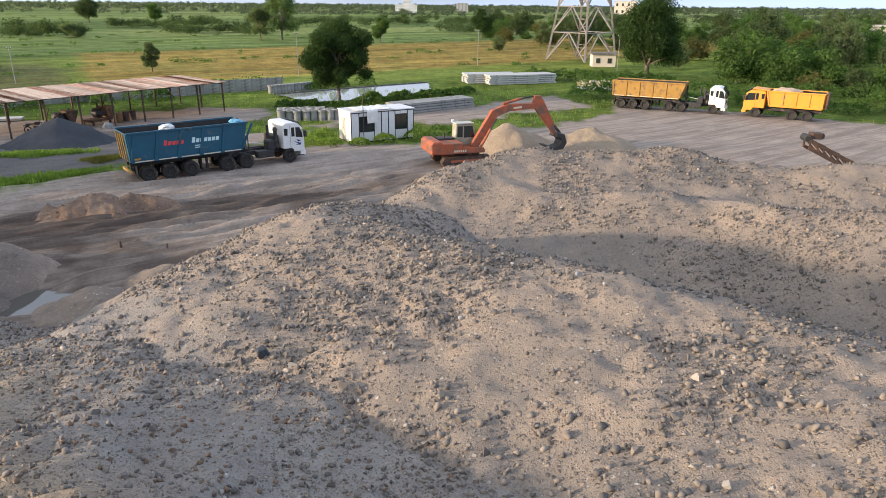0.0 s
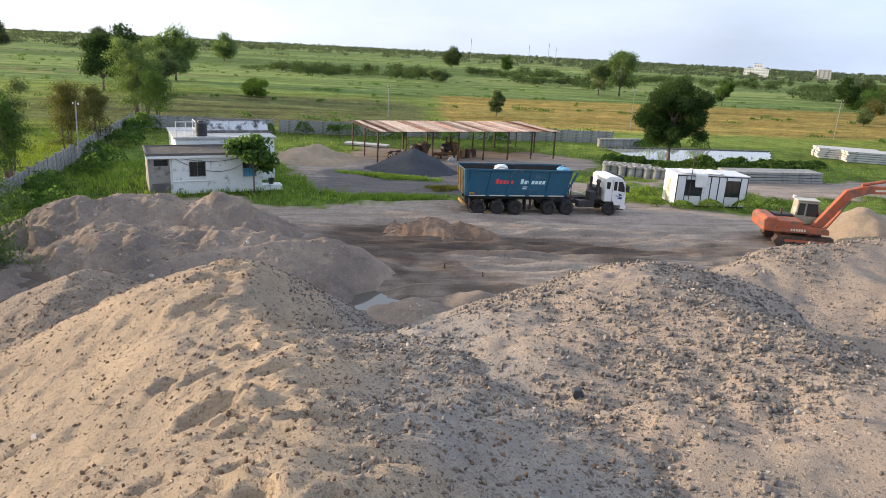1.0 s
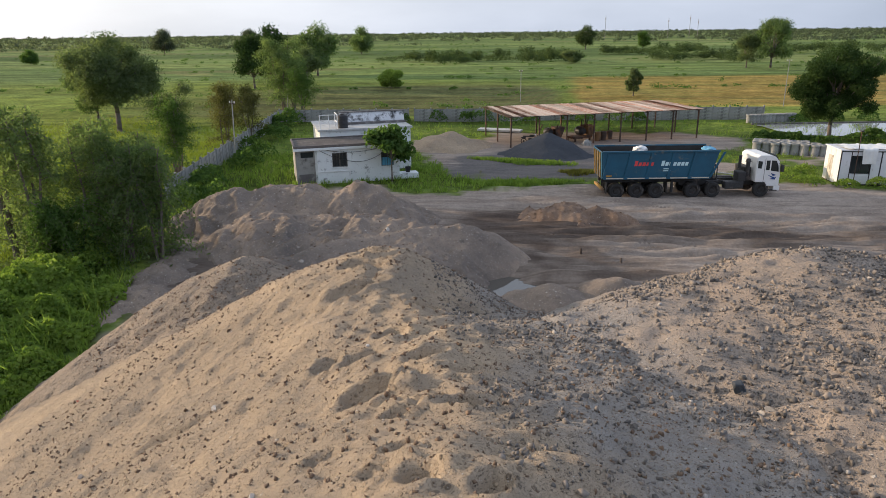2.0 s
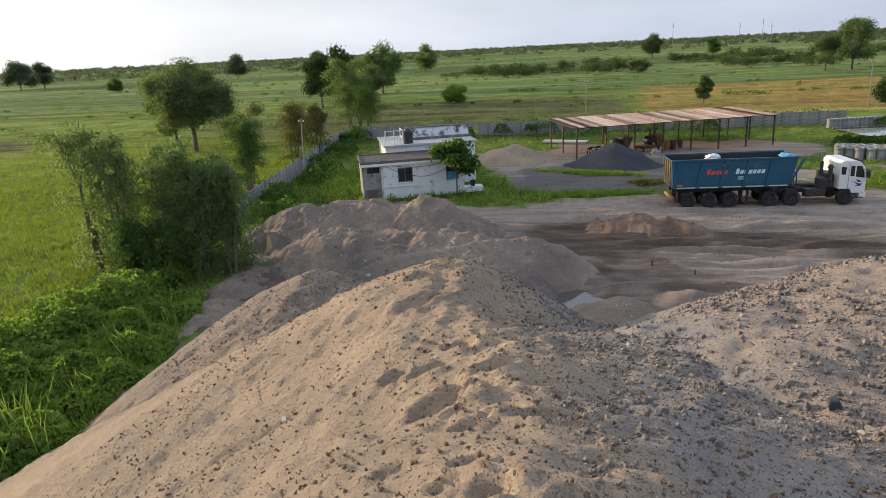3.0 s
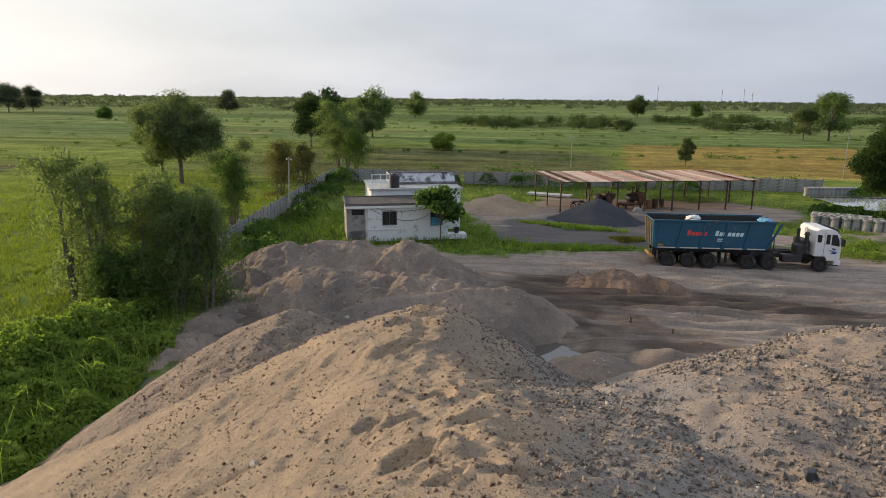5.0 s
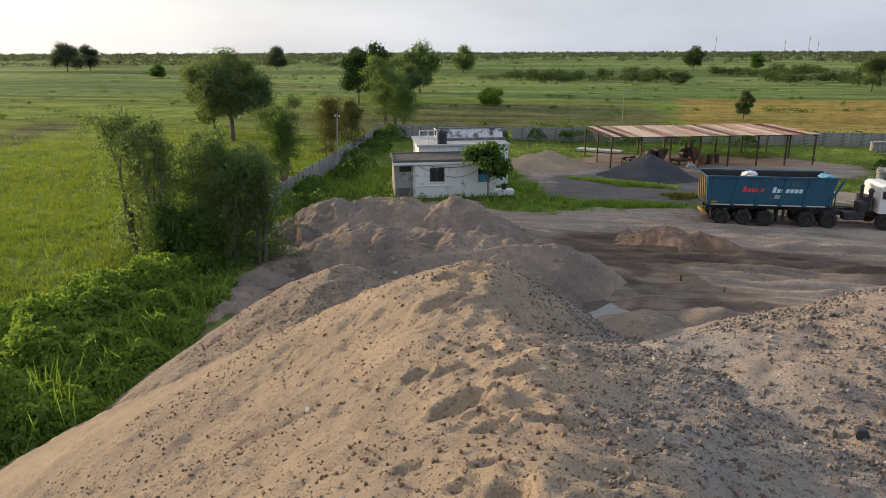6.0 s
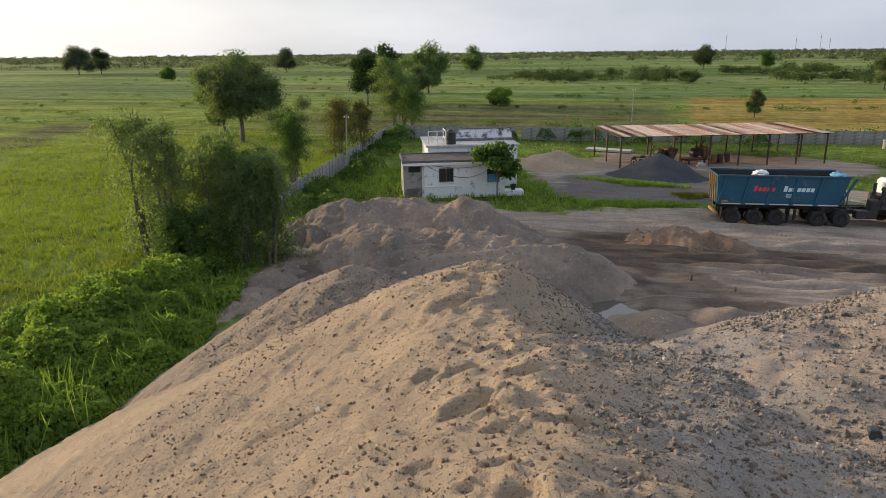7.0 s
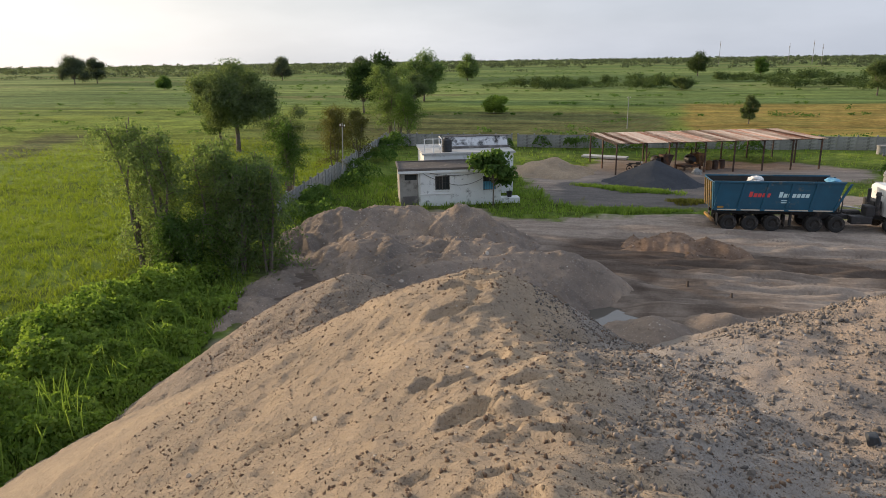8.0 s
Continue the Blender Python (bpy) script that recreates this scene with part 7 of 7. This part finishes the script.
def plume_tree(m, height, width, leaf, strands, per, size, label, seed, group, stems=3, low=0.12, sag=0.9):
    """A feathery tree: a few thin stems, and long hanging sprays of small leaves along every branch."""
    rng = np.random.RandomState(seed)
    t = thing("tree", m, label, "tree", group)
    bm = bmesh.new()
    feet = []
    for k in range(stems):
        a = 2 * math.pi * (k + rng.uniform(-0.3, 0.3)) / stems
        spread = width * rng.uniform(0.08, 0.26)
        tall = height * rng.uniform(0.78, 0.98)
        path = [Vector((0.12 * math.cos(a), 0.12 * math.sin(a), -0.3))]
        for q in (0.3, 0.6, 0.85, 1.0):
            path.append(Vector((spread * q * math.cos(a) + rng.normal() * 0.14, spread * q * math.sin(a) + rng.normal() * 0.14, tall * q)))
        r = 0.045 + 0.006 * height
        for q, (p, e) in enumerate(zip(path[:-1], path[1:])):
            tube(bm, p, e, r * (1 - 0.22 * q), r * (0.8 - 0.2 * q), 7)
        feet.append(path)
    places = []
    for k in range(strands):
        path = feet[k % stems]
        at = low + (0.98 - low) * rng.uniform() ** 0.85
        q = at * 4
        i = min(3, int(q))
        start = path[i].lerp(path[i + 1], q - i) if i else path[0].lerp(path[1], max(0.5, q))
        a = rng.uniform(0, 2 * math.pi)
        reach = width * rng.uniform(0.22, 0.5) * (1.15 - 0.75 * at)
        rise = rng.uniform(0.3, 1.0) * (0.5 + 0.5 * at)
        along_way = lambda u: Vector((start.x + reach * u * math.cos(a), start.y + reach * u * math.sin(a), max(0.15, start.z + reach * (rise * u - sag * u * u))))
        pts = [along_way(u) for u in (0, 0.35, 0.7, 1.0)]
        for n_seg, (p, e) in enumerate(zip(pts[:-1], pts[1:])):
            tube(bm, p, e, 0.017 - 0.005 * n_seg, 0.012 - 0.004 * n_seg, 4, False)
        u = rng.uniform(0.15, 1.05, per)
        mid = np.array([along_way(v)[:] for v in u])
        loose = rng.normal(size=(per, 3)) * (0.13 + 0.012 * width)
        loose[:, 2] -= np.abs(rng.normal(size=per)) * 0.16
        places.append(mid + loose)
    part("trunk", bm, BARK, t)
    quads_object("crown", leaves(np.concatenate(places), size, rng, 0.45, 0.34), leaf, t)
    return t


FAR = "trees out in the fields"
tree(pose(-25.3, 72.6, 0), 8.8, 10.2, LEAF_DARK, 38000, 0.19, "round dense dark-green mango tree beside the pond", 5, 0.24, 42, trunk_r=0.2, clump=0.155, shell=0.7, fuzz=0.06)
tree(pose(-86.0, 23.7, 0), 11.0, 12.6, LEAF_DULL, 26000, 0.24, "broad dull-green field tree with a clear trunk", 2, 0.27, 26, slim=0.45, group=FAR, trunk_r=0.28, clump=0.225, shell=0.5, fuzz=0.14)
tree(pose(-94.6, 23.8, 0), 8.0, 7.0, LEAF_SHADE, 7000, 0.28, "smaller green tree behind the broad one", 3, 0.15, 8, group=FAR)
tree(pose(-40.0, 29.2, 0), 4.1, 3.9, LEAF_MID, 1500, 0.30, "small broad-leaved tree in front of the hut", 4, 0.42, 8, slim=0.7, trunk_r=0.06, shell=0.3)
# the row along the west wall
for k, (x, y, h, w, mat, n, label) in enumerate((
        (-53.0, 18.3, 7.4, 4.6, LEAF_DULL, 3400, "slender feathery tree beside the west wall"), (-51.4, 17.6, 6.4, 3.6, LEAF_MID, 2000, "slender feathery tree beside the west wall"),
        (-60.5, 25.6, 6.8, 4.8, LEAF_BROWN, 2200, "sparse olive-brown tree beside the west wall"), (-66.0, 30.5, 6.0, 4.2, LEAF_BROWN, 1800, "sparse olive-brown tree beside the west wall"),
        (-84.0, 44.5, 9.8, 7.5, LEAF_DULL, 4500, "tall feathery tree at the wall's corner"), (-89.5, 49.0, 8.0, 6.0, LEAF_DULL, 3000, "feathery tree at the wall's corner"),
        (-80.0, 45.0, 6.5, 5.0, LEAF_MID, 2500, "bushy green tree at the wall's corner"))):
    plume_tree(pose(x, y, 0, 0, 0, 50 * k), h * 1.04, w * 1.15, mat if h < 7.9 else LEAF_SHADE, 60 if h < 7.9 else 120, 110, 0.19 if h < 7.9 else 0.26, label, 20 + k, "trees along the west wall", 3, 0.22, 0.55)
# the thicket of hanging trees beside the near heap
for k, (x, y, h, w, mat, n) in enumerate(((-39.0, 4.6, 8.3, 4.0, LEAF_PLUME, 6500), (-36.8, 5.6, 8.4, 4.2, LEAF_PLUME, 8500), (-36.6, 8.0, 7.2, 4.8, LEAF_SHADE, 8500), (-35.0, 8.8, 6.6, 4.4, LEAF_SHADE, 9000), (-38.6, 8.6, 6.8, 4.6, LEAF_PLUME, 6500), (-40.8, 6.2, 5.6, 3.6, LEAF_PLUME, 4200), (-35.2, 6.4, 4.2, 4.0, LEAF_MID, 6500), (-37.4, 9.6, 6.4, 4.2, LEAF_SHADE, 6500), (-35.4, 5.4, 3.4, 3.0, LEAF_MID, 4000), (-34.2, 10.0, 6.0, 4.6, LEAF_SHADE, 8000))):
    plume_tree(pose(x, y, 0, 0, 0, 70 * k), h * 1.02, w * 1.15, mat, 40 + n // 240, 80, 0.20, "feathery hanging tree in the thicket beside the heap", 40 + k, "thicket beside the heap", 3 if h > 5 else 2, 0.06, 1.0)
# field trees farther off
for k, (x, y, h, w, mat) in enumerate(((-132, 64, 10.5, 9, LEAF_DARK), (-140, 72, 12.5, 11, LEAF_DARK), (-125, 72, 8, 7, LEAF_DULL), (-160, 96, 12.5, 14, LEAF_SHADE), (-302, 209, 13, 15, LEAF_SHADE), (-86, 198, 13.5, 12, LEAF_SHADE), (-92, 196, 9, 8, LEAF_DULL),
                                  (-66.6, 101, 4.6, 3.2, LEAF_DULL), (-455, 37, 15, 22, LEAF_HAZED), (-465, 50, 15, 15, LEAF_HAZED), (-318, 60, 5.5, 8, LEAF_MID), (-390, 190, 13, 17, LEAF_HAZED), (-420, 150, 13, 17, LEAF_HAZED), (-250, 330, 13, 13, LEAF_WOOD), (-215, 335, 10, 9, LEAF_MID), (-30, 230, 9, 9, LEAF_DARK), (-55, 196, 7, 6, LEAF_MID), (-150, 190, 4, 9, LEAF_DULL), (-112, 84, 3.4, 6.0, LEAF_BRIGHT))):
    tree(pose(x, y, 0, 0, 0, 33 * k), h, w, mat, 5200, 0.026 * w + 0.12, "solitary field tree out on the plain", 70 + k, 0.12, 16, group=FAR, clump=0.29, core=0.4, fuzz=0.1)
# the wood east of the pylon
tree(pose(11.5, 113.0, 0), 12.4, 12.5, LEAF_DARK, 26000, 0.27, "large dense dark tree beside the parked trucks", 100, 0.06, 30, trunk_r=0.4, clump=0.24, shell=0.6, fuzz=0.1)
wood = [tree(pose(24, 108, 0), 7.4, 9.0, LEAF_MID, 2500, 0.40, "bushy dark-green tree at the yard's overgrown edge", 101, 0.03, 16, group="wood beyond the trucks", clump=0.29, fuzz=0.12),
        tree(pose(34, 104, 0), 5.0, 8.0, LEAF_MID, 2200, 0.38, "spreading light-green thicket tree", 102, 0.02, 14, group="wood beyond the trucks", clump=0.3, fuzz=0.12),
        tree(pose(50, 118, 0), 8.6, 9.5, LEAF_WOOD, 2500, 0.40, "tall dull dark tree at the yard's overgrown edge", 103, 0.05, 17, group="wood beyond the trucks", clump=0.28, fuzz=0.12),
        tree(pose(60, 100, 0), 5.4, 8.0, LEAF_BROWN, 2200, 0.38, "dull olive-brown thicket tree", 104, 0.03, 14, group="wood beyond the trucks", clump=0.3, fuzz=0.12),
        tree(pose(44, 126, 0), 8.8, 7.4, LEAF_DULL, 2200, 0.38, "tall grey-green tree in the wood", 105, 0.08, 15, group="wood beyond the trucks", clump=0.3, fuzz=0.12)]
rng = np.random.RandomState(77)
for k in range(170):
    y = 93 + 215 * rng.uniform() ** 1.2
    x = rng.uniform(16, 32 + 0.9 * (y - 20))
    s = rng.uniform(0.6, 1.15) * (0.75 + (y - 96) / 170 if y < 150 else 1.1)
    copy_thing(wood[(0, 2, 3, 2, 1, 0, 4, 2, 3, 0, 4)[k % 11]], pose(x, y, -0.2, 0, 0, rng.uniform(0, 360)) @ Matrix.Diagonal((s, s, s * rng.uniform(0.8, 1.15), 1)))


for k in range(70):
    y = 165 + 190 * rng.uniform()
    x = rng.uniform(-22 - 0.12 * (y - 165), 40)
    s = rng.uniform(0.5, 1.05)
    copy_thing(wood[(0, 2, 1, 2, 4, 0, 3)[k % 7]], pose(x, y, -0.2, 0, 0, rng.uniform(0, 360)) @ Matrix.Diagonal((s, s, s * rng.uniform(0.7, 1.05), 1)))


def tuft_field(name, xs, ys, height, blades, rng, material, label, lean=0.35, slim=0.09, wind=(0, 0), kind="stuff", category="grass"):
    """Blades of grass or crop: thin upright lozenges."""
    n = len(xs)
    base = np.stack([xs, ys, ground_height(xs, ys)], 1)
    base = np.repeat(base, blades, 0) + np.concatenate([rng.normal(size=(n * blades, 2)) * height * 0.25, np.zeros((n * blades, 1))], 1)
    m = len(base)
    h = (height * rng.uniform(0.6, 1.3, m))[:, None]
    up = np.stack([rng.normal(size=m) * lean + wind[0], rng.normal(size=m) * lean + wind[1], np.ones(m)], 1)
    a = rng.uniform(0, 2 * math.pi, m)
    side = np.stack([np.cos(a), np.sin(a), np.zeros(m)], 1) * h * slim
    corners = np.stack([base - side * 0.6, base + side * 0.6, base + up * h * 0.6 + side, base + up * h], 1)
    return tagged(quads_object(name, corners, material), label, category, kind=kind)


def scatter(n, poly, rng, keep=None):
    """Random places inside a polygon."""
    px, py = np.array(poly).T
    xs, ys = rng.uniform(px.min(), px.max(), n), rng.uniform(py.min(), py.max(), n)
    ok = inside(xs, ys, poly) > 0
    if keep is not None:
        ok &= keep(xs, ys)
    return xs[ok], ys[ok]


rng = np.random.RandomState(5)
green_in = lambda x, y: bare_mask(x, y) < 0.35
YARD_ALL = [(-33, 3), (-45.5, 14.2), (-79, 41), (-66, 53), (-39, 81), (-12, 92), (-2, 90), (10, 84), (34, 72), (60, 72), (60, 90), (-20, 40), (-30, 25), (-24, 2)]
NEAR_STRIP = [(-18, -8), (-26, -3), (-34.5, 4.5), (-45.3, 14.2), (-60, 26), (-54, 34), (-47, 41), (-40, 38), (-30, 38), (-26, 34), (-34, 26), (-36, 11), (-30, 6), (-23, 2), (-18, -3)]
xs, ys = scatter(9000, NEAR_STRIP, rng, green_in)
tuft_field("grass_strip", xs, ys, 0.38, 7, rng, LEAF_BRIGHT, "rough bright weeds between the wall and the sand")
xs, ys = scatter(14000, YARD_ALL, rng, green_in)
tuft_field("grass_patches", xs, ys, 0.30, 4, rng, LEAF_BRIGHT, "patches of rough grass and weeds about the yard")
xs, ys = scatter(2600, YARD_ALL, rng, lambda x, y: (bare_mask(x, y) > 0.2) & (bare_mask(x, y) < 0.8))
tuft_field("dry_grass", xs, ys, 0.32, 5, rng, LEAF_YELLOW, "dry yellow grass at the edge of the bare ground")
for name, outline, many, mat, label in (
        ("grass_isle", [(-43.5, 40.2), (-42.0, 42.0), (-38.0, 43.6), (-35.0, 45.2), (-34.6, 44.0), (-38.0, 41.6)], 3600, LEAF_BRIGHT, "low grass strip over the grey dust"),
        ("grass_isle", [(-34.0, 41.2), (-32.2, 43.6), (-30.6, 45.0), (-30.8, 43.2), (-32.6, 41.0)], 1800, LEAF_YELLOW, "dry low grass beside the blue trailer"),
        ("grass_isle", [(-37.5, 33.2), (-35.0, 35.8), (-32.0, 38.8), (-30.5, 40.2), (-31.0, 38.0), (-34.0, 34.0)], 5200, LEAF_BRIGHT, "rough grass strip along the yard's edge")):
    xs, ys = scatter(many, outline, rng)
    keep = rng.uniform(size=len(xs)) < np.clip(0.55 + 0.9 * value_noise(xs, ys, 1.6, 5), 0, 1)
    tuft_field(name, xs[keep], ys[keep], 0.26, 6, rng, mat, label)
xs, ys = scatter(2600, [(-32.5, 8.6), (-28.0, 5.6), (-24.0, 3.4), (-19.0, -1.6), (-19.5, -3.5), (-25.0, 1.6), (-31.0, 6.4)], rng)
tuft_field("grass_edge", xs, ys, 0.34, 6, rng, LEAF_BRIGHT, "rough grass between the creeper and the sand")
RICE_NEAR = [(-24, -6), (-34, 2.8), (-46.5, 14.2), (-70, 34), (-110, 30), (-110, -40), (-40, -40)]
xs, ys = scatter(80000, RICE_NEAR, rng, lambda x, y: rng.uniform(size=len(x)) < np.clip(1.2 - np.hypot(x + 35, y) / 62, 0.0, 1))
tuft_field("rice_crop", xs, ys, 0.30, 6, rng, RICE, "young green rice crop in the field", 0.5, 0.07, (0.1, 0.05), category="crop")


def creeper_bank(name, mounds, count, size, material, label, seed, slim=0.85):
    """A bank of creeper: leaves laid over a run of low mounds."""
    rng = np.random.RandomState(seed)
    pick = np.array(mounds)[rng.randint(0, len(mounds), count)]
    a, q = rng.uniform(0, 2 * math.pi, count), np.sqrt(rng.uniform(0, 1, count))
    x, y = pick[:, 0] + pick[:, 2] * q * np.cos(a), pick[:, 1] + pick[:, 2] * q * np.sin(a)
    top = np.zeros(count)
    for mx, my, mr, mh in mounds:
        d2 = ((x - mx) ** 2 + (y - my) ** 2) / (mr * mr)
        top = np.maximum(top, mh * np.sqrt(np.clip(1 - d2, 0, 1)))
    top = top * (1 + 0.38 * rough_noise(x, y, 1.1, seed, 3, 0.6))
    z = np.maximum(ground_height(x, y), 0) + top * (1 - 0.35 * rng.uniform(0, 1, count) ** 2) + 0.06
    return tagged(quads_object(name, leaves(np.stack([x, y, z], 1), size, rng, 0.25, slim, 0.4, 0.35), material), label, "creeper", kind="stuff")


creeper_bank("creeper_bank", [(-23.5, -3.2, 2.6, 1.3), (-26.5, -1.6, 2.4, 1.2), (-25.5, 1.2, 2.0, 0.9), (-28.8, 0.6, 2.2, 1.5), (-29.3, 3.0, 2.0, 1.1), (-31.6, 1.8, 2.0, 1.4), (-32.2, 4.4, 1.8, 1.6), (-22.0, -6.0, 2.8, 1.2), (-27.5, -4.2, 2.4, 1.1), (-30.8, -1.2, 1.8, 0.9), (-22.2, -1.2, 1.9, 0.9), (-24.2, 1.6, 1.7, 0.8), (-20.2, -4.0, 2.2, 0.9), (-27.4, 3.6, 1.6, 0.9), (-30.2, 5.6, 1.6, 1.0), (-17.6, -7.6, 2.6, 1.0)], 40000, 0.17, LEAF_BRIGHT, "thick bank of green creeper over bushes", 61)
xs, ys = scatter(380, [(-17, -7), (-22, -3.5), (-28, 2), (-33, 5), (-30, 6.5), (-25, 3), (-20, -1.5)], rng)
tall = tuft_field("tall_grass", xs, ys, 1.25, 6, rng, LEAF_BRIGHT, "tall rank grass standing up through the creeper", 0.3, 0.022)
creeper_bank("creeper_bank", [(-29.6, 1.8, 1.6, 1.6), (-31.8, 3.2, 1.6, 1.7), (-33.5, 4.8, 1.5, 1.3), (-27.2, -0.4, 1.6, 1.3), (-30.6, 0.2, 1.6, 1.1), (-33.0, 2.4, 1.4, 1.0), (-24.6, -4.6, 1.5, 1.2), (-34.8, 6.4, 1.6, 1.4)], 15000, 0.15, LEAF_BRIGHT, "sunlit light green creeper over bushes", 62)
bushes = []
rng = np.random.RandomState(15)
for k in range(46):
    s = rng.uniform()
    if k < 26:
        x, y = -46.2 - 33 * s + rng.uniform(0.5, 3.0), 15.2 + 26 * s + rng.uniform(-0.2, 2.0)
    else:
        x, y = -70 + 46 * s + rng.uniform(-1, 3), 50.5 + 48 * s + rng.uniform(-3, 0.5)
    bushes.append((x, y, rng.uniform(0.8, 1.7), rng.uniform(0.7, 1.7)))
creeper_bank("wall_bushes", bushes, 16000, 0.24, LEAF_MID, "uneven green bushes growing along the walls", 63, 0.6)
creeper_bank("pond_bushes", [(-23.6 + 0.8 * k, 75.0 + 0.9 * k + 0.6 * math.sin(k * 2.1), 1.2, 0.6 + 0.25 * math.sin(k * 1.7)) for k in range(14)] + [(-29.5 + 1.1 * k, 67.4 + 0.3 * k, 1.2, 0.9) for k in range(6)], 9000, 0.28, LEAF_MID, "rank green weeds round the pond", 64, 0.5)
creeper_bank("weed_bank", [(2.0 + 3.1 * k, 86.5 - 0.55 * k + 1.2 * math.sin(1.9 * k), 2.4, 1.3 + 0.5 * math.sin(2.7 * k)) for k in range(20)] + [(-6 + 2.4 * k, 104 + math.sin(k), 2.2, 1.5) for k in range(9)] + [(3 + 4 * k, 92 + 2 * math.sin(2 * k), 3.2, 1.8) for k in range(13)], 26000, 0.30, LEAF_MID, "bank of rank weeds behind the parked trucks", 65, 0.4)
creeper_bank("cabin_weeds", [(-20.3, 51.0, 1.2, 0.7), (-18.6, 50.4, 1.1, 0.6), (-16.4, 51.2, 0.9, 0.55), (-14.6, 52.6, 1.0, 0.6), (-12.4, 54.6, 1.2, 0.9), (-19.8, 52.6, 0.9, 0.9), (-10.6, 56.6, 1.4, 0.9)], 4200, 0.18, LEAF_BRIGHT, "weeds grown up round the cabin", 66, 0.4)


def far_belt(name, spots, leaf, per, label, seed, coarse=1.0):
    """Hedges and woods too far off to count: many uneven clumps in one mesh."""
    rng = np.random.RandomState(seed)
    all_q = []
    for x, y, w, h in spots:
        b = [(x + w * rng.uniform(-0.35, 0.35), y + w * rng.uniform(-0.35, 0.35), h * rng.uniform(0.35, 0.6), w * rng.uniform(0.25, 0.4), h * rng.uniform(0.3, 0.45)) for _ in range(4)]
        all_q.append(leaves(blob_places(b, per, rng, 0.25, 0.05), coarse * max(0.28, 0.085 * h + 0.02 * w), rng, 0, 0.8))
    return tagged(quads_object(name, np.concatenate(all_q), leaf), label, "trees", kind="stuff")


rng = np.random.RandomState(31)
spots = []
# two broken hedge rows across the fields, and copses towards the north
for k in range(120):
    u, v = rng.uniform(-30, 150), 262 + 26 * rng.uniform(-1, 1) ** 3
    if rough_noise(np.array([u]), np.array([0.0]), 26.0, 9, 2)[0] > -0.15:
        spots.append((0.693 * u - 0.721 * v, 0.721 * u + 0.693 * v, rng.uniform(5, 9), rng.uniform(2.5, 6.0)))
for k in range(90):
    u, v = rng.uniform(60, 480), 330 + 12 * rng.normal() + 0.12 * (rng.uniform(60, 480) - 270)
    spots.append((0.693 * u - 0.721 * v, 0.721 * u + 0.693 * v, rng.uniform(6, 12), rng.uniform(2.5, 6.0)))
for k in range(110):
    u, v = rng.uniform(150, 520), 210 + 230 * rng.uniform()
    if rough_noise(np.array([u]), np.array([v]), 60.0, 19, 2)[0] > 0.1:
        spots.append((0.693 * u - 0.721 * v, 0.721 * u + 0.693 * v, rng.uniform(5, 11), rng.uniform(2.0, 6.0)))
def field_scrub():
    """Low scrub along the bunds and here and there in the fields."""
    rng = np.random.RandomState(36)
    out = []
    for k in range(900):
        v = 95 + 560 * rng.uniform() ** 1.4
        u = rng.uniform(-60 - 0.5 * v, 120 + 0.9 * v)
        if k % 3:
            v = 100 + 34 * round((v - 100) / 34) + 1.5 * rng.normal()
        out.append((0.693 * u - 0.721 * v, 0.721 * u + 0.693 * v, rng.uniform(1.2, 4.5), rng.uniform(0.35, 1.3)))
    return out


far_belt("field_scrub", field_scrub(), LEAF_MID, 50, "low green scrub along the field bunds", 37)
far_belt("far_hedges", spots, LEAF_WOOD, 420, "hedges and scrub between the distant fields", 32)
spots = []
for d, gap, h in ((640, 0.9, 5.0), (740, 0.6, 6.5), (880, 0.45, 7.0), (1080, 0.38, 7.5), (1400, 0.3, 8.0), (1900, 0.25, 9.0), (2700, 0.22, 11.0)):
    for step in range(int(152 / gap)):
        a = radians(-50 + gap * (step + rng.uniform(-0.6, 0.6)))
        r = d * (1 + 0.07 * math.sin(5.0 * a + d) + 0.05 * rng.normal())
        if d > 900 or rng.uniform() < 0.55 + 0.45 * math.sin(7 * a + d):
            spots.append((-r * math.sin(a), r * math.cos(a), rng.uniform(0.7, 1.3) * d * radians(gap) * 1.9, h * rng.uniform(0.55, 1.2)))
far_belt("far_woods", spots, LEAF_HAZED, 55, "distant belts of dark trees along the horizon", 33, 2.3)
